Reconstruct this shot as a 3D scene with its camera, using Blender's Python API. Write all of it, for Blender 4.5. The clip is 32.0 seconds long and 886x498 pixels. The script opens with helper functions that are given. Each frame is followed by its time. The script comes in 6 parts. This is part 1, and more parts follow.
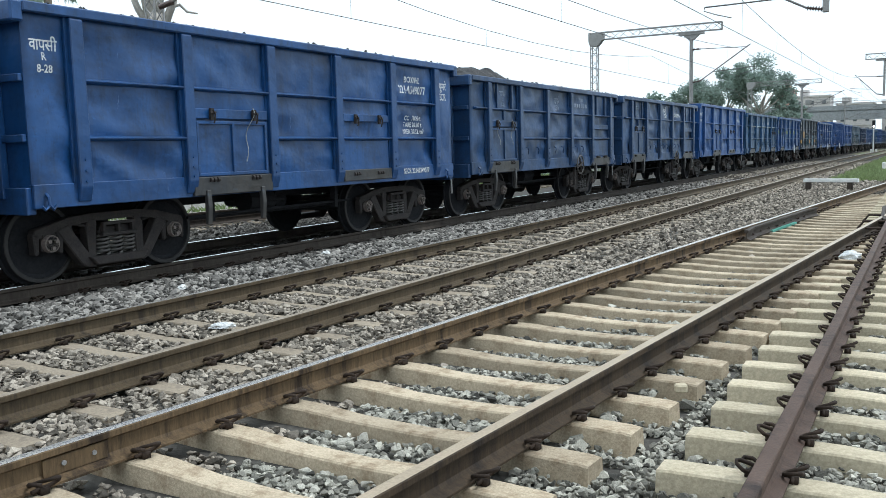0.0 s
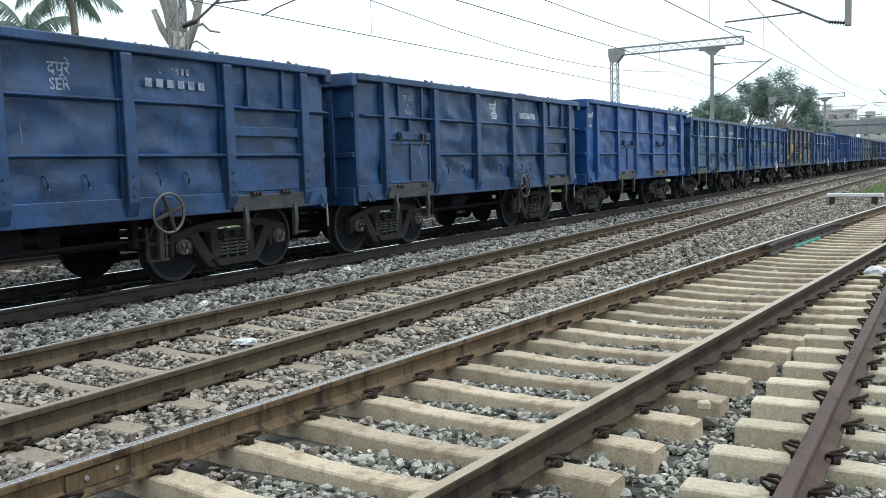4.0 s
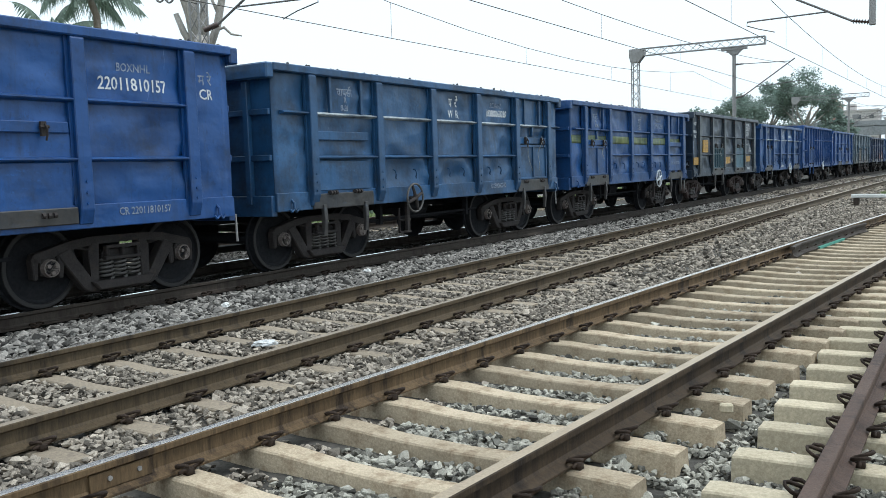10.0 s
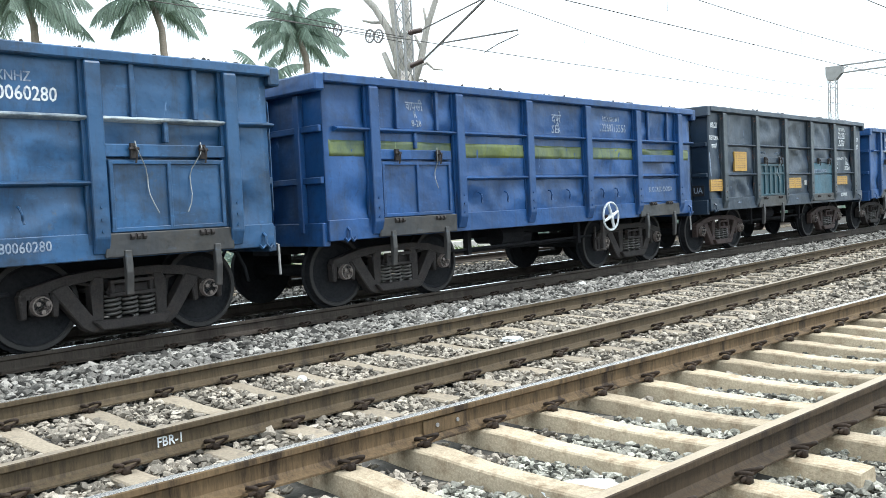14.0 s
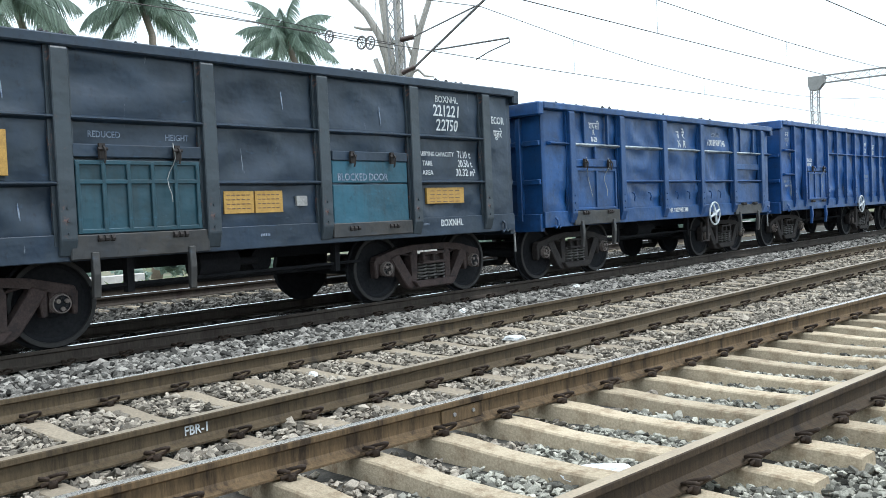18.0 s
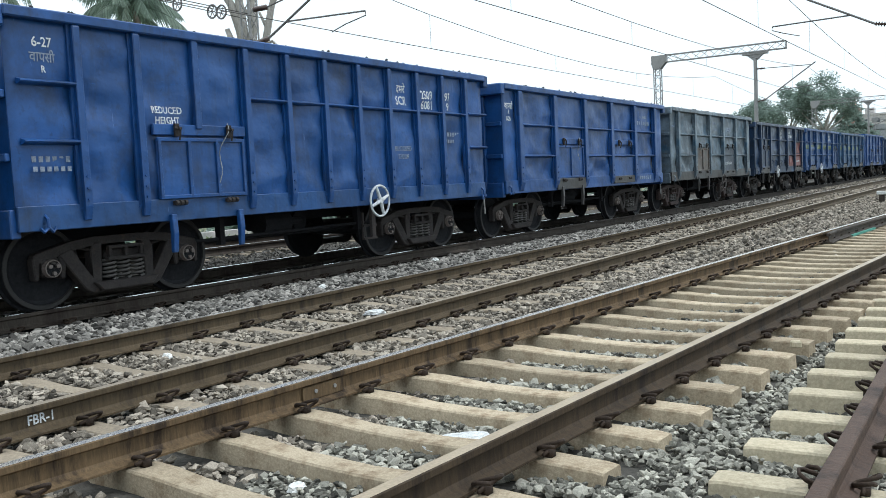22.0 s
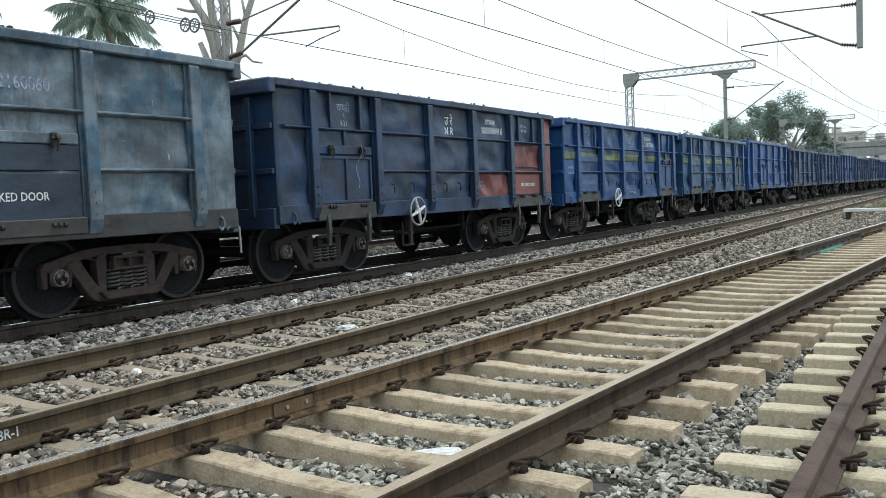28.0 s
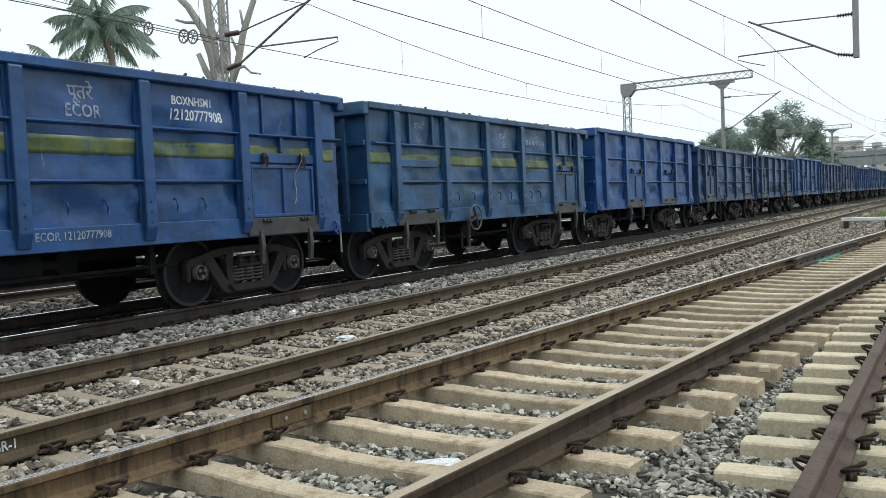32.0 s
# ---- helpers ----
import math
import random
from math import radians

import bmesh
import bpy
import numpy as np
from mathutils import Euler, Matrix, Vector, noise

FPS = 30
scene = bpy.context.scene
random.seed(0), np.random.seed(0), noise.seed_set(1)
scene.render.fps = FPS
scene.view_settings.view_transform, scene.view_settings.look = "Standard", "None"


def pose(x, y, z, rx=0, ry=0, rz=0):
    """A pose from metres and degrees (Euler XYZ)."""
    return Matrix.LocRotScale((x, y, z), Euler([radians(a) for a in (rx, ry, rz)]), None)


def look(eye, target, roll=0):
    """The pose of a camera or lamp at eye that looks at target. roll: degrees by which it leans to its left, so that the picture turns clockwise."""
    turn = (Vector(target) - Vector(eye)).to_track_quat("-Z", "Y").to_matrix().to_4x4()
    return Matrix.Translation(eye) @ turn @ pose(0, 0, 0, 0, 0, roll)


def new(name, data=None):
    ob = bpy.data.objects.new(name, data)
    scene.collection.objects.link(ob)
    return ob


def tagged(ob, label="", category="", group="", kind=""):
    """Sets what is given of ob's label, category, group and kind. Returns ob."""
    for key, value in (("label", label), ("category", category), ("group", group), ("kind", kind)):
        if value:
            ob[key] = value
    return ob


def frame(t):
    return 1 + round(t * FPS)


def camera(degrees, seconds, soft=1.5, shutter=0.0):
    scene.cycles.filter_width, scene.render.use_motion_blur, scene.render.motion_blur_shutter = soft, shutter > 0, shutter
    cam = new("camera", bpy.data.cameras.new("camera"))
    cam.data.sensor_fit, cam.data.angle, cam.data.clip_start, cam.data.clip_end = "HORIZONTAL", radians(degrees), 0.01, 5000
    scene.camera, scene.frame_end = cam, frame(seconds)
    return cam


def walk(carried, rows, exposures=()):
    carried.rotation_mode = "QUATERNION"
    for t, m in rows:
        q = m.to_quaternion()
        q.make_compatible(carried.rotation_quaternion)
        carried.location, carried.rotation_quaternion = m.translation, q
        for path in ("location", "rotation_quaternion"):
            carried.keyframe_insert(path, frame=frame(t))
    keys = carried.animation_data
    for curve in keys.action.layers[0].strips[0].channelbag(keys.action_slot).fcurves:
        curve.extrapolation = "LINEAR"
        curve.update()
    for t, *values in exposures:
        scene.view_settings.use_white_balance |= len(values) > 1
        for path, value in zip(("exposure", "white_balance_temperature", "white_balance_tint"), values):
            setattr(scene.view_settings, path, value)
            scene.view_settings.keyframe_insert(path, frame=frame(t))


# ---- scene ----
cam = camera(54.11, 32.0, soft=0.6)
PATH = [
    (0.0, pose(0.020, 1.400, 1.400, 83.544, 1.421, 29.122)),
    (0.5, pose(0.020, 1.400, 1.400, 83.573, 1.356, 29.421)),
    (1.0, pose(0.020, 1.400, 1.400, 83.663, 1.361, 29.603)),
    (1.5, pose(0.020, 1.400, 1.400, 83.800, 1.375, 29.765)),
    (2.0, pose(0.020, 1.400, 1.400, 83.937, 1.350, 29.870)),
    (2.5, pose(0.020, 1.400, 1.400, 84.134, 1.397, 30.111)),
    (3.0, pose(0.020, 1.400, 1.400, 84.343, 1.540, 30.438)),
    (3.5, pose(0.020, 1.400, 1.400, 84.513, 1.670, 30.446)),
    (5.5, pose(0.020, 1.400, 1.400, 85.002, 1.586, 30.448)),
    (6.0, pose(0.020, 1.400, 1.400, 85.185, 1.531, 30.292)),
    (6.5, pose(0.020, 1.400, 1.400, 85.367, 1.503, 30.213)),
    (7.0, pose(0.020, 1.400, 1.400, 85.571, 1.420, 30.109)),
    (7.5, pose(0.020, 1.400, 1.400, 85.716, 1.358, 30.100)),
    (8.0, pose(0.020, 1.400, 1.400, 85.676, 1.493, 30.389)),
    (8.5, pose(0.020, 1.400, 1.400, 85.472, 1.643, 30.722)),
    (9.0, pose(0.020, 1.400, 1.400, 85.383, 1.808, 30.866)),
    (9.5, pose(0.020, 1.400, 1.400, 85.272, 1.727, 31.122)),
    (10.0, pose(0.020, 1.400, 1.400, 84.788, 1.842, 31.772)),
    (10.5, pose(0.040, 1.385, 1.410, 83.839, 2.171, 34.604)),
    (11.0, pose(0.060, 1.370, 1.420, 84.319, 2.093, 37.279)),
    (11.5, pose(0.060, 1.365, 1.420, 84.529, 1.926, 40.095)),
    (12.0, pose(0.060, 1.360, 1.420, 84.627, 2.353, 42.358)),
    (12.5, pose(0.055, 1.350, 1.420, 84.953, 2.256, 46.074)),
    (13.0, pose(0.050, 1.340, 1.420, 85.462, 2.618, 48.798)),
    (13.5, pose(0.045, 1.200, 1.400, 85.952, 2.846, 49.723)),
    (14.0, pose(0.012, 0.310, 1.250, 87.200, 2.719, 43.193)),
    (14.5, pose(0.000, 0.000, 1.201, 87.728, 2.466, 40.855)),
    (16.5, pose(0.000, 0.000, 1.201, 87.196, 2.633, 42.377)),
    (17.0, pose(0.000, 0.000, 1.201, 87.348, 2.565, 42.273)),
    (17.5, pose(0.000, 0.000, 1.201, 87.482, 2.545, 42.229)),
    (18.0, pose(0.000, 0.000, 1.201, 87.633, 2.462, 42.116)),
    (18.5, pose(0.000, 0.000, 1.201, 87.757, 2.352, 41.937)),
    (19.0, pose(0.000, 0.000, 1.201, 87.907, 2.373, 41.858)),
    (19.5, pose(0.000, 0.000, 1.201, 88.028, 2.291, 41.727)),
    (20.0, pose(0.000, 0.000, 1.201, 88.162, 2.228, 41.540)),
    (20.5, pose(0.000, 0.000, 1.201, 88.182, 2.217, 41.425)),
    (21.0, pose(0.000, 0.000, 1.201, 86.977, 2.958, 39.457)),
    (21.5, pose(0.000, 0.000, 1.201, 86.225, 2.868, 35.801)),
    (22.0, pose(0.000, 0.000, 1.201, 85.545, 2.734, 32.810)),
    (22.5, pose(0.000, 0.000, 1.201, 85.114, 2.895, 31.619)),
    (23.0, pose(0.000, 0.000, 1.201, 85.058, 2.895, 31.510)),
    (23.5, pose(0.000, 0.000, 1.201, 85.159, 2.827, 31.605)),
    (24.0, pose(0.000, 0.000, 1.201, 85.302, 2.798, 31.606)),
    (24.5, pose(0.000, 0.000, 1.201, 85.447, 2.721, 31.598)),
    (26.5, pose(0.000, 0.000, 1.201, 86.059, 2.573, 31.391)),
    (27.0, pose(0.000, 0.000, 1.201, 86.183, 2.482, 31.250)),
    (27.5, pose(0.000, 0.000, 1.201, 86.334, 2.405, 31.110)),
    (28.0, pose(0.000, 0.000, 1.201, 86.469, 2.388, 31.052)),
    (28.5, pose(0.000, 0.000, 1.201, 86.510, 2.503, 31.075)),
    (29.0, pose(0.000, 0.000, 1.201, 86.626, 2.481, 31.067)),
    (29.5, pose(0.000, 0.000, 1.201, 86.780, 2.409, 30.935)),
    (30.0, pose(0.000, 0.000, 1.201, 86.919, 2.356, 30.850)),
    (30.5, pose(0.000, 0.000, 1.201, 86.960, 2.433, 30.928)),
    (31.0, pose(0.000, 0.000, 1.201, 87.080, 2.360, 30.862)),
    (31.5, pose(0.000, 0.000, 1.201, 87.124, 2.457, 30.877)),
    (32.0, pose(0.000, 0.000, 1.201, 87.136, 2.535, 30.940)),
]
EXPOSURES = [(t, e, k, 8.0) for t, e, k in ((0.0, 0.50, 5990), (3.5, 0.50, 5990), (7.0, 0.39, 6040), (10.0, 0.41, 6040), (11.0, 0.63, 5940), (12.0, 0.65, 5940), (13.2, 0.95, 6040), (14.0, 1.23, 6140),
                                           (15.5, 1.07, 6140), (17.0, 0.89, 5990), (20.0, 0.71, 6040), (22.0, 0.45, 6090), (27.0, 0.41, 6190), (32.0, 0.31, 6340))]
walk(cam, PATH, EXPOSURES)

# ---- light: a bright overcast sky with a weak, wide sun ----
world = bpy.data.worlds.new("overcast")
scene.world = world
world.use_nodes = True
wn = world.node_tree
wn.nodes.clear()
sky = wn.nodes.new("ShaderNodeTexSky")
sky.sky_type = "NISHITA"
sky.sun_disc = False
sky.sun_elevation, sky.sun_rotation = radians(55), radians(215)
sky.dust_density, sky.air_density = 6.0, 1.0
tone = wn.nodes.new("ShaderNodeMixRGB")
tone.blend_type = "MIX"
tone.inputs[0].default_value = 0.90
tone.inputs[2].default_value = (7.6, 8.45, 8.75, 1)
back = wn.nodes.new("ShaderNodeBackground")
back.inputs["Strength"].default_value = 0.112
wout = wn.nodes.new("ShaderNodeOutputWorld")
wn.links.new(sky.outputs[0], tone.inputs[1])
wn.links.new(tone.outputs[0], back.inputs[0])
wn.links.new(back.outputs[0], wout.inputs[0])

sun = new("sun", bpy.data.lights.new("sun", "SUN"))
sun.data.energy, sun.data.angle, sun.data.color = 1.5, radians(14), (1.0, 0.97, 0.93)
SUN_FROM = Vector((0.45, 0.35, 0.95))
sun.matrix_world = look(SUN_FROM * 60, (0, 0, 0))


# ---- materials ----
def shader(name):
    m = bpy.data.materials.new(name)
    m.use_nodes = True
    return m, m.node_tree, m.node_tree.nodes["Principled BSDF"]


def noise_node(nt, scale, detail=4.0, rough=0.6, coord="Object", stretch=(1, 1, 1), shift=(0, 0, 0)):
    tc = nt.nodes.new("ShaderNodeTexCoord")
    mp = nt.nodes.new("ShaderNodeMapping")
    mp.inputs["Scale"].default_value = stretch
    mp.inputs["Location"].default_value = shift
    tx = nt.nodes.new("ShaderNodeTexNoise")
    tx.inputs["Scale"].default_value, tx.inputs["Detail"].default_value, tx.inputs["Roughness"].default_value = scale, detail, rough
    nt.links.new(tc.outputs[coord], mp.inputs[0])
    nt.links.new(mp.outputs[0], tx.inputs["Vector"])
    return tx.outputs["Fac"]


def ramp(nt, fac, lo, hi):
    r = nt.nodes.new("ShaderNodeMapRange")
    r.inputs["From Min"].default_value, r.inputs["From Max"].default_value = lo, hi
    nt.links.new(fac, r.inputs["Value"])
    return r.outputs[0]


def blend(nt, fac, a, b, mode="MIX"):
    m = nt.nodes.new("ShaderNodeMixRGB")
    m.blend_type = mode
    for socket, v in ((m.inputs[0], fac), (m.inputs[1], a), (m.inputs[2], b)):
        if isinstance(v, (int, float)):
            socket.default_value = v
        elif isinstance(v, tuple):
            socket.default_value = (*v[:3], 1)
        else:
            nt.links.new(v, socket)
    return m.outputs[0]


def bump(nt, p, fac, strength, distance=0.01):
    b = nt.nodes.new("ShaderNodeBump")
    b.inputs["Strength"].default_value, b.inputs["Distance"].default_value = strength, distance
    nt.links.new(fac, b.inputs["Height"])
    nt.links.new(b.outputs[0], p.inputs["Normal"])


def surface(name, base, alt, rough=0.8, metal=0.0, scale=3.0, fine=40.0, bumps=0.3, stain=None, stain_at=(0.55, 0.7),
            stretch=(1, 1, 1), vary=0.0, island=False, coord="Object", gloss=0.5):
    """Two tones in large patches, fine grain, an optional stain colour, and relief."""
    m, nt, p = shader(name)
    big = noise_node(nt, scale, 5, 0.6, coord, stretch)
    small = noise_node(nt, fine, 6, 0.7, coord, stretch)
    col = blend(nt, ramp(nt, big, 0.35, 0.65), base, alt)
    col = blend(nt, 0.5, col, blend(nt, ramp(nt, small, 0.32, 0.68), tuple(c * 0.62 for c in base), tuple(min(1, c * 1.35) for c in alt)))
    if stain:
        patch = noise_node(nt, scale * 1.7, 7, 0.7, coord, stretch, (3.1, 7.7, 1.3))
        col = blend(nt, ramp(nt, patch, *stain_at), col, stain)
    if vary or island:
        if island:
            g = nt.nodes.new("ShaderNodeNewGeometry")
            rnd = g.outputs["Random Per Island"]
        else:
            g = nt.nodes.new("ShaderNodeObjectInfo")
            rnd = g.outputs["Random"]
        hsv = nt.nodes.new("ShaderNodeHueSaturation")
        nt.links.new(ramp_to(nt, rnd, 1 - vary, 1 + vary), hsv.inputs["Value"])
        nt.links.new(col, hsv.inputs["Color"])
        col = hsv.outputs[0]
    nt.links.new(col, p.inputs["Base Color"])
    p.inputs["Metallic"].default_value = metal
    p.inputs["Specular IOR Level"].default_value = gloss
    nt.links.new(ramp_to(nt, small, max(0.05, rough - 0.12), min(1, rough + 0.12)), p.inputs["Roughness"])
    bump(nt, p, small, bumps)
    return m


def ramp_to(nt, fac, lo, hi):
    r = nt.nodes.new("ShaderNodeMapRange")
    r.inputs["To Min"].default_value, r.inputs["To Max"].default_value = lo, hi
    nt.links.new(fac, r.inputs["Value"])
    return r.outputs[0]


def paint(name, base, grime=(0.010, 0.015, 0.022), grime_at=(0.5, 0.75), worn=None, worn_at=(0.66, 0.72), rough=0.38, scar=0.6, streaks=0.55, patch=None):
    """Weathered wagon paint: faded patches, run-down streaks of grime, scrapes, chips of rust or bare metal, and dents."""
    m, nt, p = shader(name)
    big = noise_node(nt, 0.8, 3, 0.55)
    streak = noise_node(nt, 4.2, 6, 0.7, stretch=(1, 1.6, 0.14))
    dirt = noise_node(nt, 1.5, 9, 0.72, shift=(5.2, 1.1, 0.4))
    fine = noise_node(nt, 60, 5, 0.7)
    faded = tuple(min(1, c * 1.45 + 0.008) for c in base)
    dark = tuple(c * 0.62 for c in base)
    col = blend(nt, ramp(nt, big, 0.32, 0.68), dark, faded)
    col = blend(nt, 0.35, col, base)
    if patch:
        col = blend(nt, ramp(nt, noise_node(nt, 1.1, 5, 0.65, shift=(4.0, 2.0, 6.0)), 0.50, 0.60), col, patch)

    def scaled(fac, k):
        node = nt.nodes.new("ShaderNodeMath")
        node.operation = "MULTIPLY"
        node.inputs[1].default_value = k
        nt.links.new(fac, node.inputs[0])
        return node.outputs[0]

    col = blend(nt, scaled(ramp(nt, streak, 0.52, 0.74), streaks), col, grime)
    col = blend(nt, scaled(ramp(nt, dirt, *grime_at), 0.8), col, grime)
    # dust patches, their tone tinted blue to imitate the sky's cast
    dust = noise_node(nt, 2.2, 7, 0.7, shift=(8.8, 2.6, 7.1), stretch=(1, 1, 0.5))
    col = blend(nt, scaled(ramp(nt, dust, 0.52, 0.78), 0.34), col, tuple(c * 0.9 + d for c, d in zip(base, (0.010, 0.025, 0.050))))
    scrape = noise_node(nt, 2.6, 8, 0.75, stretch=(1, 3.4, 0.45), shift=(2.2, 9.4, 3.3))
    col = blend(nt, scaled(ramp(nt, scrape, 0.66, 0.69), scar), col, tuple(min(1, c * 1.8 + 0.14) for c in base))
    scratch = noise_node(nt, 3.0, 8, 0.85, stretch=(1, 0.35, 3.2), shift=(6.2, 3.4, 1.3))
    col = blend(nt, scaled(ramp(nt, scratch, 0.68, 0.70), scar * 0.8), col, tuple(min(1, c * 1.6 + 0.12) for c in base))
    speck = noise_node(nt, 13.0, 8, 0.72, shift=(3.3, 7.2, 5.5), stretch=(1, 1, 0.7))
    col = blend(nt, scaled(ramp(nt, speck, 0.56, 0.66), 0.55), col, tuple(c * 0.45 for c in base))
    rub = noise_node(nt, 7.0, 9, 0.78, shift=(9.3, 1.2, 2.5), stretch=(1, 0.6, 1.6))
    col = blend(nt, scaled(ramp(nt, rub, 0.60, 0.68), 0.5), col, tuple(min(1, c * 1.5 + d) for c, d in zip(base, (0.010, 0.028, 0.056))))
    if worn:
        chips = noise_node(nt, 4.5, 9, 0.75, shift=(1.7, 4.4, 2.2))
        col = blend(nt, ramp(nt, chips, *worn_at), col, worn)
    nt.links.new(col, p.inputs["Base Color"])
    nt.links.new(ramp_to(nt, dirt, rough - 0.20, rough + 0.30), p.inputs["Roughness"])
    wave = noise_node(nt, 2.6, 3, 0.45, shift=(0.3, 0, 0), stretch=(1, 1, 1.4))
    both = nt.nodes.new("ShaderNodeMath")
    both.operation = "MULTIPLY_ADD"
    both.inputs[1].default_value = 0.015
    nt.links.new(fine, both.inputs[0])
    nt.links.new(wave, both.inputs[2])
    bump(nt, p, both.outputs[0], 0.6, 0.04)
    return m


def leafy(name, base, alt, scale, vary):
    """Leaves that let some light through."""
    m = surface(name, base, alt, 0.65, scale=scale, fine=scale * 6, bumps=0.1, island=True, vary=vary)
    nt = m.node_tree
    p = nt.nodes["Principled BSDF"]
    tr = nt.nodes.new("ShaderNodeBsdfTranslucent")
    mix = nt.nodes.new("ShaderNodeMixShader")
    mix.inputs[0].default_value = 0.45
    nt.links.new(p.inputs["Base Color"].links[0].from_socket, tr.inputs["Color"])
    nt.links.new(p.outputs[0], mix.inputs[1])
    nt.links.new(tr.outputs[0], mix.inputs[2])
    nt.links.new(mix.outputs[0], nt.nodes["Material Output"].inputs["Surface"])
    return m


M_BALLAST = surface("ballast_grey", (0.150, 0.147, 0.125), (0.345, 0.328, 0.280), 0.9, scale=6, fine=120, bumps=0.5, island=True, vary=0.85, gloss=0.25)
M_BALLAST_BROWN = surface("ballast_dusty", (0.160, 0.138, 0.112), (0.330, 0.290, 0.240), 0.9, scale=6, fine=120, bumps=0.4, island=True, vary=0.75, gloss=0.25)
M_BALLAST_SHOULDER = surface("ballast_shoulder", (0.115, 0.107, 0.097), (0.275, 0.257, 0.232), 0.9, scale=6, fine=120, bumps=0.5, island=True, vary=0.9, gloss=0.25)
# oily stone and bed; the train's shadow is put into these dark tones too
M_BALLAST_OILY_SHADED = surface("ballast_oily_shaded", (0.03, 0.028, 0.026), (0.07, 0.066, 0.06), 0.85, scale=6, fine=120, bumps=0.4, island=True, vary=0.7, gloss=0.25)
M_BED_OILY_SHADED = surface("ballast_bed_oily_shaded", (0.016, 0.0155, 0.016), (0.034, 0.032, 0.031), 0.95, scale=1.2, fine=26, bumps=1.0, gloss=0.12)
M_BALLAST_DARK = surface("ballast_dark", (0.075, 0.070, 0.064), (0.15, 0.14, 0.125), 0.9, scale=6, fine=120, bumps=0.4, island=True, vary=0.8, gloss=0.2)
# bed colour lowered so that it paints the shade in the gaps between stones
M_BED = surface("ballast_bed", (0.05, 0.047, 0.042), (0.10, 0.094, 0.084), 0.95, scale=1.2, fine=26, bumps=1.0, stain=(0.05, 0.045, 0.04), gloss=0.12)
M_EARTH = surface("earth", (0.16, 0.13, 0.095), (0.2, 0.19, 0.12), 0.95, scale=0.15, fine=6, bumps=0.6, stain=(0.07, 0.10, 0.035), stain_at=(0.45, 0.6))
M_SLEEPER = surface("sleeper_concrete", (0.35, 0.282, 0.195), (0.485, 0.402, 0.292), 0.88, scale=3.2, fine=70, bumps=0.6, stain=(0.20, 0.14, 0.085), stain_at=(0.50, 0.68), vary=0.16, gloss=0.25)
M_SLEEPER_PALE = surface("sleeper_concrete_pale", (0.42, 0.355, 0.245), (0.52, 0.455, 0.335), 0.88, scale=2.5, fine=45, bumps=0.35, stain=(0.30, 0.26, 0.19), stain_at=(0.56, 0.8), vary=0.12, gloss=0.25)
M_SLEEPER_DUSTY = surface("sleeper_concrete_dusty", (0.24, 0.195, 0.145), (0.32, 0.270, 0.205), 0.92, scale=2.5, fine=45, bumps=0.35, stain=(0.18, 0.15, 0.12), vary=0.12, gloss=0.25)
M_RAIL = surface("rail_rust", (0.074, 0.048, 0.026), (0.150, 0.101, 0.055), 0.75, metal=0.05, scale=3.0, fine=34, bumps=0.35, stain=(0.03, 0.02, 0.013), stain_at=(0.50, 0.64), stretch=(1, 1.3, 0.2), gloss=0.25)
M_RAIL_BROWN = surface("rail_brown_rust", (0.034, 0.023, 0.014), (0.068, 0.047, 0.029), 0.72, metal=0.05, scale=2.2, fine=30, bumps=0.3, stain=(0.018, 0.013, 0.01), stain_at=(0.5, 0.66), stretch=(1, 1.3, 0.25), gloss=0.25)
M_TREAD_WARM = surface("rail_tread_tan", (0.33, 0.25, 0.165), (0.44, 0.35, 0.245), 0.40, metal=0.3, scale=3, fine=60, bumps=0.03)
M_RAIL_DARK = surface("rail_dark_rust", (0.036, 0.029, 0.023), (0.066, 0.053, 0.043), 0.72, metal=0.1, scale=2, fine=40, bumps=0.3, stain=(0.025, 0.017, 0.014), stain_at=(0.5, 0.68), stretch=(1, 1.3, 0.3), gloss=0.25)
M_RAIL_RED = surface("rail_red_rust", (0.056, 0.034, 0.026), (0.105, 0.069, 0.053), 0.7, metal=0.1, scale=2, fine=40, bumps=0.35, stain=(0.03, 0.02, 0.017), stain_at=(0.5, 0.66), stretch=(1, 1.3, 0.3), gloss=0.3)
M_TREAD = surface("rail_tread_steel", (0.56, 0.52, 0.47), (0.70, 0.66, 0.60), 0.28, metal=0.7, scale=3, fine=60, bumps=0.03)
M_TREAD_BRIGHT = surface("rail_tread_polished", (0.80, 0.79, 0.77), (0.88, 0.87, 0.85), 0.20, metal=0.95, scale=3, fine=60, bumps=0.01)
M_TREAD_DULL = surface("rail_tread_dull", (0.26, 0.21, 0.155), (0.36, 0.30, 0.23), 0.45, metal=0.25, scale=2, fine=40, bumps=0.1)
M_CLIP = surface("clip_rust", (0.028, 0.021, 0.017), (0.055, 0.038, 0.028), 0.75, metal=0.3, scale=20, fine=120, bumps=0.3, vary=0.25, gloss=0.25)
M_STEEL = surface("bogie_steel", (0.022, 0.020, 0.021), (0.054, 0.046, 0.043), 0.75, metal=0.1, scale=5, fine=50, bumps=0.3, stain=(0.065, 0.046, 0.037), stain_at=(0.56, 0.72), gloss=0.25)
M_STEEL_RED = surface("bogie_oxide", (0.044, 0.031, 0.029), (0.086, 0.061, 0.056), 0.72, metal=0.1, scale=5, fine=50, bumps=0.3, stain=(0.03, 0.027, 0.027), stain_at=(0.5, 0.68), gloss=0.25)
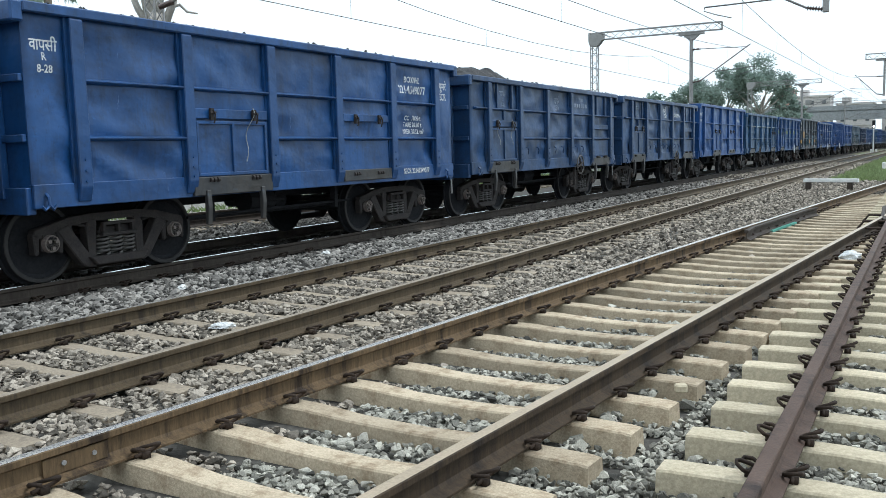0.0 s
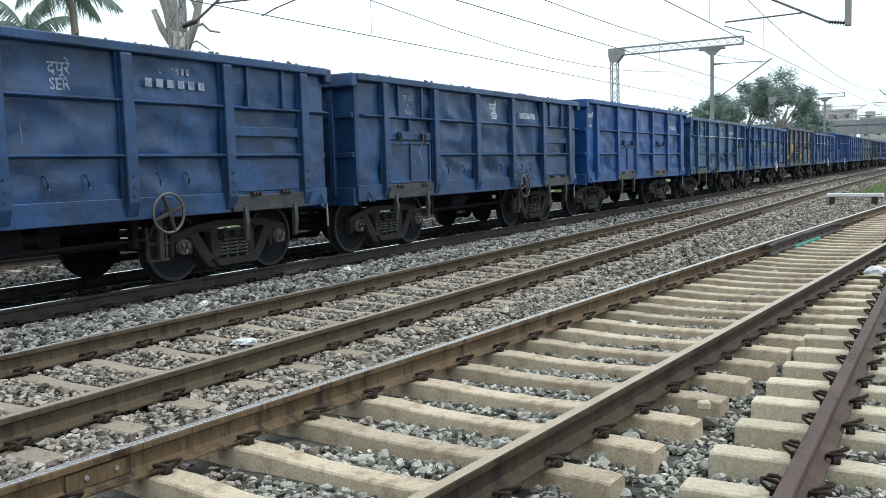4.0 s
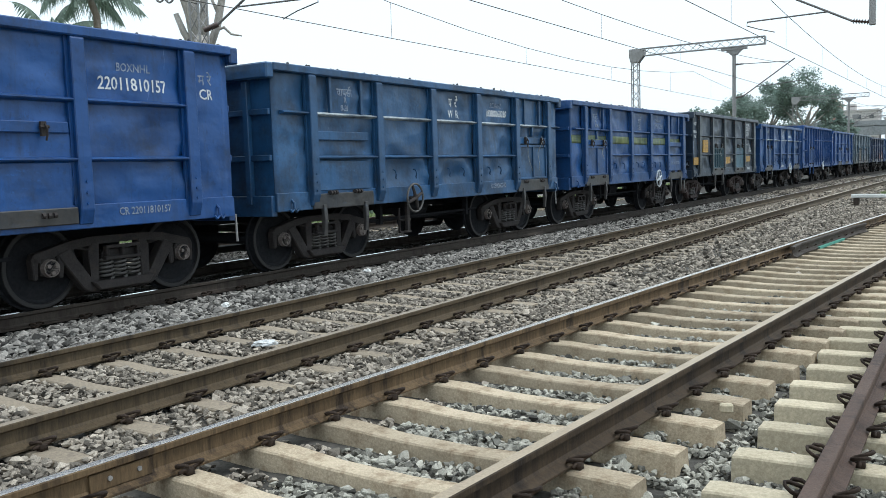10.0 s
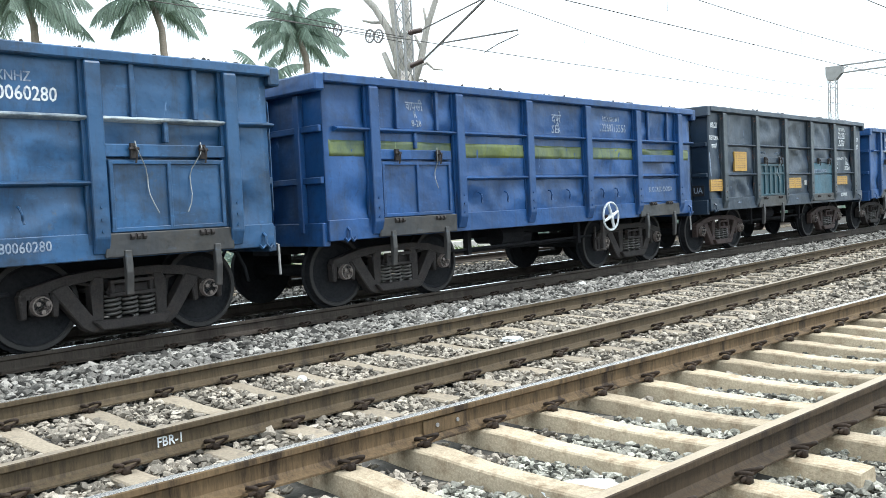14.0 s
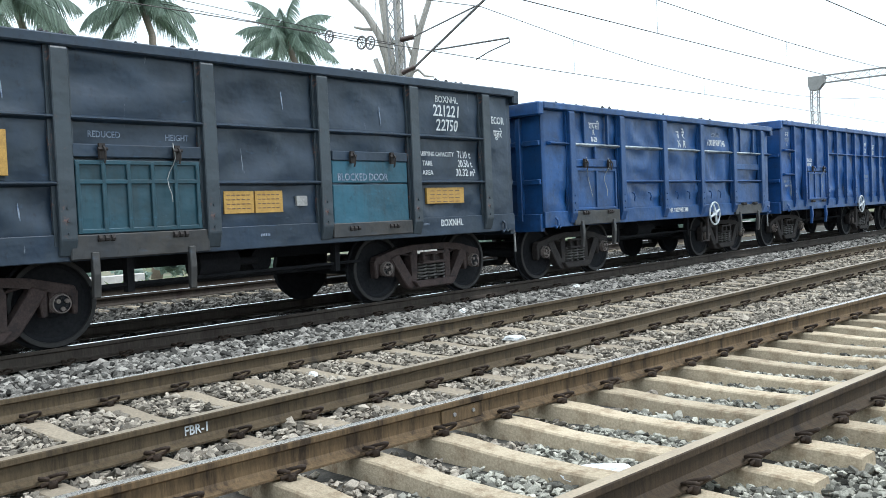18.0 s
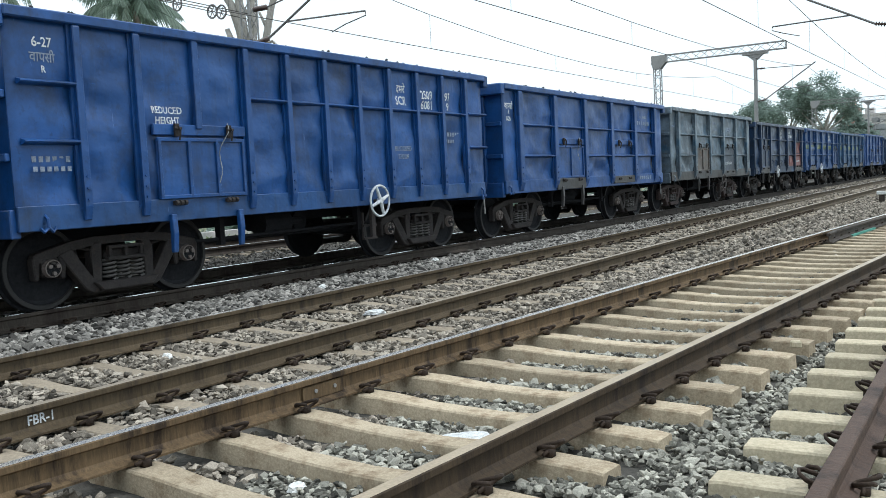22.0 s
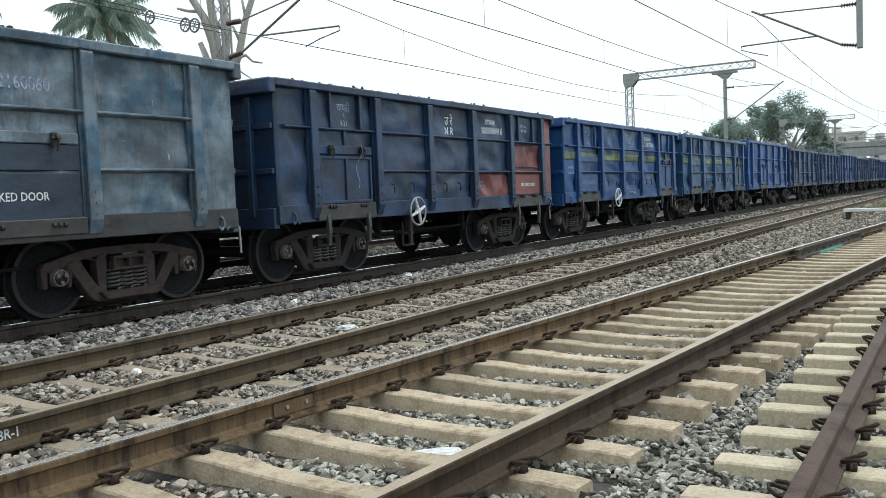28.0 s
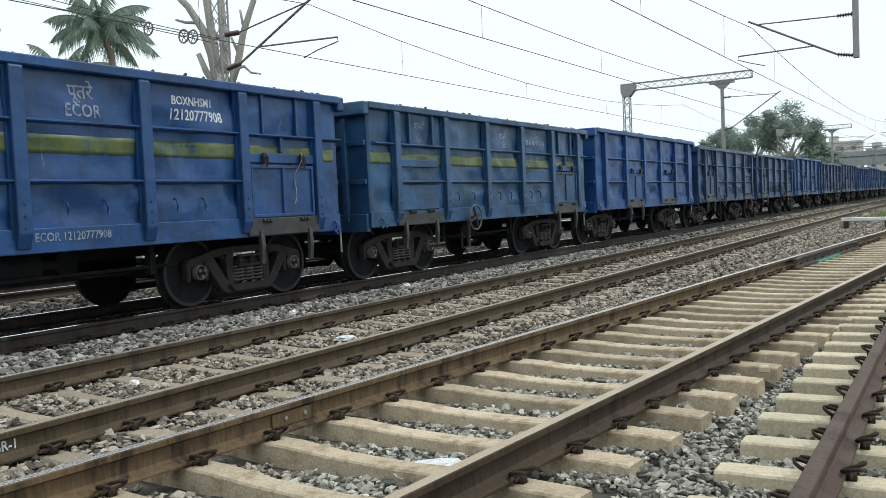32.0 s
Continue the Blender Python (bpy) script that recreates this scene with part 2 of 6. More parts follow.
M_WHEEL = surface("wheel_steel", (0.012, 0.013, 0.016), (0.024, 0.024, 0.026), 0.85, metal=0.0, scale=4, fine=25, bumps=0.0, gloss=0.12)
M_BLACK = surface("underframe_black", (0.014, 0.015, 0.018), (0.028, 0.028, 0.031), 0.88, scale=3, fine=50, bumps=0.3, gloss=0.12)
M_SPRING = surface("spring_steel", (0.075, 0.07, 0.066), (0.12, 0.112, 0.105), 0.55, metal=0.2, scale=5, fine=60, bumps=0.1)
M_CAP = surface("axle_cap", (0.12, 0.095, 0.085), (0.24, 0.20, 0.18), 0.65, metal=0.2, scale=8, fine=80, bumps=0.2)
M_WHITE = surface("white_lettering", (0.52, 0.54, 0.56), (0.64, 0.66, 0.67), 0.7, scale=9, fine=70, bumps=0.1, stain=(0.16, 0.20, 0.28), stain_at=(0.50, 0.72))
M_FADED = surface("faded_lettering", (0.19, 0.23, 0.30), (0.28, 0.32, 0.39), 0.75, scale=9, fine=70, bumps=0.1, stain=(0.05, 0.09, 0.17), stain_at=(0.45, 0.66))
M_YELLOW = surface("yellow_plate", (0.36, 0.205, 0.045), (0.45, 0.27, 0.065), 0.6, scale=5, fine=60, bumps=0.1, stain=(0.20, 0.10, 0.03), stain_at=(0.55, 0.72))
M_COAL = surface("coal", (0.018, 0.018, 0.02), (0.045, 0.044, 0.046), 0.6, scale=8, fine=60, bumps=0.8, gloss=0.25)
M_GALV = surface("galvanised", (0.24, 0.235, 0.23), (0.33, 0.325, 0.32), 0.6, metal=0.35, scale=3, fine=40, bumps=0.15, stain=(0.15, 0.12, 0.10), stain_at=(0.6, 0.75))
M_MAST = surface("mast_steel", (0.13, 0.125, 0.125), (0.19, 0.18, 0.175), 0.7, metal=0.2, scale=2, fine=30, bumps=0.2)
M_WIRE = surface("wire_copper", (0.05, 0.045, 0.042), (0.07, 0.062, 0.058), 0.6, metal=0.4, scale=2, fine=20, bumps=0.0)
M_INSUL = surface("insulator_porcelain", (0.055, 0.035, 0.03), (0.08, 0.05, 0.04), 0.3, scale=6, fine=40, bumps=0.0)
M_BRIDGE = surface("bridge_concrete", (0.24, 0.255, 0.265), (0.32, 0.33, 0.335), 0.9, scale=0.2, fine=3, bumps=0.2, stain=(0.17, 0.18, 0.19), stain_at=(0.5, 0.75))
M_HOUSE = surface("house_render", (0.45, 0.43, 0.42), (0.53, 0.50, 0.48), 0.9, scale=0.2, fine=3, bumps=0.1, stain=(0.32, 0.31, 0.30), stain_at=(0.55, 0.75))
M_HOUSE_RED = surface("house_brick_paint", (0.42, 0.26, 0.21), (0.5, 0.33, 0.27), 0.9, scale=0.2, fine=3, bumps=0.1)
M_PANE = surface("window_dark", (0.06, 0.07, 0.08), (0.10, 0.11, 0.12), 0.25, scale=1, fine=5, bumps=0.0)
M_BARK = surface("bark", (0.30, 0.28, 0.25), (0.44, 0.41, 0.37), 0.95, scale=4, fine=30, bumps=0.9, stretch=(1, 1, 0.3))
M_PALM_BARK = surface("palm_bark", (0.17, 0.14, 0.11), (0.25, 0.21, 0.17), 0.95, scale=4, fine=20, bumps=0.8, stretch=(1, 1, 4))
# palm and tree leaves: distance haze is painted in as a pale, bluish green
M_PALM_HAZED = leafy("palm_leaf_hazed", (0.17, 0.23, 0.19), (0.23, 0.30, 0.24), 1.5, 0.3)
M_LEAF_HAZED = leafy("tree_leaf_hazed", (0.20, 0.27, 0.235), (0.27, 0.34, 0.29), 0.4, 0.25)
M_GRASS = leafy("grass", (0.16, 0.215, 0.085), (0.22, 0.28, 0.12), 2.0, 0.35)
M_PLASTIC = surface("white_plastic", (0.48, 0.49, 0.49), (0.72, 0.73, 0.73), 0.45, scale=14, fine=60, bumps=0.5, stain=(0.30, 0.27, 0.22), stain_at=(0.52, 0.72))
M_WHITEWASH = surface("whitewash", (0.66, 0.66, 0.63), (0.76, 0.76, 0.73), 0.85, scale=3, fine=40, bumps=0.2, stain=(0.40, 0.38, 0.34), stain_at=(0.58, 0.75))
M_GREEN = surface("green_paint", (0.045, 0.25, 0.19), (0.08, 0.33, 0.26), 0.55, scale=4, fine=50, bumps=0.2, stain=(0.12, 0.14, 0.12), stain_at=(0.55, 0.7))

M_RAIL_MAIN = surface("rail_olive_rust", (0.054, 0.039, 0.023), (0.100, 0.074, 0.045), 0.74, metal=0.1, scale=3.0, fine=34, bumps=0.35, stain=(0.03, 0.023, 0.016), stain_at=(0.52, 0.68), stretch=(1, 1.3, 0.2), gloss=0.25)
M_TIE = surface("tie_wire", (0.20, 0.21, 0.21), (0.32, 0.33, 0.33), 0.5, metal=0.3, scale=5, fine=40, bumps=0.0)
M_RIM = surface("wheel_rim", (0.016, 0.015, 0.015), (0.030, 0.027, 0.026), 0.6, metal=0.2, scale=5, fine=50, bumps=0.1)
# oil-stained concrete, with the shade beneath the wagons mixed into its colour
M_SLEEPER_OILY_SHADED = surface("sleeper_oily_shaded", (0.035, 0.031, 0.027), (0.065, 0.058, 0.05), 0.9, scale=2.5, fine=45, bumps=0.35, stain=(0.03, 0.026, 0.022), vary=0.12, gloss=0.12)
BLUE = (0.0066, 0.050, 0.166)
P_BLUE = paint("paint_blue", BLUE)
P_BRIGHT = paint("paint_bright_blue", (0.0052, 0.054, 0.200), grime_at=(0.50, 0.74), streaks=0.45)
P_DARK = paint("paint_dark_blue", (0.0105, 0.044, 0.124), grime_at=(0.46, 0.70))
P_NAVY = paint("paint_navy", (0.0100, 0.034, 0.088), grime=(0.012, 0.013, 0.016), grime_at=(0.42, 0.64), worn=(0.07, 0.045, 0.035), worn_at=(0.66, 0.74), streaks=0.8, scar=0.9)
P_SLATE = paint("paint_slate_blue", (0.0145, 0.066, 0.160), grime_at=(0.46, 0.68), worn=(0.06, 0.066, 0.072), worn_at=(0.60, 0.74))
# black paint with the bluish cast of sky and haze mixed into base and grime
P_BLACK = paint("paint_black", (0.0115, 0.024, 0.045), grime=(0.016, 0.027, 0.036), worn=(0.16, 0.20, 0.23), worn_at=(0.70, 0.73), rough=0.36, scar=1.0)
P_GREY = paint("paint_pale_grey_blue", (0.128, 0.172, 0.212), grime=(0.028, 0.036, 0.045), grime_at=(0.42, 0.62), worn=(0.085, 0.076, 0.066), worn_at=(0.56, 0.70), scar=0.9, streaks=0.95, patch=(0.035, 0.092, 0.150))
P_RED = paint("paint_red_oxide", (0.155, 0.044, 0.040), grime=(0.075, 0.030, 0.030), grime_at=(0.56, 0.84), scar=0.1, streaks=0.3)
P_TEAL_DARK = paint("paint_dark_teal", (0.010, 0.048, 0.070), grime=(0.012, 0.02, 0.022))
P_TEAL = paint("paint_teal", (0.014, 0.075, 0.115), grime=(0.02, 0.03, 0.035))
P_STRIPE = paint("paint_yellow_stripe", (0.118, 0.145, 0.030), grime=(0.025, 0.058, 0.075), grime_at=(0.38, 0.64), streaks=0.95)
P_WHITERIB = paint("paint_white_rib", (0.40, 0.44, 0.46), grime=(0.045, 0.075, 0.12), grime_at=(0.45, 0.60), streaks=0.9)
P_SILL = paint("paint_dusty_sill", (0.023, 0.024, 0.027), grime=(0.062, 0.053, 0.043), grime_at=(0.44, 0.70))
P_RUST = paint("paint_rust", (0.12, 0.07, 0.045), grime=(0.04, 0.035, 0.035))
P_POST = paint("paint_worn_grey_post", (0.032, 0.044, 0.056), grime=(0.018, 0.026, 0.033), worn=(0.15, 0.075, 0.062), worn_at=(0.57, 0.63), scar=1.0)
P_DOOR_RUSTY = paint("paint_rusty_door", (0.095, 0.085, 0.075), grime=(0.05, 0.042, 0.036), grime_at=(0.42, 0.58), worn=(0.11, 0.066, 0.043), worn_at=(0.5, 0.6), scar=1.0, streaks=0.9)
M_LENS, lens_nodes, lens_bsdf = shader("signal_lens")
lens_bsdf.inputs["Base Color"].default_value = (0.8, 0.85, 0.8, 1)
lens_bsdf.inputs["Emission Color"].default_value = (0.95, 1.0, 0.9, 1)
lens_bsdf.inputs["Emission Strength"].default_value = 4.0


# ---- small building helpers ----
def box(bm, x0, x1, y0, y1, z0, z1):
    vs = [bm.verts.new((x, y, z)) for x in (x0, x1) for y in (y0, y1) for z in (z0, z1)]
    for f in ((0, 1, 3, 2), (4, 6, 7, 5), (0, 4, 5, 1), (2, 3, 7, 6), (0, 2, 6, 4), (1, 5, 7, 3)):
        bm.faces.new([vs[i] for i in f])
    return vs


def prism(bm, outline, axis, a, b):
    """Extrude a closed outline of 2D points along an axis from a to b."""
    def at(p, s):
        return (s, *p) if axis == "x" else (p[0], s, p[1]) if axis == "y" else (*p, s)
    lo, hi = [bm.verts.new(at(p, a)) for p in outline], [bm.verts.new(at(p, b)) for p in outline]
    n = len(outline)
    for i in range(n):
        bm.faces.new((lo[i], lo[(i + 1) % n], hi[(i + 1) % n], hi[i]))
    bm.faces.new(lo[::-1])
    bm.faces.new(hi)


def tube(bm, a, b, r0, r1=None, n=8, caps=True):
    a, b = Vector(a), Vector(b)
    r1 = r0 if r1 is None else r1
    d = (b - a).normalized()
    u = d.orthogonal().normalized()
    v = d.cross(u)
    lo = [bm.verts.new(a + (u * math.cos(t) + v * math.sin(t)) * r0) for t in np.linspace(0, 2 * math.pi, n, endpoint=False)]
    hi = [bm.verts.new(b + (u * math.cos(t) + v * math.sin(t)) * r1) for t in np.linspace(0, 2 * math.pi, n, endpoint=False)]
    for i in range(n):
        bm.faces.new((lo[i], lo[(i + 1) % n], hi[(i + 1) % n], hi[i]))
    if caps:
        bm.faces.new(lo[::-1])
        bm.faces.new(hi)


def pipe(bm, points, r, n=6):
    """A bent round bar through the points."""
    rings = []
    pts = [Vector(p) for p in points]
    for i, p in enumerate(pts):
        d = (pts[min(i + 1, len(pts) - 1)] - pts[max(i - 1, 0)]).normalized()
        u = d.cross(Vector((0.13, 0.29, 0.95))).normalized()
        v = d.cross(u)
        rr = r[i] if isinstance(r, (list, tuple)) else r
        rings.append([bm.verts.new(p + (u * math.cos(t) + v * math.sin(t)) * rr) for t in np.linspace(0, 2 * math.pi, n, endpoint=False)])
    for a, b in zip(rings, rings[1:]):
        for i in range(n):
            bm.faces.new((a[i], a[(i + 1) % n], b[(i + 1) % n], b[i]))
    bm.faces.new(rings[0][::-1])
    bm.faces.new(rings[-1])


def lathe(bm, profile, n=32, axis="x", caps=True):
    """Turn a profile of (along, radius) about an axis."""
    rings = []
    for s, r in profile:
        ring = []
        for t in np.linspace(0, 2 * math.pi, n, endpoint=False):
            c, d = r * math.cos(t), r * math.sin(t)
            ring.append(bm.verts.new((s, c, d) if axis == "x" else (c, s, d) if axis == "y" else (c, d, s)))
        rings.append(ring)
    for a, b in zip(rings, rings[1:]):
        for i in range(n):
            bm.faces.new((a[i], a[(i + 1) % n], b[(i + 1) % n], b[i]))
    if caps:
        bm.faces.new(rings[0][::-1])
        bm.faces.new(rings[-1])


def bevelled(bm, width, segments=1):
    bmesh.ops.bevel(bm, geom=bm.edges[:], offset=width, segments=segments, affect="EDGES", profile=0.5)
    return bm


def mesh_of(name, bm, smooth=False):
    bmesh.ops.recalc_face_normals(bm, faces=bm.faces)
    me = bpy.data.meshes.new(name)
    bm.to_mesh(me)
    bm.free()
    if smooth:
        me.shade_smooth()
    return me


def raw_mesh(name, verts, faces):
    me = bpy.data.meshes.new(name)
    me.from_pydata(verts, [], faces)
    me.shade_flat()
    me.update()
    return me


def put(name, me, material, parent=None, m=None, label=""):
    """Links a mesh as one object, with the material on the object, so that meshes can be shared."""
    if not me.materials:
        me.materials.append(None)
    ob = new(name, me)
    ob.material_slots[0].link = "OBJECT"
    ob.material_slots[0].material = material
    if parent:
        ob.parent = parent
    if m is not None:
        ob.matrix_basis = m
    return tagged(ob, label)


def part(name, bm, material, parent, label="", m=None, smooth=False):
    return put(name, mesh_of(name, bm, smooth), material, parent, m, label)


def lettering(text, size, font_align="CENTER"):
    cu = bpy.data.curves.new("lettering", "FONT")
    cu.body, cu.size, cu.extrude, cu.align_x, cu.align_y = text, size, 0.0015, font_align, "CENTER"
    cu.resolution_u, cu.offset = 2, size * 0.012
    tmp = bpy.data.objects.new("lettering", cu)
    me = bpy.data.meshes.new_from_object(tmp)
    bpy.data.objects.remove(tmp)
    bpy.data.curves.remove(cu)
    me.name = "lettering"
    me.transform(Matrix.Diagonal((0.86, 1, 1, 1)))
    return me


# ---- plan of the tracks: the rails run towards +y, all lie to the camera's side at negative x ----
BEND = 0.00006
GAUGE = 1.745
X_FAR, X_TRAIN, X_MAIN, X_SIDE = -15.4, -9.75, -5.696, 0.30
TURN = (-3.162, 0.0796, 0.00017)


def line_x(base, y):
    return base + BEND * y * y


def cross_x(y):
    """Centre line of the crossover track, which leaves the main track and joins the side track."""
    return TURN[0] + TURN[1] * y + TURN[2] * y * y


def centre_of(track, y):
    if track == "cross":
        return cross_x(y)
    if track == "side":
        return X_SIDE
    return line_x({"far": X_FAR, "train": X_TRAIN, "main": X_MAIN}[track], y)


def ground_z(x, y):
    d = x - cross_x(y)
    if x < -20.5:
        return max(-1.0, -0.55 + (x + 20.5) * 0.08)
    if x < -18.0:
        return -0.28 - (-18.0 - x) * 0.108
    if x < -12.2:
        return -0.235
    if x < -8.45:
        return -0.225
    if x < -6.9:
        return -0.20 + 0.07 * math.sin((x + 8.45) / 1.55 * math.pi)
    if x < -4.2:
        return -0.222
    if d < -1.35:
        return -0.235
    if d < 1.05:
        return -0.288
    if d < 2.0:
        return -0.268 - 0.06 * min(1.0, max(0.0, (y - 4.2) / 1.6))
    return -0.275


# the ground is one sheet, fine near the camera and coarse far off
def steps(*runs):
    out = []
    for a, b, s in runs:
        out += list(np.arange(a, b, s))
    return out + [runs[-1][1]]


gx = steps((-900, -60, 105), (-60, -22, 2.0), (-22, 4, 0.16), (4, 60, 4), (60, 900, 105))
gy = steps((-300, -20, 35), (-20, -3, 1.0), (-3, 24, 0.16), (24, 80, 1.0), (80, 400, 10), (400, 1900, 150))
gverts = []
for yy in gy:
    for xx in gx:
        wob = 0.018 * noise.noise(Vector((xx * 3.1, yy * 3.1, 0.3))) + 0.02 * noise.noise(Vector((xx * 0.9, yy * 0.9, 4.0)))
        zz = ground_z(xx, yy) - 0.012 + wob
        if xx > 12:
            zz = -0.6 + wob * 3
        gverts.append((xx, yy, zz))
nx = len(gx)
gfaces = [(j * nx + i, j * nx + i + 1, (j + 1) * nx + i + 1, (j + 1) * nx + i) for j in range(len(gy) - 1) for i in range(nx - 1)]
gme = raw_mesh("ground", gverts, gfaces)
gme.shade_smooth()
ground = put("ground", gme, M_BED)
tagged(ground, "grey crushed stone ballast bed with bare earth beyond", "ground", kind="structure")
gme.materials.append(M_EARTH)
gme.materials.append(M_BED_OILY_SHADED)
for poly in gme.polygons:
    c = poly.center
    if c.x < -19.5 or c.x > 3.4 or c.y > 110:
        poly.material_index = 1
    # strip under the train: oil plus painted-in shadow
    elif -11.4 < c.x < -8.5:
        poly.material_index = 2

# rail section: foot, web and head, with the worn tread as a second material
FOOT, WEB, HEAD = 0.075, 0.0095, 0.036
SECTION = [(-FOOT, -0.172), (FOOT, -0.172), (FOOT, -0.160), (0.022, -0.143), (WEB, -0.125), (WEB, -0.052), (0.018, -0.043), (HEAD, -0.036),
           (HEAD, -0.007), (0.031, -0.0008), (0.016, 0.0), (-0.016, 0.0), (-0.031, -0.0008), (-HEAD, -0.007), (-HEAD, -0.036), (-0.018, -0.043),
           (-WEB, -0.052), (-WEB, -0.125), (-0.022, -0.143), (-FOOT, -0.160)]


def rail_mesh(path, tread):
    """Sweeps the rail section along a list of (x, y)."""
    n = len(SECTION)
    verts, faces = [], []
    for i, (x, y) in enumerate(path):
        x0, y0 = path[max(i - 1, 0)]
        x1, y1 = path[min(i + 1, len(path) - 1)]
        d = Vector((x1 - x0, y1 - y0)).normalized()
        for a, z in SECTION:
            verts.append((x + a * d.y, y - a * d.x, z))
    for i in range(len(path) - 1):
        for j in range(n):
            faces.append((i * n + j, i * n + (j + 1) % n, (i + 1) * n + (j + 1) % n, (i + 1) * n + j))
    faces.append(tuple(range(n))[::-1])
    faces.append(tuple(range(len(verts) - n, len(verts))))
    me = raw_mesh("rail", verts, faces)
    me.materials.append(None)
    me.materials.append(tread)
    for k, poly in enumerate(me.polygons):
        if k < (len(path) - 1) * n and k % n in (9, 10, 11):
            poly.material_index = 1
    return me


def run(fn, y0, y1, shift):
    ys = np.concatenate([np.arange(y0, min(y1, 60), 1.0), np.arange(60, y1, 8.0), [y1]]) if y1 > 60 else np.arange(y0, y1 + 0.01, 1.0)
    return [(fn(float(y)) + shift, float(y)) for y in ys]


TRACKS = {}
for key, name, label in (("far", "railway_track_far", "rusty rails on concrete sleepers behind the goods train"),
                         ("train", "railway_track_train", "polished rails on sleepers under the goods train"),
                         ("main", "railway_track_main", "dusty brown rails on concrete sleepers sunk in ballast"),
                         ("cross", "railway_track_crossover", "bright worn rails on bare tan concrete sleepers, curving across"),
                         ("side", "railway_track_side", "dark unused rusty rails on pale concrete sleepers")):
    TRACKS[key] = tagged(new(name), label, "railway track", kind="structure")
HALF = GAUGE / 2
# far rails take the darker rust, standing in for the shade on their webs
put("rail", rail_mesh(run(lambda y: line_x(X_FAR, y), -12, 320, -HALF), M_TREAD_DULL), M_RAIL_DARK, TRACKS["far"])
put("rail", rail_mesh(run(lambda y: line_x(X_FAR, y), -12, 320, HALF), M_TREAD_BRIGHT), M_RAIL_DARK, TRACKS["far"])
for s in (-HALF, HALF):
    put("rail", rail_mesh(run(lambda y: line_x(X_TRAIN, y), -30, 420, s), M_TREAD_BRIGHT), M_RAIL_DARK, TRACKS["train"])
    put("rail", rail_mesh(run(lambda y: line_x(X_MAIN, y), -12, 420, s), M_TREAD if s < 0 else M_TREAD_DULL), M_RAIL_MAIN, TRACKS["main"])
    put("rail", rail_mesh(run(cross_x, -7, 34 if s < 0 else 36, s), M_TREAD if s < 0 else M_TREAD_WARM), M_RAIL if s < 0 else M_RAIL_BROWN, TRACKS["cross"], label="brown rail with a bright worn tread")
put("rail", rail_mesh(run(lambda y: X_SIDE, -6, 19, -HALF), M_RAIL_RED), M_RAIL_RED, TRACKS["side"])
put("rail", rail_mesh(run(lambda y: X_SIDE, 22, 420, -HALF), M_TREAD), M_RAIL, TRACKS["side"])
put("rail", rail_mesh(run(lambda y: X_SIDE, -6, 420, HALF), M_RAIL_RED), M_RAIL_RED, TRACKS["side"])


# concrete sleepers, thicker under the rails and waisted in the middle
def sleeper_mesh(length):
    bm = bmesh.new()
    h = length / 2
    xs = [-h, -h + 0.06, -0.62, -0.25, 0.25, 0.62, h - 0.06, h]
    tops = [-0.194, -0.188, -0.185, -0.203, -0.203, -0.185, -0.188, -0.194]
    tw = [0.088, 0.09, 0.09, 0.078, 0.078, 0.09, 0.09, 0.088]
    rings = []
    for x, t, w in zip(xs, tops, tw):
        rings.append([bm.verts.new(p) for p in ((x, -w - 0.035, -0.46), (x, -w, t - 0.010), (x, -w + 0.010, t), (x, w - 0.010, t), (x, w, t - 0.010), (x, w + 0.035, -0.46))])
    for a, b in zip(rings, rings[1:]):
        for i in range(5):
            bm.faces.new((a[i], a[i + 1], b[i + 1], b[i]))
    bm.faces.new(rings[0])
    bm.faces.new(rings[-1][::-1])
    return mesh_of("sleeper", bm)


def clip_mesh():
    """An elastic rail clip: a bent round bar that hooks from a cast shoulder on to the rail foot."""
    bm = bmesh.new()
    pipe(bm, [(0.020, -0.085, 0.012), (0.018, -0.03, 0.016), (0.018, 0.03, 0.018), (0.024, 0.075, 0.026), (0.052, 0.098, 0.044), (0.088, 0.082, 0.062), (0.098, 0.04, 0.070),
              (0.080, 0.008, 0.066), (0.030, -0.004, 0.054), (-0.020, -0.010, 0.040), (-0.036, -0.040, 0.034), (-0.022, -0.078, 0.042), (0.020, -0.094, 0.056), (0.070, -0.080, 0.060), (0.082, -0.045, 0.050)], 0.0115, 6)
    box(bm, -0.012, 0.050, -0.030, 0.030, -0.014, 0.022)
    bmesh.ops.scale(bm, vec=(0.74, 0.72, 0.98), verts=bm.verts)
    return mesh_of("rail_clip", bm, True)


SLEEPER = {2.75: sleeper_mesh(2.62), 2.9: sleeper_mesh(2.80)}
CLIP = clip_mesh()
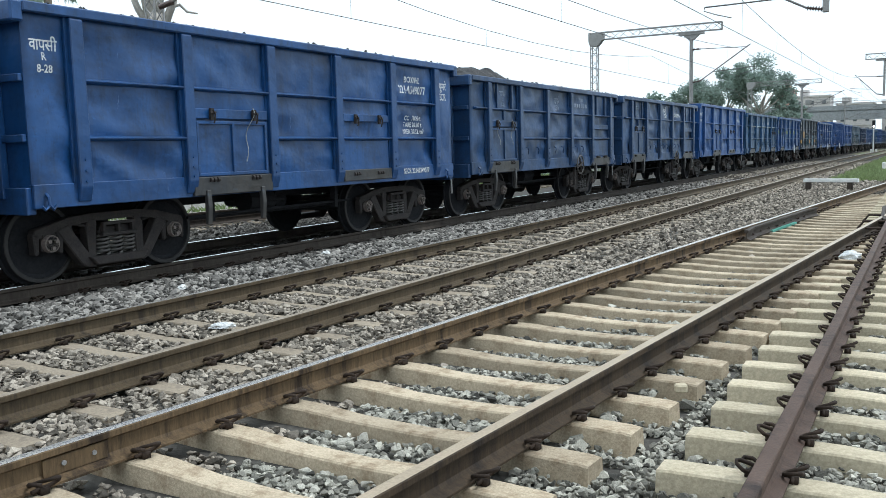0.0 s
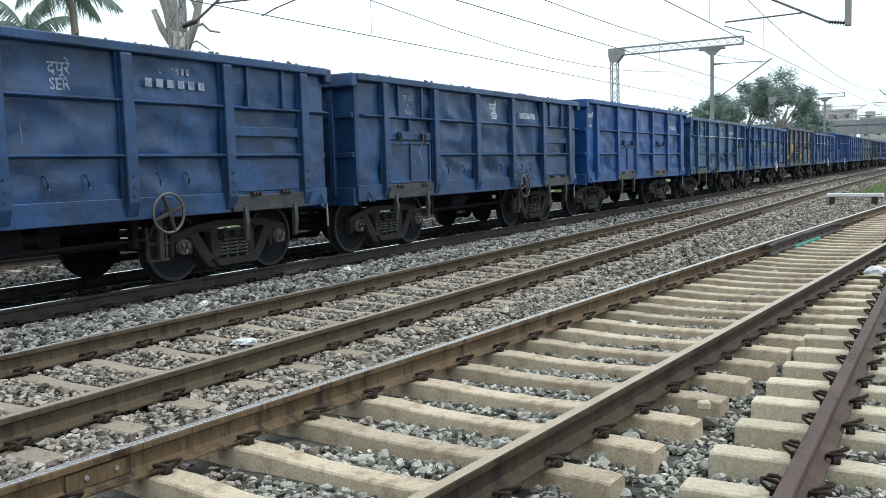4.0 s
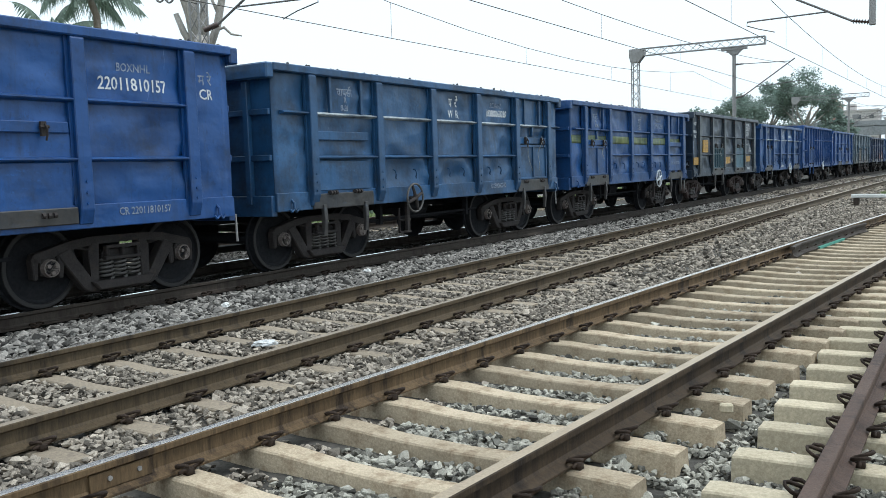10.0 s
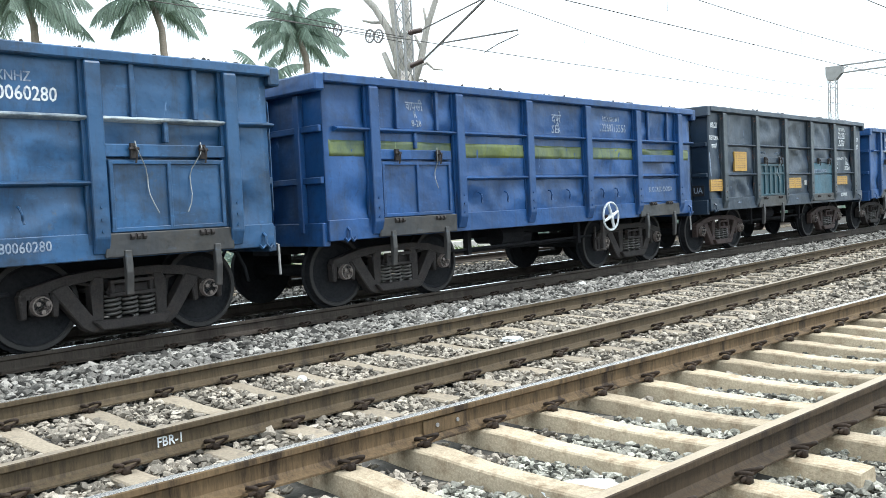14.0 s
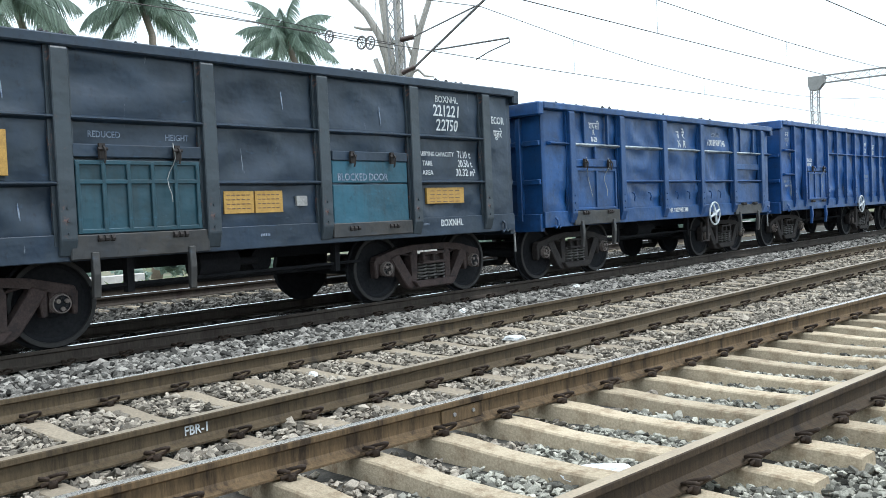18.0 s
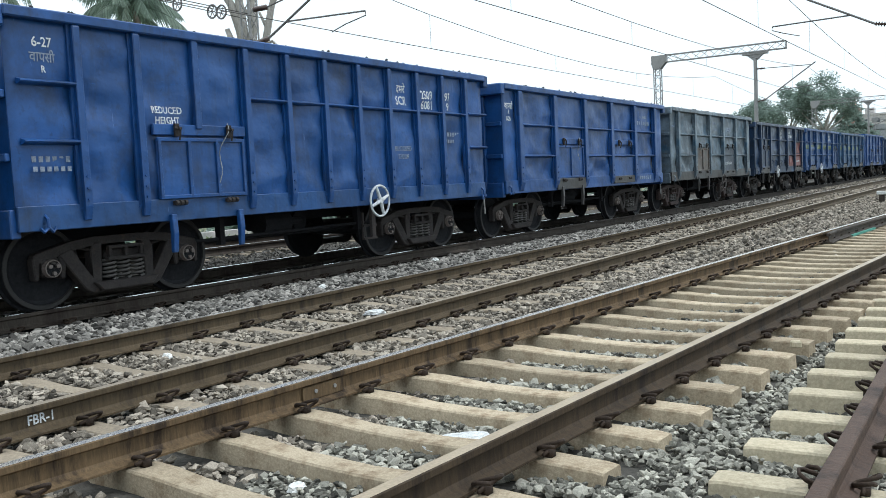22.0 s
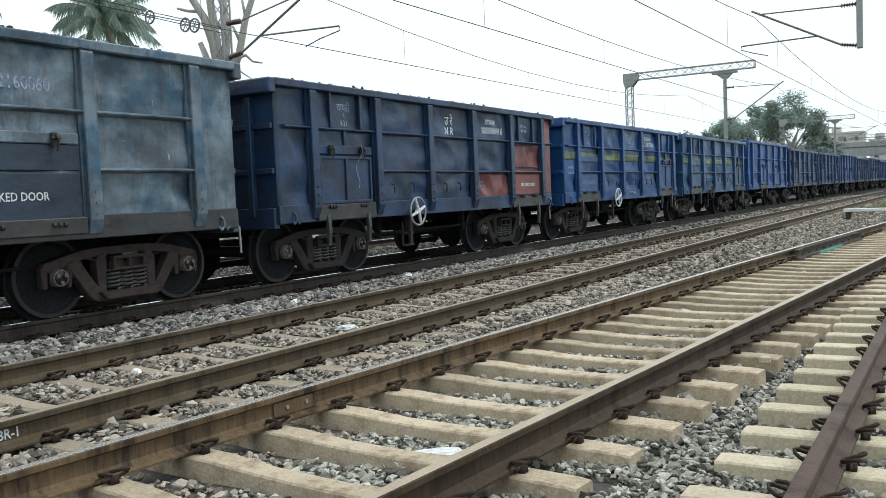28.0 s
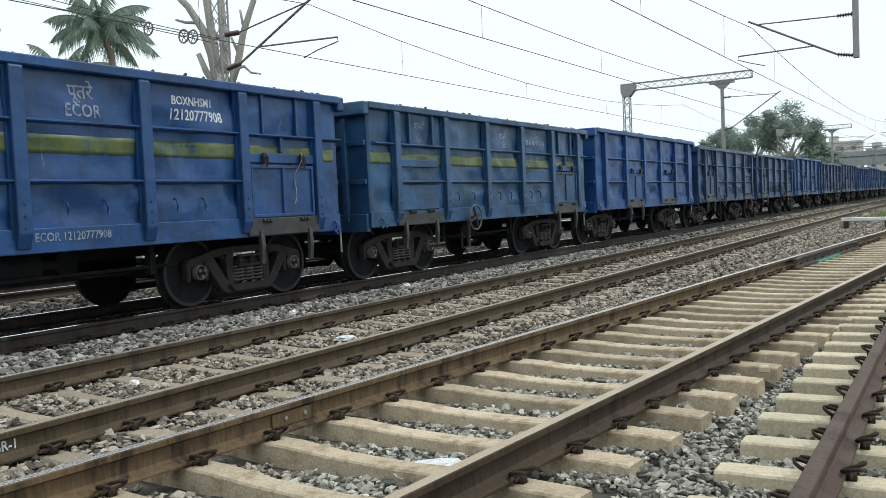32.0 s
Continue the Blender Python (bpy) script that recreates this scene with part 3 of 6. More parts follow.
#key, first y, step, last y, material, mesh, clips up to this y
for key, y0, dy, y1, mat, me, near in (("far", 2.0, 0.62, 40, M_SLEEPER_DUSTY, SLEEPER[2.75], 0), ("train", 0.2, 0.62, 48, M_SLEEPER_OILY_SHADED, SLEEPER[2.75], 13),
                                       ("main", 1.37 - 10 * 0.607, 0.607, 62, M_SLEEPER_DUSTY, SLEEPER[2.75], 27), ("cross", 1.02 - 10 * 0.572, 0.572, 34, M_SLEEPER, SLEEPER[2.75], 25),
                                       ("side", 1.03 - 10 * 0.571, 0.571, 62, M_SLEEPER_PALE, SLEEPER[2.9], 22)):
    y = y0
    while y < y1:
        if not (key == "cross" and y > 30):
            cx = centre_of(key, y)
            head = math.degrees(math.atan(-(centre_of(key, y + 0.5) - centre_of(key, y - 0.5))))
            wob = 0.5 * math.sin(y * 12.9)
            drop = {"main": -0.005, "cross": 0.0, "side": 0.0}.get(key, -0.01)
            sl = put("sleeper", me, mat, TRACKS[key], pose(cx + 0.012 * math.sin(y * 7.7), y, drop, 0, 0, head + wob))
            if 0.9 < y < near:
                for side in (-1, 1):
                    for out in (-1, 1):
                        if key == "train" and (side, out) != (1, 1):
                            continue
                        put("rail_clip", CLIP, M_CLIP, sl, pose(side * HALF + out * 0.083, 0, -0.174, 0, 0, 0 if out > 0 else 180))
        y += dy


# ---- loose ballast: broken stone, uncountable ----
def rock_shapes(count, corners):
    shapes = []
    for k in range(count):
        bm = bmesh.new()
        rng = random.Random(k + 5)
        for i in range(corners):
            v = Vector((rng.gauss(0, 1), rng.gauss(0, 1), rng.gauss(0, 1))).normalized()
            bm.verts.new((v.x * rng.uniform(0.85, 1.3), v.y * rng.uniform(0.65, 0.95), v.z * rng.uniform(0.5, 0.75)))
        bmesh.ops.convex_hull(bm, input=bm.verts)
        bmesh.ops.triangulate(bm, faces=bm.faces[:])
        loose = [v for v in bm.verts if not v.link_faces]
        bmesh.ops.delete(bm, geom=loose, context="VERTS")
        bm.verts.index_update()
        shapes.append((np.array([v.co[:] for v in bm.verts]), np.array([[v.index for v in f.verts] for f in bm.faces])))
        bm.free()
    return shapes


ROCKS = rock_shapes(14, 11)
PLAIN_ROCKS = rock_shapes(8, 7)


def stones(name, xs, ys, zs, sizes, material, rng, shapes):
    vs, fs, base = [], [], 0
    pick = rng.integers(0, len(shapes), len(xs))
    for k, (rv, rf) in enumerate(shapes):
        ids = np.nonzero(pick == k)[0]
        if not len(ids):
            continue
        a = rng.uniform(0, 2 * np.pi, len(ids))
        b = rng.normal(0, 0.55, len(ids))
        ca, sa, cb, sb = np.cos(a), np.sin(a), np.cos(b), np.sin(b)
        p = rv[None] * sizes[ids][:, None, None]
        y1 = p[..., 1] * cb[:, None] - p[..., 2] * sb[:, None]
        z1 = p[..., 1] * sb[:, None] + p[..., 2] * cb[:, None]
        x2 = p[..., 0] * ca[:, None] - y1 * sa[:, None] + xs[ids][:, None]
        y2 = p[..., 0] * sa[:, None] + y1 * ca[:, None] + ys[ids][:, None]
        z2 = z1 + zs[ids][:, None]
        vs.append(np.stack([x2, y2, z2], -1).reshape(-1, 3))
        off = base + np.arange(len(ids))[:, None, None] * len(rv)
        fs.append((rf[None] + off).reshape(-1, 3))
        base += len(ids) * len(rv)
    v, f = np.concatenate(vs), np.concatenate(fs)
    me = bpy.data.meshes.new(name)
    me.vertices.add(len(v))
    me.vertices.foreach_set("co", v.ravel())
    me.loops.add(f.size)
    me.loops.foreach_set("vertex_index", f.ravel().astype(np.int32))
    me.polygons.add(len(f))
    me.polygons.foreach_set("loop_start", np.arange(0, f.size, 3, dtype=np.int32))
    me.polygons.foreach_set("loop_total", np.full(len(f), 3, dtype=np.int32))
    me.update(calc_edges=True)
    me.validate()
    me.shade_flat()
    return put(name, me, material)


def on_sleeper(x, y):
    """Whether a place lies on the bare top of a sleeper, or against a rail."""
    d = cross_x(y)
    if abs(x - d) < 1.36:
        q = (y - (x - d) * 0.08 - 1.02) / 0.572
        if abs(q - round(q)) * 0.572 < 0.115:
            return True
    elif abs(x - X_SIDE) < 1.45:
        q = (y - 1.03) / 0.571
        if abs(q - round(q)) * 0.571 < 0.115:
            return True
    elif abs(x - X_MAIN) < 1.33:
        q = (y - 1.37) / 0.607
        if abs(q - round(q)) * 0.607 < 0.098:
            return True
    for c in (X_MAIN, X_TRAIN, X_FAR, X_SIDE, d):
        if abs(abs(x - c) - HALF) < 0.06:
            return True
    return False


def scatter(name, area, density, size, material, label, seed, keep=lambda x, y: True, shapes=PLAIN_ROCKS):
    rng = np.random.default_rng(seed)
    x0, x1, y0, y1 = area
    n = int((x1 - x0) * (y1 - y0) * density)
    xs, ys = rng.uniform(x0, x1, n), rng.uniform(y0, y1, n)
    ok = np.array([keep(x, y) and not on_sleeper(x, y) for x, y in zip(xs, ys)])
    xs, ys = xs[ok], ys[ok]
    sz = size * rng.lognormal(0, 0.28, len(xs))
    zs = np.array([ground_z(x, y) for x, y in zip(xs, ys)]) + rng.uniform(-0.014, 0.036, len(xs)) - 0.004
    tagged(stones(name, xs, ys, zs, sz, material, rng, shapes), label, "ballast", kind="stuff")


scatter("ballast_stones", (-6.9, -3.2, 1.6, 13.0), 900, 0.0275, M_BALLAST_BROWN, "loose grey-brown broken ballast stones between the tracks", 1, shapes=ROCKS)
scatter("ballast_stones", (-8.8, -6.9, 1.6, 22.0), 520, 0.041, M_BALLAST_SHOULDER, "clean grey broken stones heaped along the train's track", 11, shapes=ROCKS)
scatter("ballast_stones", (-3.2, 1.8, 1.6, 8.0), 1500, 0.0245, M_BALLAST, "loose grey broken ballast stones beside pale sleepers", 2, shapes=ROCKS)
scatter("ballast_stones", (-3.2, 1.8, 8.0, 13.0), 950, 0.028, M_BALLAST, "loose grey broken ballast stones beside pale sleepers", 13, shapes=ROCKS)
scatter("ballast_stones", (-6.9, 1.8, 13.0, 36.0), 210, 0.042, M_BALLAST_BROWN, "loose grey-brown broken ballast stones between the tracks", 3)
scatter("ballast_stones", (-8.8, -6.9, 22.0, 40.0), 170, 0.05, M_BALLAST_SHOULDER, "clean grey broken stones heaped along the train's track", 12)
# stones below the wagons, oil and shade both in their colour
scatter("ballast_stones", (-11.4, -8.8, 3.0, 24.0), 150, 0.042, M_BALLAST_OILY_SHADED, "oily ballast stones, coloured near black for the shade under the goods train", 4)
scatter("ballast_stones", (-9.0, 1.0, 36.0, 75.0), 40, 0.06, M_BALLAST_BROWN, "loose grey-brown broken ballast stones between the tracks", 5)
scatter("ballast_stones", (-14.4, -11.4, 5.0, 26.0), 110, 0.045, M_BALLAST_DARK, "loose grey-brown ballast stones before the far track", 6)
scatter("ballast_stones", (-8.8, 3.4, -5.5, 1.6), 190, 0.042, M_BALLAST, "loose grey broken ballast stones around the sleepers", 7)
scatter("ballast_stones", (1.8, 3.6, 1.6, 36.0), 160, 0.040, M_BALLAST, "loose grey broken ballast stones beside the side track", 8)
scatter("ballast_stones", (-17.8, -14.4, 5.0, 26.0), 80, 0.045, M_BALLAST_DARK, "dark ballast stones around the far track", 9)


# ---- the goods train: open wagons for coal ----
PITCH, FIRST_Y, HL, HW, TOP, SILL = 10.054, 14.61, 4.62, 1.52, 2.99, 1.07
TOPS = {"A": 2.99, "B": 2.87, "C": 3.07}
SHIFTS = {"A": -0.08, "B": 0.07, "C": 0.07}
POSTS = (-3.92, -2.30, -0.70, 0.90, 2.50, 4.03)
WHEEL_R, WHEEL_BASE, BOGIE = 0.462, 1.86, {"A": 3.20, "B": 3.08, "C": 3.08}
MESH = {}


def shared(key, make, smooth=False):
    if key not in MESH:
        bm = bmesh.new()
        make(bm)
        MESH[key] = mesh_of(key.split(":")[0], bm, smooth)
    return MESH[key]


def dent(y, z, seed):
    """How far loads and knocks have pushed a side sheet out (+) or in (-), by place along and above the sill."""
    h = TOP - SILL - 0.02
    edge = max(0.0, min(1, (HL - abs(y)) / 0.5)) * max(0.0, min(1, min(z, h - z) / 0.22))
    fold = abs(noise.noise(Vector((y * 1.5 + z * 1.1, z * 1.6 - y * 0.5, seed + 8.0))))
    d = 0.034 * noise.noise(Vector((y * 0.9, z * 1.3, seed))) + 0.016 * noise.noise(Vector((y * 2.6, z * 3.1, seed + 3))) + (0.085 + 0.09 * max(0.0, 1 - z / 0.75)) * (0.2 - fold)
    d += 0.012 * noise.noise(Vector((y * 6.0, z * 6.0, seed + 5)))
    return min(0.032, max(-0.06, d)) * edge


def sheet_at(bm, y0, y1, z0, z1, seed, front, back, ny, nz):
    """A thin curved shell that follows the dents of a side sheet."""
    grid = {}
    for side in (0, 1):
        for i in range(ny + 1):
            for j in range(nz + 1):
                y, z = y0 + (y1 - y0) * i / ny, z0 + (z1 - z0) * j / nz
                grid[side, i, j] = bm.verts.new((dent(y, z, seed) + (front if side else back), y, z))
    for i in range(ny):
        for j in range(nz):
            bm.faces.new((grid[1, i, j], grid[1, i + 1, j], grid[1, i + 1, j + 1], grid[1, i, j + 1]))
            bm.faces.new((grid[0, i, j], grid[0, i, j + 1], grid[0, i + 1, j + 1], grid[0, i + 1, j]))
    for i in range(ny):
        bm.faces.new((grid[0, i, 0], grid[0, i + 1, 0], grid[1, i + 1, 0], grid[1, i, 0]))
        bm.faces.new((grid[0, i, nz], grid[1, i, nz], grid[1, i + 1, nz], grid[0, i + 1, nz]))
    for j in range(nz):
        bm.faces.new((grid[0, 0, j], grid[1, 0, j], grid[1, 0, j + 1], grid[0, 0, j + 1]))
        bm.faces.new((grid[0, ny, j], grid[0, ny, j + 1], grid[1, ny, j + 1], grid[1, ny, j]))


def sheet(bm, seed, ny, nz, top):
    sheet_at(bm, -HL, HL, 0.0, top - SILL - 0.02, seed, 0.0, -0.02, ny, nz)


def post_shape(bm, w, d, z0, z1, taper):
    """A pressed hat-section post with side flanges, drawn in towards its foot."""
    prism(bm, [(0.0, z0), (d * taper, z0), (d, z0 + 0.16), (d, z1 - 0.05), (d * 0.45, z1), (0.0, z1)], "y", -w / 2, w / 2)
    bevelled(bm, 0.010)
    box(bm, 0.0, 0.034, -w / 2 - 0.035, w / 2 + 0.035, z0 + 0.10, z1)
    for z in (z0 + 0.22, z0 + 0.34, z0 + 0.46):
        tube(bm, (d - 0.002, 0, z), (d + 0.012, 0, z), 0.016, n=6)


def rib_shape(bm, length):
    """A rolled angle rib whose top flange slopes out."""
    prism(bm, [(0.0, -0.036), (0.02, -0.033), (0.076, -0.016), (0.086, -0.004), (0.084, 0.008), (0.0, 0.028)], "y", -length / 2, length / 2)


def door_shape(bm, w, h):
    prism(bm, [(0.0, 0), (0.028, 0), (0.028, h), (0.0, h)], "y", -w / 2, w / 2)
    bevelled(bm, 0.006)


def door_bar(bm, length, vertical):
    if vertical:
        box(bm, 0, 0.035, -0.022, 0.022, 0, length)
    else:
        box(bm, 0, 0.035, -length / 2, length / 2, -0.022, 0.022)
    bevelled(bm, 0.006)


def hinge_shape(bm):
    box(bm, 0, 0.05, -0.085, 0.085, -0.022, 0.022)
    for s in (-0.065, 0, 0.065):
        tube(bm, (0.04, s - 0.018, 0.0), (0.04, s + 0.018, 0.0), 0.032, n=8)


def latch_shape(bm):
    box(bm, 0, 0.035, -0.03, 0.03, -0.075, 0.075)
    tube(bm, (0.04, -0.05, 0.02), (0.04, 0.05, 0.02), 0.018, n=6)
    pipe(bm, [(0.05, 0, 0.05), (0.075, 0.01, 0.0), (0.06, 0.015, -0.07), (0.045, 0.01, -0.12)], 0.011, 6)


def bracket_shape(bm):
    prism(bm, [(0.0, 0.0), (0.06, 0.0), (0.075, -0.22), (0.05, -0.45), (0.0, -0.45), (0.012, -0.22)], "y", -0.038, 0.038)
    bevelled(bm, 0.008)


def hook_shape(bm):
    pipe(bm, [(0, 0, 0.07), (0.045, 0, 0.055), (0.055, 0.015, 0.0), (0.03, 0.03, -0.06), (0.04, 0.035, -0.09)], 0.013, 6)


def brake_rim(bm):
    n, m = 28, 6
    rings = [[bm.verts.new(((0.018 * math.cos(b)), (0.235 + 0.018 * math.sin(b)) * math.cos(a), (0.235 + 0.018 * math.sin(b)) * math.sin(a)))
              for b in np.linspace(0, 2 * math.pi, m, endpoint=False)] for a in np.linspace(0, 2 * math.pi, n, endpoint=False)]
    for i in range(n):
        for j in range(m):
            bm.faces.new((rings[i][j], rings[(i + 1) % n][j], rings[(i + 1) % n][(j + 1) % m], rings[i][(j + 1) % m]))


def brake_spokes(bm):
    for k in range(4):
        a = k * math.pi / 2 + 0.35
        tube(bm, (0.012, 0.03 * math.cos(a), 0.03 * math.sin(a)), (0, 0.23 * math.cos(a), 0.23 * math.sin(a)), 0.03, 0.021, 6)
    tube(bm, (-0.03, 0, 0), (0.035, 0, 0), 0.045, n=10)


def wheelset_shape(bm):
    for s in (-1, 1):
        prof = [(0.66, 0.10), (0.68, 0.12), (0.775, 0.16), (0.80, 0.36), (0.775, WHEEL_R - 0.03), (0.775, WHEEL_R + 0.028), (0.803, WHEEL_R + 0.028), (0.812, WHEEL_R),
                (0.905, WHEEL_R - 0.006), (0.908, WHEEL_R - 0.05), (0.872, WHEEL_R - 0.075), (0.855, 0.36), (0.89, 0.16), (0.91, 0.13), (0.91, 0.09)]
        lathe(bm, [(s * a, r) for a, r in prof], 32)
    tube(bm, (-1.12, 0, 0), (1.12, 0, 0), 0.085, n=12)


def side_frame(bm):
    """A cast bogie side frame: a nearly level top chord, slanting arms down to the spring seat, columns, and pedestals hooked over the axle boxes."""
    hb = WHEEL_BASE / 2
    t = 0.06
    prism(bm, [(-hb - 0.20, 0.52), (-hb - 0.17, 0.63), (-0.66, 0.735), (-0.36, 0.765), (0.36, 0.765), (0.66, 0.735), (hb + 0.17, 0.63), (hb + 0.20, 0.52),
               (hb + 0.12, 0.53), (0.60, 0.655), (0.34, 0.675), (-0.34, 0.675), (-0.60, 0.655), (-hb - 0.12, 0.53)], "x", -t, t)
    for s in (-1, 1):
        prism(bm, [(s * (hb - 0.10), 0.60), (s * 0.66, 0.66), (s * 0.45, 0.34), (s * 0.40, 0.25), (s * 0.30, 0.22), (s * 0.30, 0.12), (s * 0.44, 0.13), (s * 0.52, 0.18)][::s], "x", -t * 1.2, t * 1.2)
        prism(bm, [(s * 0.27, 0.70), (s * 0.38, 0.70), (s * 0.43, 0.60), (s * 0.40, 0.30), (s * 0.42, 0.20), (s * 0.30, 0.20)][::s], "x", -t * 1.1, t * 1.1)
        prism(bm, [(s * (hb + 0.11), 0.60), (s * (hb + 0.20), 0.58), (s * (hb + 0.185), 0.34), (s * (hb + 0.13), 0.34)][::s], "x", -t, t)
        prism(bm, [(s * (hb - 0.22), 0.64), (s * (hb - 0.11), 0.64), (s * (hb - 0.115), 0.34), (s * (hb - 0.175), 0.33)][::s], "x", -t, t)
        prism(bm, [(s * 0.56, 0.64), (s * 0.64, 0.66), (s * 0.43, 0.64), (s * 0.40, 0.60)][::s], "x", -t * 0.9, t * 0.9)
    prism(bm, [(-0.44, 0.25), (0.44, 0.25), (0.34, 0.145), (-0.34, 0.145)], "x", -0.10, 0.14)
    bevelled(bm, 0.014)


def spring(bm):
    pipe(bm, [(0.07 * math.cos(a), 0.078 * math.sin(a), 0.258 + 0.235 * k / 60) for k, a in enumerate(np.linspace(0, 10 * math.pi, 61))], 0.0175, 5)


def bolster(bm):
    prism(bm, [(-0.24, 0.50), (0.24, 0.50), (0.25, 0.55), (0.20, 0.605), (-0.20, 0.605), (-0.25, 0.55)], "x", -1.06, 1.06)
    bevelled(bm, 0.012)


def bolster_end(bm):
    """An open bracket with two windows over the springs."""
    for y in (-0.235, -0.02, 0.195):
        box(bm, 0.0, 0.06, y, y + 0.04, 0.51, 0.64)
    box(bm, 0.0, 0.07, -0.24, 0.24, 0.615, 0.652)
    box(bm, 0.0, 0.075, -0.26, 0.26, 0.482, 0.522)
    bevelled(bm, 0.006)


def axle_box(bm):
    box(bm, -0.05, 0.07, -0.10, 0.10, -0.09, 0.12)
    bevelled(bm, 0.02)


def axle_cap(bm):
    tube(bm, (0.06, 0, 0), (0.12, 0, 0), 0.105, 0.096, 16)
    for k in range(3):
        a = k * 2.094 + 0.5
        tube(bm, (0.105, 0.052 * math.cos(a), 0.052 * math.sin(a)), (0.145, 0.052 * math.cos(a), 0.052 * math.sin(a)), 0.024, n=6)


def coupler(bm):
    box(bm, -0.09, 0.09, -0.35, 0.0, -0.10, 0.10)
    prism(bm, [(-0.13, -0.02), (0.10, -0.02), (0.14, 0.10), (0.10, 0.24), (0.02, 0.22), (0.0, 0.10), (-0.13, 0.14)], "z", -0.15, 0.15)
    bevelled(bm, 0.012)


def coal_heap(bm, seed, lumps):
    nxc, nyc = 22, 110
    rows = []
    for j in range(nyc + 1):
        row = []
        for i in range(nxc + 1):
            x, y = -1.46 + 2.92 * i / nxc, -4.5 + 9.0 * j / nyc
            dome = (1 - (x / 1.5) ** 4) * (1 - (abs(y) / 4.6) ** 6)
            z = 2.80 + 0.30 * dome + 0.16 * noise.noise(Vector((x * 1.8, y * 0.9, seed))) * dome + 0.10 * noise.noise(Vector((x * 5, y * 5, seed)))
            z += lumps * max(0, 0.34 - 0.09 * (y + 3.1) ** 2) * dome
            row.append(bm.verts.new((x, y, z)))
        rows.append(row)
    for a, b in zip(rows, rows[1:]):
        for i in range(nxc):
            bm.faces.new((a[i], a[i + 1], b[i + 1], b[i]))


def coal_crumbs(bm, seed):
    rng = random.Random(seed + 60)
    y = -HL + 0.3
    while y < HL - 0.3:
        r = rng.choice((0.010, 0.013, 0.017, 0.024)) * rng.uniform(0.8, 1.3)
        bmesh.ops.create_icosphere(bm, subdivisions=1, radius=r, matrix=pose(rng.uniform(-0.05, 0.04), y, r * 0.5, rng.uniform(0, 90), 0, rng.uniform(0, 90)) @ Matrix.Diagonal((1, 1.5, 0.8, 1)))
        y += rng.choice((0.03, 0.05, 0.09, 0.3)) * rng.uniform(0.6, 1.5)


def side_parts(wagon, s, spec, paint_main, full):
    """All that one long side carries; s is +1 for the side that faces the camera."""
    turn = pose(0, 0, 0) if s > 0 else pose(0, 0, 0, 0, 0, 180)
    X = HW

    kind = spec["kind"]
    shift = SHIFTS[kind]

    def at(x, y, z):
        return turn @ pose(x, y + shift if y else 0, z)

    top = TOPS[kind]
    fine = full and spec["ties"]
    put("side_wall", shared("side_wall:%d_%.1f_%s" % (fine, spec["dents"], kind), lambda bm: sheet(bm, spec["dents"], *((90, 24) if fine else (40, 8)), top), True), paint_main, wagon, at(X, 0, SILL + 0.01))
    put("coping", shared("coping:side", lambda bm: bevelled_box(bm, -0.03, 0.10, -HL - 0.02, HL + 0.02, -0.055, 0.055, 0.014)), paint_main, wagon, at(X, 0, top))
    put("sole_bar", shared("sole_bar:side", lambda bm: bevelled_box(bm, -0.06, 0.03, -HL, HL, -0.13, 0.13, 0.008)), spec.get("sill", paint_main), wagon, at(X, 0, SILL - 0.05))
    if kind == "C":
        ys = [-1.5 + 0.772 * k for k in range(8)]
        for y in ys:
            put("post", shared("post:thin", lambda bm: post_shape(bm, 0.09, 0.09, 0, top - 0.99, 0.7)), paint_main, wagon, at(X, y, 0.97))
        for y in (-3.92, -3.17):
            put("post", shared("post:thin", lambda bm: None), paint_main, wagon, at(X, y, 0.97))
        put("stub_post", shared("stub_post:c", lambda bm: bevelled_box(bm, 0, 0.08, -0.045, 0.045, 0, 1.05, 0.008)), paint_main, wagon, at(X, -2.33, 1.97))
        put("rib", shared("rib:c_long", lambda bm: rib_shape(bm, 5.4)), paint_main, wagon, at(X, 1.2, 2.38))
        for y, w in ((-4.28, 0.62), (4.27, 0.64)):
            for z in (2.40, 1.80):
                put("rib", shared("rib:c_end%.2f" % w, lambda bm: rib_shape(bm, w)), paint_main, wagon, at(X + 0.015, y, z))
        doors = [(-2.28, 1.36)]
    else:
        for y in POSTS:
            put("post", shared("post:main" + kind, lambda bm: post_shape(bm, 0.17 if kind == "A" else 0.16, 0.095 if kind == "A" else 0.105, 0, top - 0.965, 0.5)), spec.get("post_paint", paint_main), wagon, at(X, y, 0.94))
        for a, b in zip(POSTS, POSTS[1:]):
            w = b - a - 0.13
            for z in (2.27, 1.64):
                mid = (a + b) / 2
                if z < 2 and (kind == "A" and (-2 < mid < -1 or "plate_paint" in spec and 1 < mid < 2) or kind == "B" and abs(mid - (-3.11 if spec.get("door", -1) < 0 else 3.265)) < 0.3):
                    continue
                rp = P_WHITERIB if spec.get("white_rib") and z > 2 else P_RED if "blank_paint" in spec and z < 2 and mid > 2.5 else paint_main
                put("rib", shared("rib:panel%.2f" % w, lambda bm: rib_shape(bm, w)), rp, wagon, at(X, (a + b) / 2, z), "white-painted rib" if rp is P_WHITERIB else "")
        if kind == "B":
            for y in (-3.47, -2.72, 2.92, 3.62):
                put("stub_post", shared("stub_post", lambda bm: bevelled_box(bm, 0, 0.055, -0.028, 0.028, 0, 0.55, 0.006)), paint_main, wagon, at(X, y, 2.29))
            end = spec.get("door", -1)
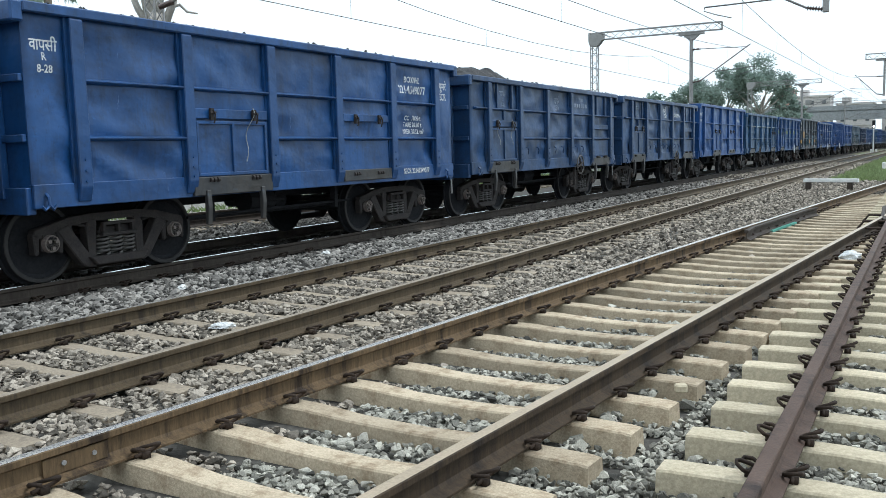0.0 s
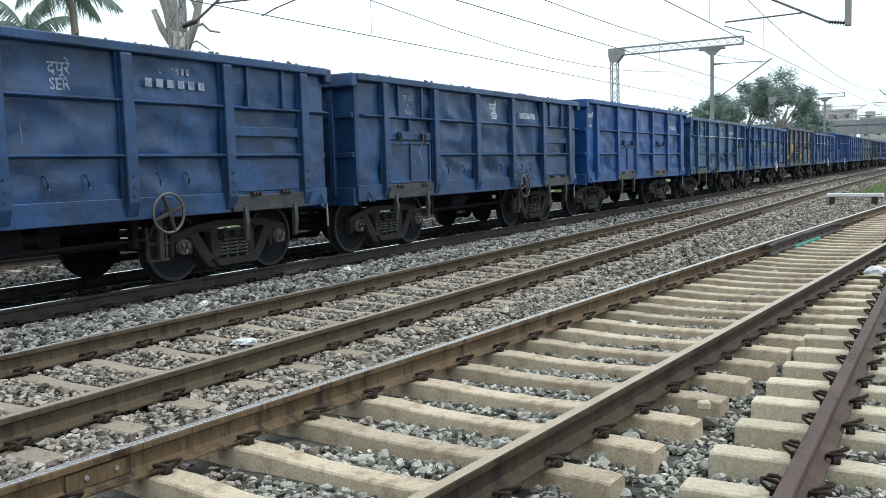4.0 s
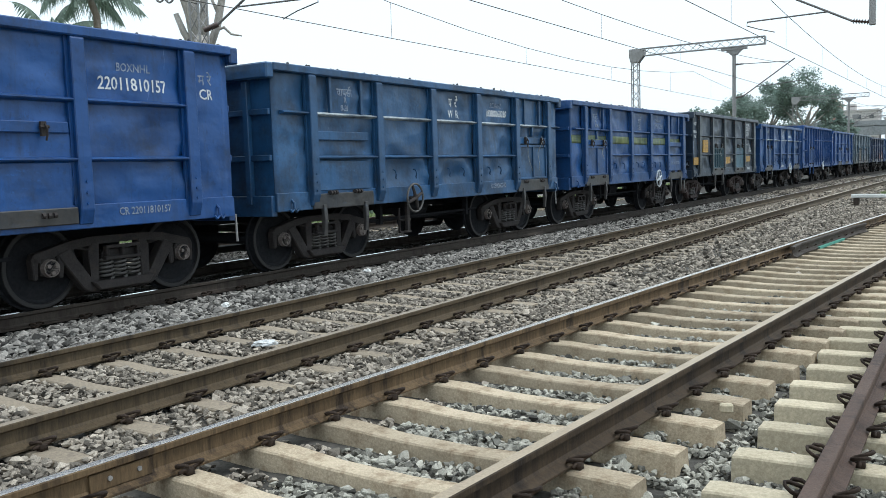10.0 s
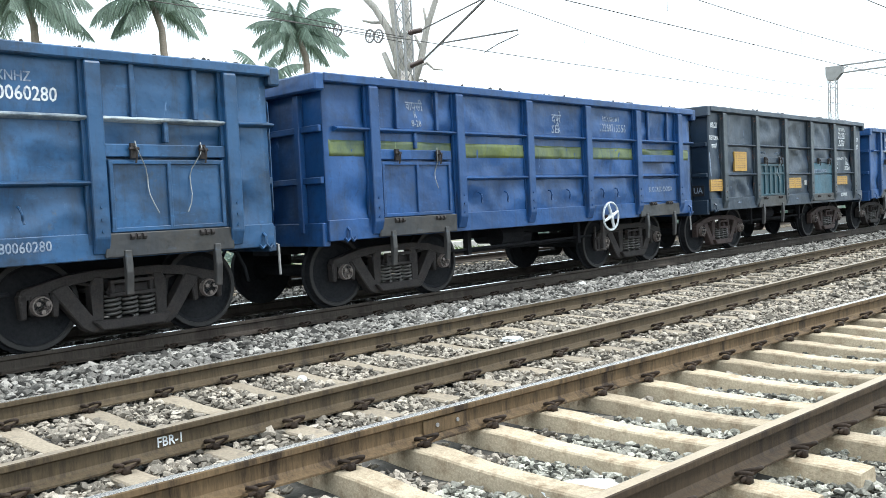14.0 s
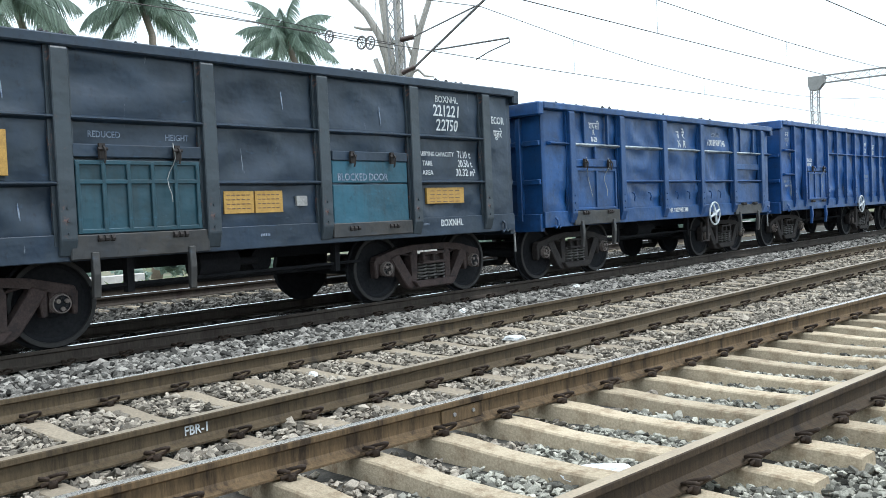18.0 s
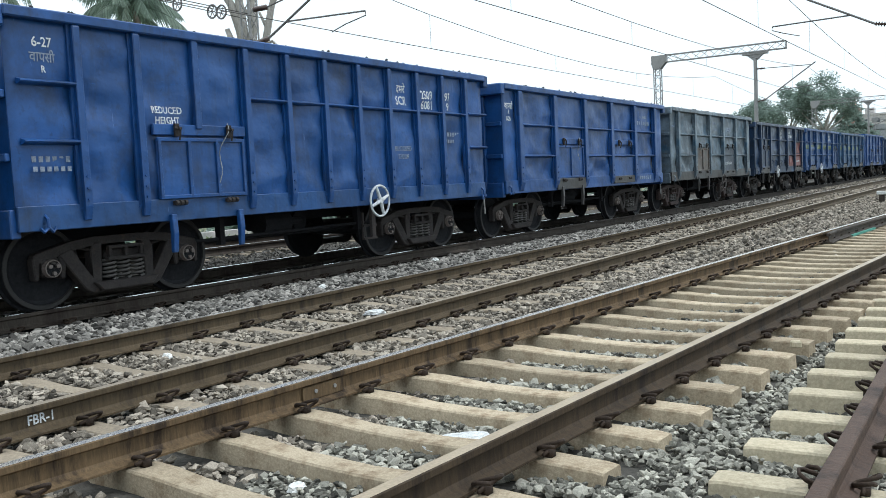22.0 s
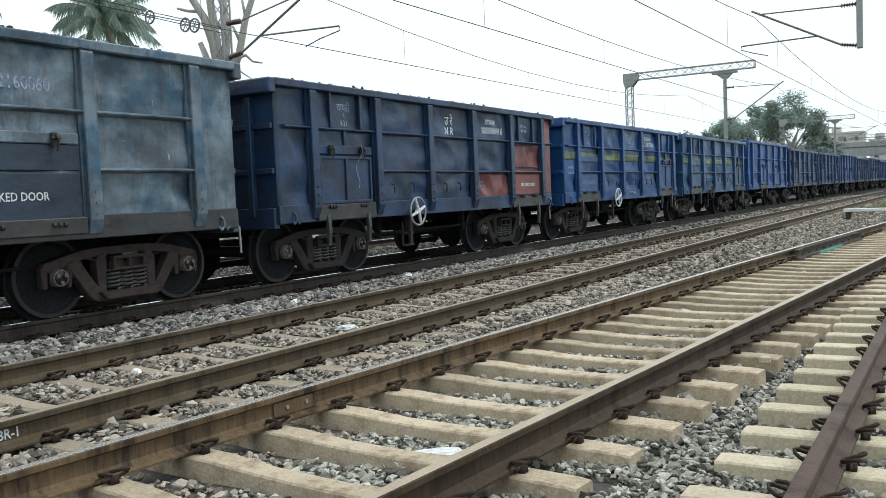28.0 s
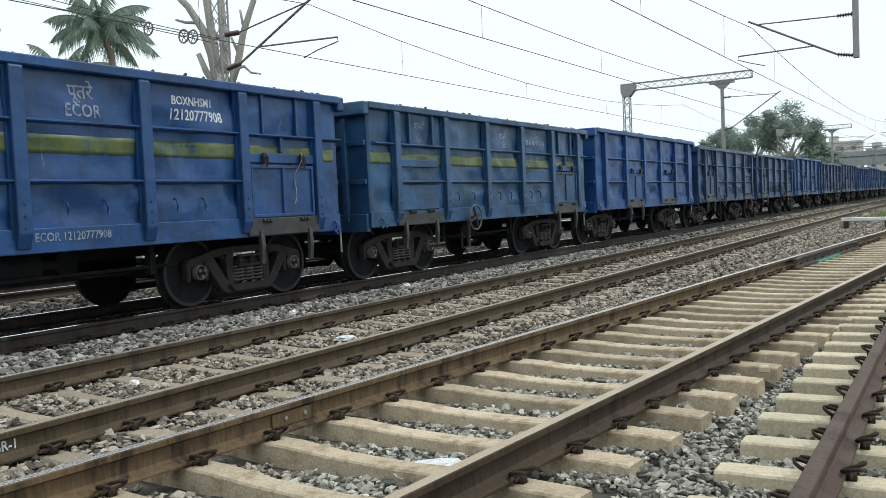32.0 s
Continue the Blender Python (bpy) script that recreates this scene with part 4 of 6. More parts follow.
            doors = [(end * 3.16 if end < 0 else 3.26, 1.30)]
        else:
            doors = [(-1.52, 1.36)]
    for y, w in doors:
        dm = spec.get("door_paint", paint_main)
        bp = spec.get("bar_paint", dm)
        door = put("door", shared("door:%.2f" % w, lambda bm: door_shape(bm, w, 0.70)), dm, wagon, at(X + 0.014, y, 1.15))
        for z in (0.02, 0.69) + ((0.50,) if spec.get("slats") else ()):
            put("door_bar", shared("door_bar:h%.2f" % w, lambda bm: door_bar(bm, w, False)), bp, door, pose(0.02, 0, z))
        n = 5 if spec.get("slats") else 3 if kind == "C" else 2
        for k in range(n + 1):
            put("door_bar", shared("door_bar:v", lambda bm: door_bar(bm, 0.69, True)), bp, door, pose(0.022, -w / 2 + 0.025 + (w - 0.05) * k / n, 0.01))
        for q in (-0.30, 0.30):
            latch = put("latch", shared("latch", latch_shape), M_STEEL, door, pose(0.05, q * w, 0.80))
            if full and spec.get("ties") and (q > 0 or spec["seed"] % 3 == 2):
                v = spec["seed"] % 4
                d = -1 if q > 0 else 1
                put("wire_tie", shared("wire_tie:%d_%d" % (v, d), lambda bm: pipe(bm, [(0.02 + 0.03 * math.sin(k * 0.9), d * (0.02 + (0.05 + 0.05 * v) * k / 9 + 0.025 * math.sin(k * 1.1 + v)), 0.10 - (0.55 + 0.06 * v) * (k / 9) ** 1.2) for k in range(10)], 0.0055, 4)), M_TIE, latch, None, "pale twisted tie wire")
            put("hinge", shared("hinge", hinge_shape), M_STEEL, door, pose(0.02, q * w, -0.05))
            put("bracket", shared("bracket", bracket_shape), P_SILL if kind != "C" else paint_main, wagon, at(X + 0.03, y + q * 1.3 * w, SILL - 0.10))
        put("door_head", shared("door_head:%.2f" % w, lambda bm: bevelled_box(bm, 0, 0.055, -w / 2 - 0.04, w / 2 + 0.04, -0.065, 0.065, 0.01)), paint_main, wagon, at(X, y, 1.955))
        if kind == "B":
            put("stub_rib", shared("stub_rib", lambda bm: bevelled_box(bm, 0, 0.06, -0.025, 0.025, -0.22, 0.0, 0.008)), paint_main, wagon, at(X, y, 2.26))
        if kind == "C":
            continue
        put("apron", shared("apron:%.2f" % w, lambda bm: bevelled_box(bm, 0, 0.05, -w / 2 - 0.08, w / 2 + 0.08, -0.11, 0.13, 0.01)), P_SILL, wagon, at(X + 0.02, y, SILL - 0.06), "dusty rust-stained apron plate")
    for y in (-HL + 0.22, HL - 0.22):
        put("lashing_hook", shared("lashing_hook", lambda bm: (pipe(bm, [(0.0, 0, 0.10), (0.05, 0, 0.06), (0.055, 0, -0.02), (0.05, 0.05, -0.07), (0.05, 0.09, -0.03)], 0.018, 6), pipe(bm, [(0.05, 0, -0.03), (0.05, -0.05, -0.07), (0.05, -0.09, -0.03)], 0.018, 6))), paint_main, wagon, at(X + 0.02, y, 0.95))
    if kind == "A":
        put("blocked_door", shared("blocked_door", lambda bm: bevelled_box(bm, 0, 0.035, -0.66, 0.66, -0.25, 0.25, 0.01)), spec.get("plate_paint", paint_main), wagon, at(X, 1.70, 1.36))
        if "plate_paint" in spec:
            put("blocked_door", shared("blocked_door:top", lambda bm: bevelled_box(bm, 0, 0.035, -0.66, 0.66, -0.14, 0.14, 0.01)), spec["plate_paint"], wagon, at(X, 1.70, 1.77))
        put("door_head", shared("door_head:a2", lambda bm: bevelled_box(bm, 0, 0.05, -0.66, 0.66, -0.06, 0.06, 0.01)), paint_main, wagon, at(X, 1.70, 1.97))
        for q in (-0.35, 0.35):
            put("latch", shared("latch", latch_shape), M_STEEL, wagon, at(X + 0.05, 1.70 + q, 1.95))
            put("hinge", shared("hinge", hinge_shape), M_STEEL, wagon, at(X + 0.02, 1.70 + q, 1.06))
        put("apron", shared("apron:a2", lambda bm: bevelled_box(bm, 0, 0.045, -0.70, 0.70, -0.09, 0.09, 0.01)), P_SILL, wagon, at(X + 0.02, 1.70, SILL - 0.03), "dusty rust-stained apron plate")
    elif kind == "B":
        o = -1 if doors[0][0] > 0 else 1
        bp = spec.get("blank_paint", paint_main)
        if "blank_paint" not in spec:
            put("blank_plate", shared("blank_plate:top", lambda bm: bevelled_box(bm, 0, 0.045, -0.67, 0.67, -0.065, 0.065, 0.01)), bp, wagon, at(X, o * 3.24, 1.955))
        put("blank_plate", shared("blank_plate:low", lambda bm: bevelled_box(bm, 0, 0.038, -0.67, 0.67, -0.22, 0.22, 0.01)), bp, wagon, at(X, o * 3.24, 1.37))
        put("apron", shared("apron:b2", lambda bm: bevelled_box(bm, 0, 0.05, -0.72, 0.72, -0.12, 0.10, 0.01)), P_SILL, wagon, at(X + 0.02, o * 3.24, SILL - 0.06), "dusty rust-stained apron plate")
        for q in (-0.5, 0.5):
            put("bracket", shared("bracket", bracket_shape), P_SILL, wagon, at(X + 0.03, o * 3.24 + q, SILL - 0.12))
            put("hinge", shared("hinge", hinge_shape), M_STEEL, wagon, at(X + 0.05, o * 3.24 + q * 0.6, 1.12))
        for y in (-4.27, 4.32):
            put("rib", shared("rib:b_end", lambda bm: rib_shape(bm, 0.54)), paint_main, wagon, at(X, y, 2.27))
        for y in (-1.9, -1.3, -0.2, 0.3, 1.3, 1.75):
            if "blank_paint" in spec and y > 0.9:
                continue
            put("hook", shared("hook", hook_shape), paint_main, wagon, at(X + 0.02, y, 1.36))
    if full and "wheel_y" in spec:
        y, wz = spec["wheel_y"], spec.get("wheel_z", 0.95)
        bw = put("brake_wheel", shared("brake_wheel", brake_spokes), M_STEEL if not spec.get("wheel_white") else M_WHITE, wagon, at(X + 0.14, y, wz), "spoked steel hand brake wheel")
        put("rim", shared("rim", brake_rim), M_SPRING if not spec.get("wheel_white") else M_GALV if "blank_paint" in spec else M_WHITE, bw)
        put("brake_shaft", shared("brake_shaft", lambda bm: (tube(bm, (0.12, 0, 0), (-0.25, 0, 0.0), 0.028), box(bm, -0.02, 0.03, -0.035, 0.035, -0.55, 0.05))), M_STEEL, wagon, at(X - 0.04, y, wz))
        put("step", shared("step", lambda bm: (box(bm, 0, 0.03, -0.16, -0.13, -0.42, 0.0), box(bm, 0, 0.03, 0.13, 0.16, -0.42, 0.0), box(bm, 0, 0.05, -0.16, 0.16, -0.42, -0.39), box(bm, 0, 0.05, -0.16, 0.16, -0.22, -0.19))), M_STEEL, wagon, at(X - 0.12, y, wz - 0.17))


def bevelled_box(bm, *a):
    box(bm, *a[:6])
    bevelled(bm, a[6])


def end_parts(wagon, s, spec, paint_main):
    kind = spec["kind"]
    top = TOPS[kind]
    turn = pose(0, 0, 0) if s > 0 else pose(0, 0, 0, 0, 0, 180)
    put("end_wall", shared("end_wall:" + kind, lambda bm: bevelled_box(bm, -HW + 0.004, HW - 0.022, -0.02, 0.0, 0, top - SILL - 0.03, 0.004)), paint_main, wagon, turn @ pose(0, HL - 0.003, SILL + 0.012))
    put("end_coping", shared("end_coping", lambda bm: bevelled_box(bm, -HW - 0.085, HW + 0.085, -0.02, 0.13, -0.16, 0.052, 0.02)), paint_main, wagon, turn @ pose(0, HL + 0.025, top))
    for x in (-1.1, -0.38, 0.38, 1.1):
        put("end_post", shared("end_post:" + kind, lambda bm: bevelled_box(bm, -0.05, 0.05, 0, 0.085, 0, top - 1.17, 0.008)), paint_main, wagon, turn @ pose(x, HL, 1.0))
    for z in (2.27, 1.64):
        put("end_rib", shared("end_rib", lambda bm: bevelled_box(bm, -HW + 0.02, HW - 0.02, 0, 0.055, -0.04, 0.04, 0.008)), paint_main, wagon, turn @ pose(0, HL, z))
    put("headstock", shared("headstock", lambda bm: bevelled_box(bm, -HW + 0.02, HW - 0.02, -0.05, 0.06, -0.17, 0.12, 0.01)), paint_main, wagon, turn @ pose(0, HL, SILL - 0.07))
    put("coupler", shared("coupler", coupler), M_STEEL, wagon, turn @ pose(0, PITCH / 2 - 0.13, 0.98))
    put("brake_hose", shared("brake_hose", lambda bm: pipe(bm, [(0.42, 0.05, 0.86), (0.42, 0.22, 0.80), (0.40, 0.34, 0.60), (0.36, 0.40, 0.45), (0.30, 0.46, 0.42)], 0.024, 6)), M_BLACK, wagon, turn @ pose(0, HL, 0))
    put("uncoupling_lever", shared("uncoupling_lever", lambda bm: pipe(bm, [(0.1, 0.14, 0.98), (1.30, 0.14, 0.92), (1.42, 0.14, 0.90), (1.43, 0.14, 0.55)], 0.016, 6)), M_GALV, wagon, turn @ pose(0, HL, 0))
    put("hand_hold", shared("hand_hold", lambda bm: pipe(bm, [(1.40, 0.0, 2.55), (1.40, 0.10, 2.55), (1.40, 0.11, 2.3), (1.40, 0.11, 1.3), (1.40, 0.0, 1.3)], 0.012, 6)), paint_main, wagon, turn @ pose(0, HL, 0))


def make_bogie(wagon, y, spec):
    steel = spec.get("bogie", M_STEEL)
    bogie = put("bogie", shared("bogie", bolster, False), steel, wagon, pose(0, y, 0), "cast steel bogie with coil springs")
    for s in (-1, 1):
        sf = pose(s * 1.0, 0, 0) if s > 0 else pose(-1.0, 0, 0, 0, 0, 180)
        put("side_frame", shared("side_frame", side_frame), steel, bogie, sf)
        if s > 0:
            put("bolster_end", shared("bolster_end", bolster_end), steel, bogie, sf @ pose(0.075, 0, 0))
            for q in (-0.19, 0.0, 0.19):
                put("spring", shared("spring", spring, True), M_SPRING, bogie, sf @ pose(0.04, q, 0))
        for w in (-1, 1):
            put("axle_box", shared("axle_box", axle_box), steel, bogie, sf @ pose(0, w * WHEEL_BASE / 2, WHEEL_R))
            put("axle_cap", shared("axle_cap", axle_cap), M_CAP, bogie, sf @ pose(0, w * WHEEL_BASE / 2, WHEEL_R))
    sets = []
    for w in (-1, 1):
        ws = put("wheelset", shared("wheelset", wheelset_shape), M_WHEEL, bogie, pose(0, w * WHEEL_BASE / 2, WHEEL_R), "dark steel wheelset with thin flanges")
        put("rim", shared("wheel_rim", lambda bm: lathe(bm, [(0.890, WHEEL_R - 0.060), (0.9135, WHEEL_R - 0.052), (0.9135, WHEEL_R - 0.010), (0.904, WHEEL_R - 0.004)], 32, caps=False)), M_RIM, ws, None, "worn brown wheel rim")
        sets.append(ws)
    return sets


def make_wagon(i, spec):
    wagon = tagged(new("coal_wagon"), spec["label"], "goods wagon", "wagons of the goods train")
    pm = spec["paint"]
    side_parts(wagon, 1, spec, pm, True)
    side_parts(wagon, -1, spec, pm, False)
    end_parts(wagon, 1, spec, pm)
    end_parts(wagon, -1, spec, pm)
    put("floor", shared("wagon_floor", lambda bm: box(bm, -HW + 0.03, HW - 0.03, -HL + 0.03, HL - 0.03, -0.05, 0.0)), M_BLACK, wagon, pose(0, 0, SILL + 0.03))
    put("centre_sill", shared("centre_sill", lambda bm: bevelled_box(bm, -0.2, 0.2, -HL + 0.06, HL - 0.06, -0.34, 0.0, 0.01)), M_BLACK, wagon, pose(0, 0, SILL - 0.03))
    put("brake_cylinder", shared("brake_cylinder", lambda bm: (tube(bm, (0.75, -0.55, 0.72), (0.75, 0.0, 0.72), 0.17, n=14), tube(bm, (0.75, 0.0, 0.72), (0.75, 0.35, 0.72), 0.05),
        tube(bm, (-0.6, 0.6, 0.70), (0.5, 0.6, 0.70), 0.16, n=14), box(bm, 0.5, 1.0, -0.45, -0.1, 0.86, 1.0))), M_BLACK, wagon)
    put("brake_rigging", shared("brake_rigging", lambda bm: (tube(bm, (0.95, -1.9, 0.58), (0.95, 1.9, 0.60), 0.022), tube(bm, (0.55, -2.0, 0.52), (0.55, 2.0, 0.52), 0.022), box(bm, 0.9, 1.0, -1.5, -1.42, 0.5, 1.0), box(bm, 0.9, 1.0, 1.42, 1.5, 0.5, 1.0))), M_BLACK, wagon)
    put("coal", shared("coal:%d" % (3 if spec.get("heap") else spec["seed"] % 3), lambda bm: coal_heap(bm, spec["seed"] * 1.9, 1.0 if spec.get("heap") else 0.0)), M_COAL, wagon, pose(0, 0, TOPS[spec["kind"]] - 2.99), "black coal load")
    if spec["ties"]:
        put("spilled_coal", shared("spilled_coal:%d" % (spec["seed"] % 4), lambda bm: coal_crumbs(bm, spec["seed"] % 4)), M_COAL, wagon, pose(HW + 0.03, 0, TOPS[spec["kind"]] + 0.05), "crumbs of coal along the rim")["kind"] = "stuff"
    sets = []
    for y in (-BOGIE[spec["kind"]], BOGIE[spec["kind"]]):
        sets += make_bogie(wagon, y, spec)
    if spec.get("stripe"):
        edges = (-HL,) + tuple(q + SHIFTS[spec["kind"]] for q in POSTS) + (HL,)
        for a, b in zip(edges, edges[1:]):
            w = b - a - (0.13 if a > -HL and b < HL else 0.075)
            c = (a + b) / 2 + (0.035 if a == -HL else -0.035 if b == HL else 0)
            put("stripe", shared("stripe:%.3f_%.2f_%.1f" % (w, c, spec["dents"]), lambda bm: sheet_at(bm, c - w / 2, c + w / 2, 0.85, 1.05, spec["dents"], 0.003, -0.01, 20, 4), True), P_STRIPE, wagon, pose(HW, 0, SILL + 0.01), "faded yellow painted stripe")
    for text, y, z, size, mat in spec.get("text", ()):
        if spec["kind"] == "B" and z > 2.27:
            z = 2.27 + (z - 2.27) * 0.86
        me = lettering(text, size)
        plate = 0.040 if z < (1.9 if "plate_paint" in spec else 1.6) and (spec["kind"] == "A" and 0.9 < y < 2.5 or spec["kind"] == "B" and abs(y) > 2.5) else 0.034 if z < 1.2 else 0.0
        y += SHIFTS[spec["kind"]]
        for v in me.vertices:
            v.co.z += plate if plate else dent(y + v.co.x, z + v.co.y - SILL - 0.01, spec["dents"]) + 0.003
        put("lettering", me, mat, wagon, pose(HW, y, z, 90, 0, 90))
    if spec["kind"] == "A" and "slats" in spec:
        sign = put("sign_plate", shared("sign_plate", lambda bm: bevelled_box(bm, -0.13, 0.13, -0.008, 0.008, -0.11, 0.11, 0.003)), M_BLACK, wagon, pose(1.28, -HL - 0.015, 1.32), "small black sign with white letters")
        put("lettering", lettering("UA", 0.17), M_FADED, sign, pose(0, -0.0095, 0, 90, 0, 0))
    for y, z, w, h, mat, name in spec.get("plates", ()):
        y += SHIFTS[spec["kind"]]
        if name == "repair_panel":
            put(name, shared("%s:%.2f_%.2f" % (name, y, z), lambda bm: sheet_at(bm, y - w / 2, y + w / 2, z - h / 2 - SILL, z + h / 2 - SILL, spec["dents"], 0.004, -0.01, 24, 12), True), mat, wagon, pose(HW, 0, SILL + 0.01))
            continue
        if name == "scrape_mark":
            put(name, shared("%s:%.3f_%.2f" % (name, w, h), lambda bm: prism(bm, [(-w * 0.3, -h / 2), (w * 0.2, -h / 2 + 0.02), (w * 0.5, h * 0.1), (w * 0.3, h / 2), (-w * 0.4, h * 0.4), (-w * 0.5, -h * 0.1)], "x", 0.0, 0.002)), mat, wagon, pose(HW + dent(y, z - SILL - 0.01, spec["dents"]) + 0.003, y, z, 6))
            continue
        plate = put(name, shared("%s:%.2f_%.2f" % (name, w, h), lambda bm: bevelled_box(bm, -0.03, 0.010, -w / 2, w / 2, -h / 2, h / 2, 0.002)), mat, wagon, pose(HW + 0.026, y, z))
        if name == "yellow_plate":
            for k in range(max(3, int(h / 0.055))):
                put("text_bar", shared("text_bar:%.2f" % w, lambda bm: [box(bm, 0, 0.002, -w * 0.42 + w * 0.84 * q / 5, -w * 0.42 + w * 0.84 * (q + 0.7) / 5, -0.005, 0.005) for q in range(5)]), P_RUST, plate, pose(0.0105, 0, h / 2 - 0.045 - 0.05 * k))
    for y, z, w, h in spec.get("bars", ()):
        y += SHIFTS[spec["kind"]]
        put("lettering", shared("bars:%.2f_%.2f" % (w, h), lambda bm: [box(bm, 0, 0.002, -w / 2 + w * k / 6, -w / 2 + w * (k + 0.62) / 6, -h / 2, h / 2) for k in range(6)]), M_FADED, wagon, pose(HW + dent(y, z - SILL, spec["dents"]) + 0.004 if z > 1.2 else HW + 0.033, y, z))
    return wagon, sets


def ret(mat=M_FADED, y=-3.1, date="8-28"):
    return [("वापसी", y, 2.66, 0.17, mat), ("R", y, 2.53, 0.12, mat), (date, y, 2.39, 0.12, mat)]


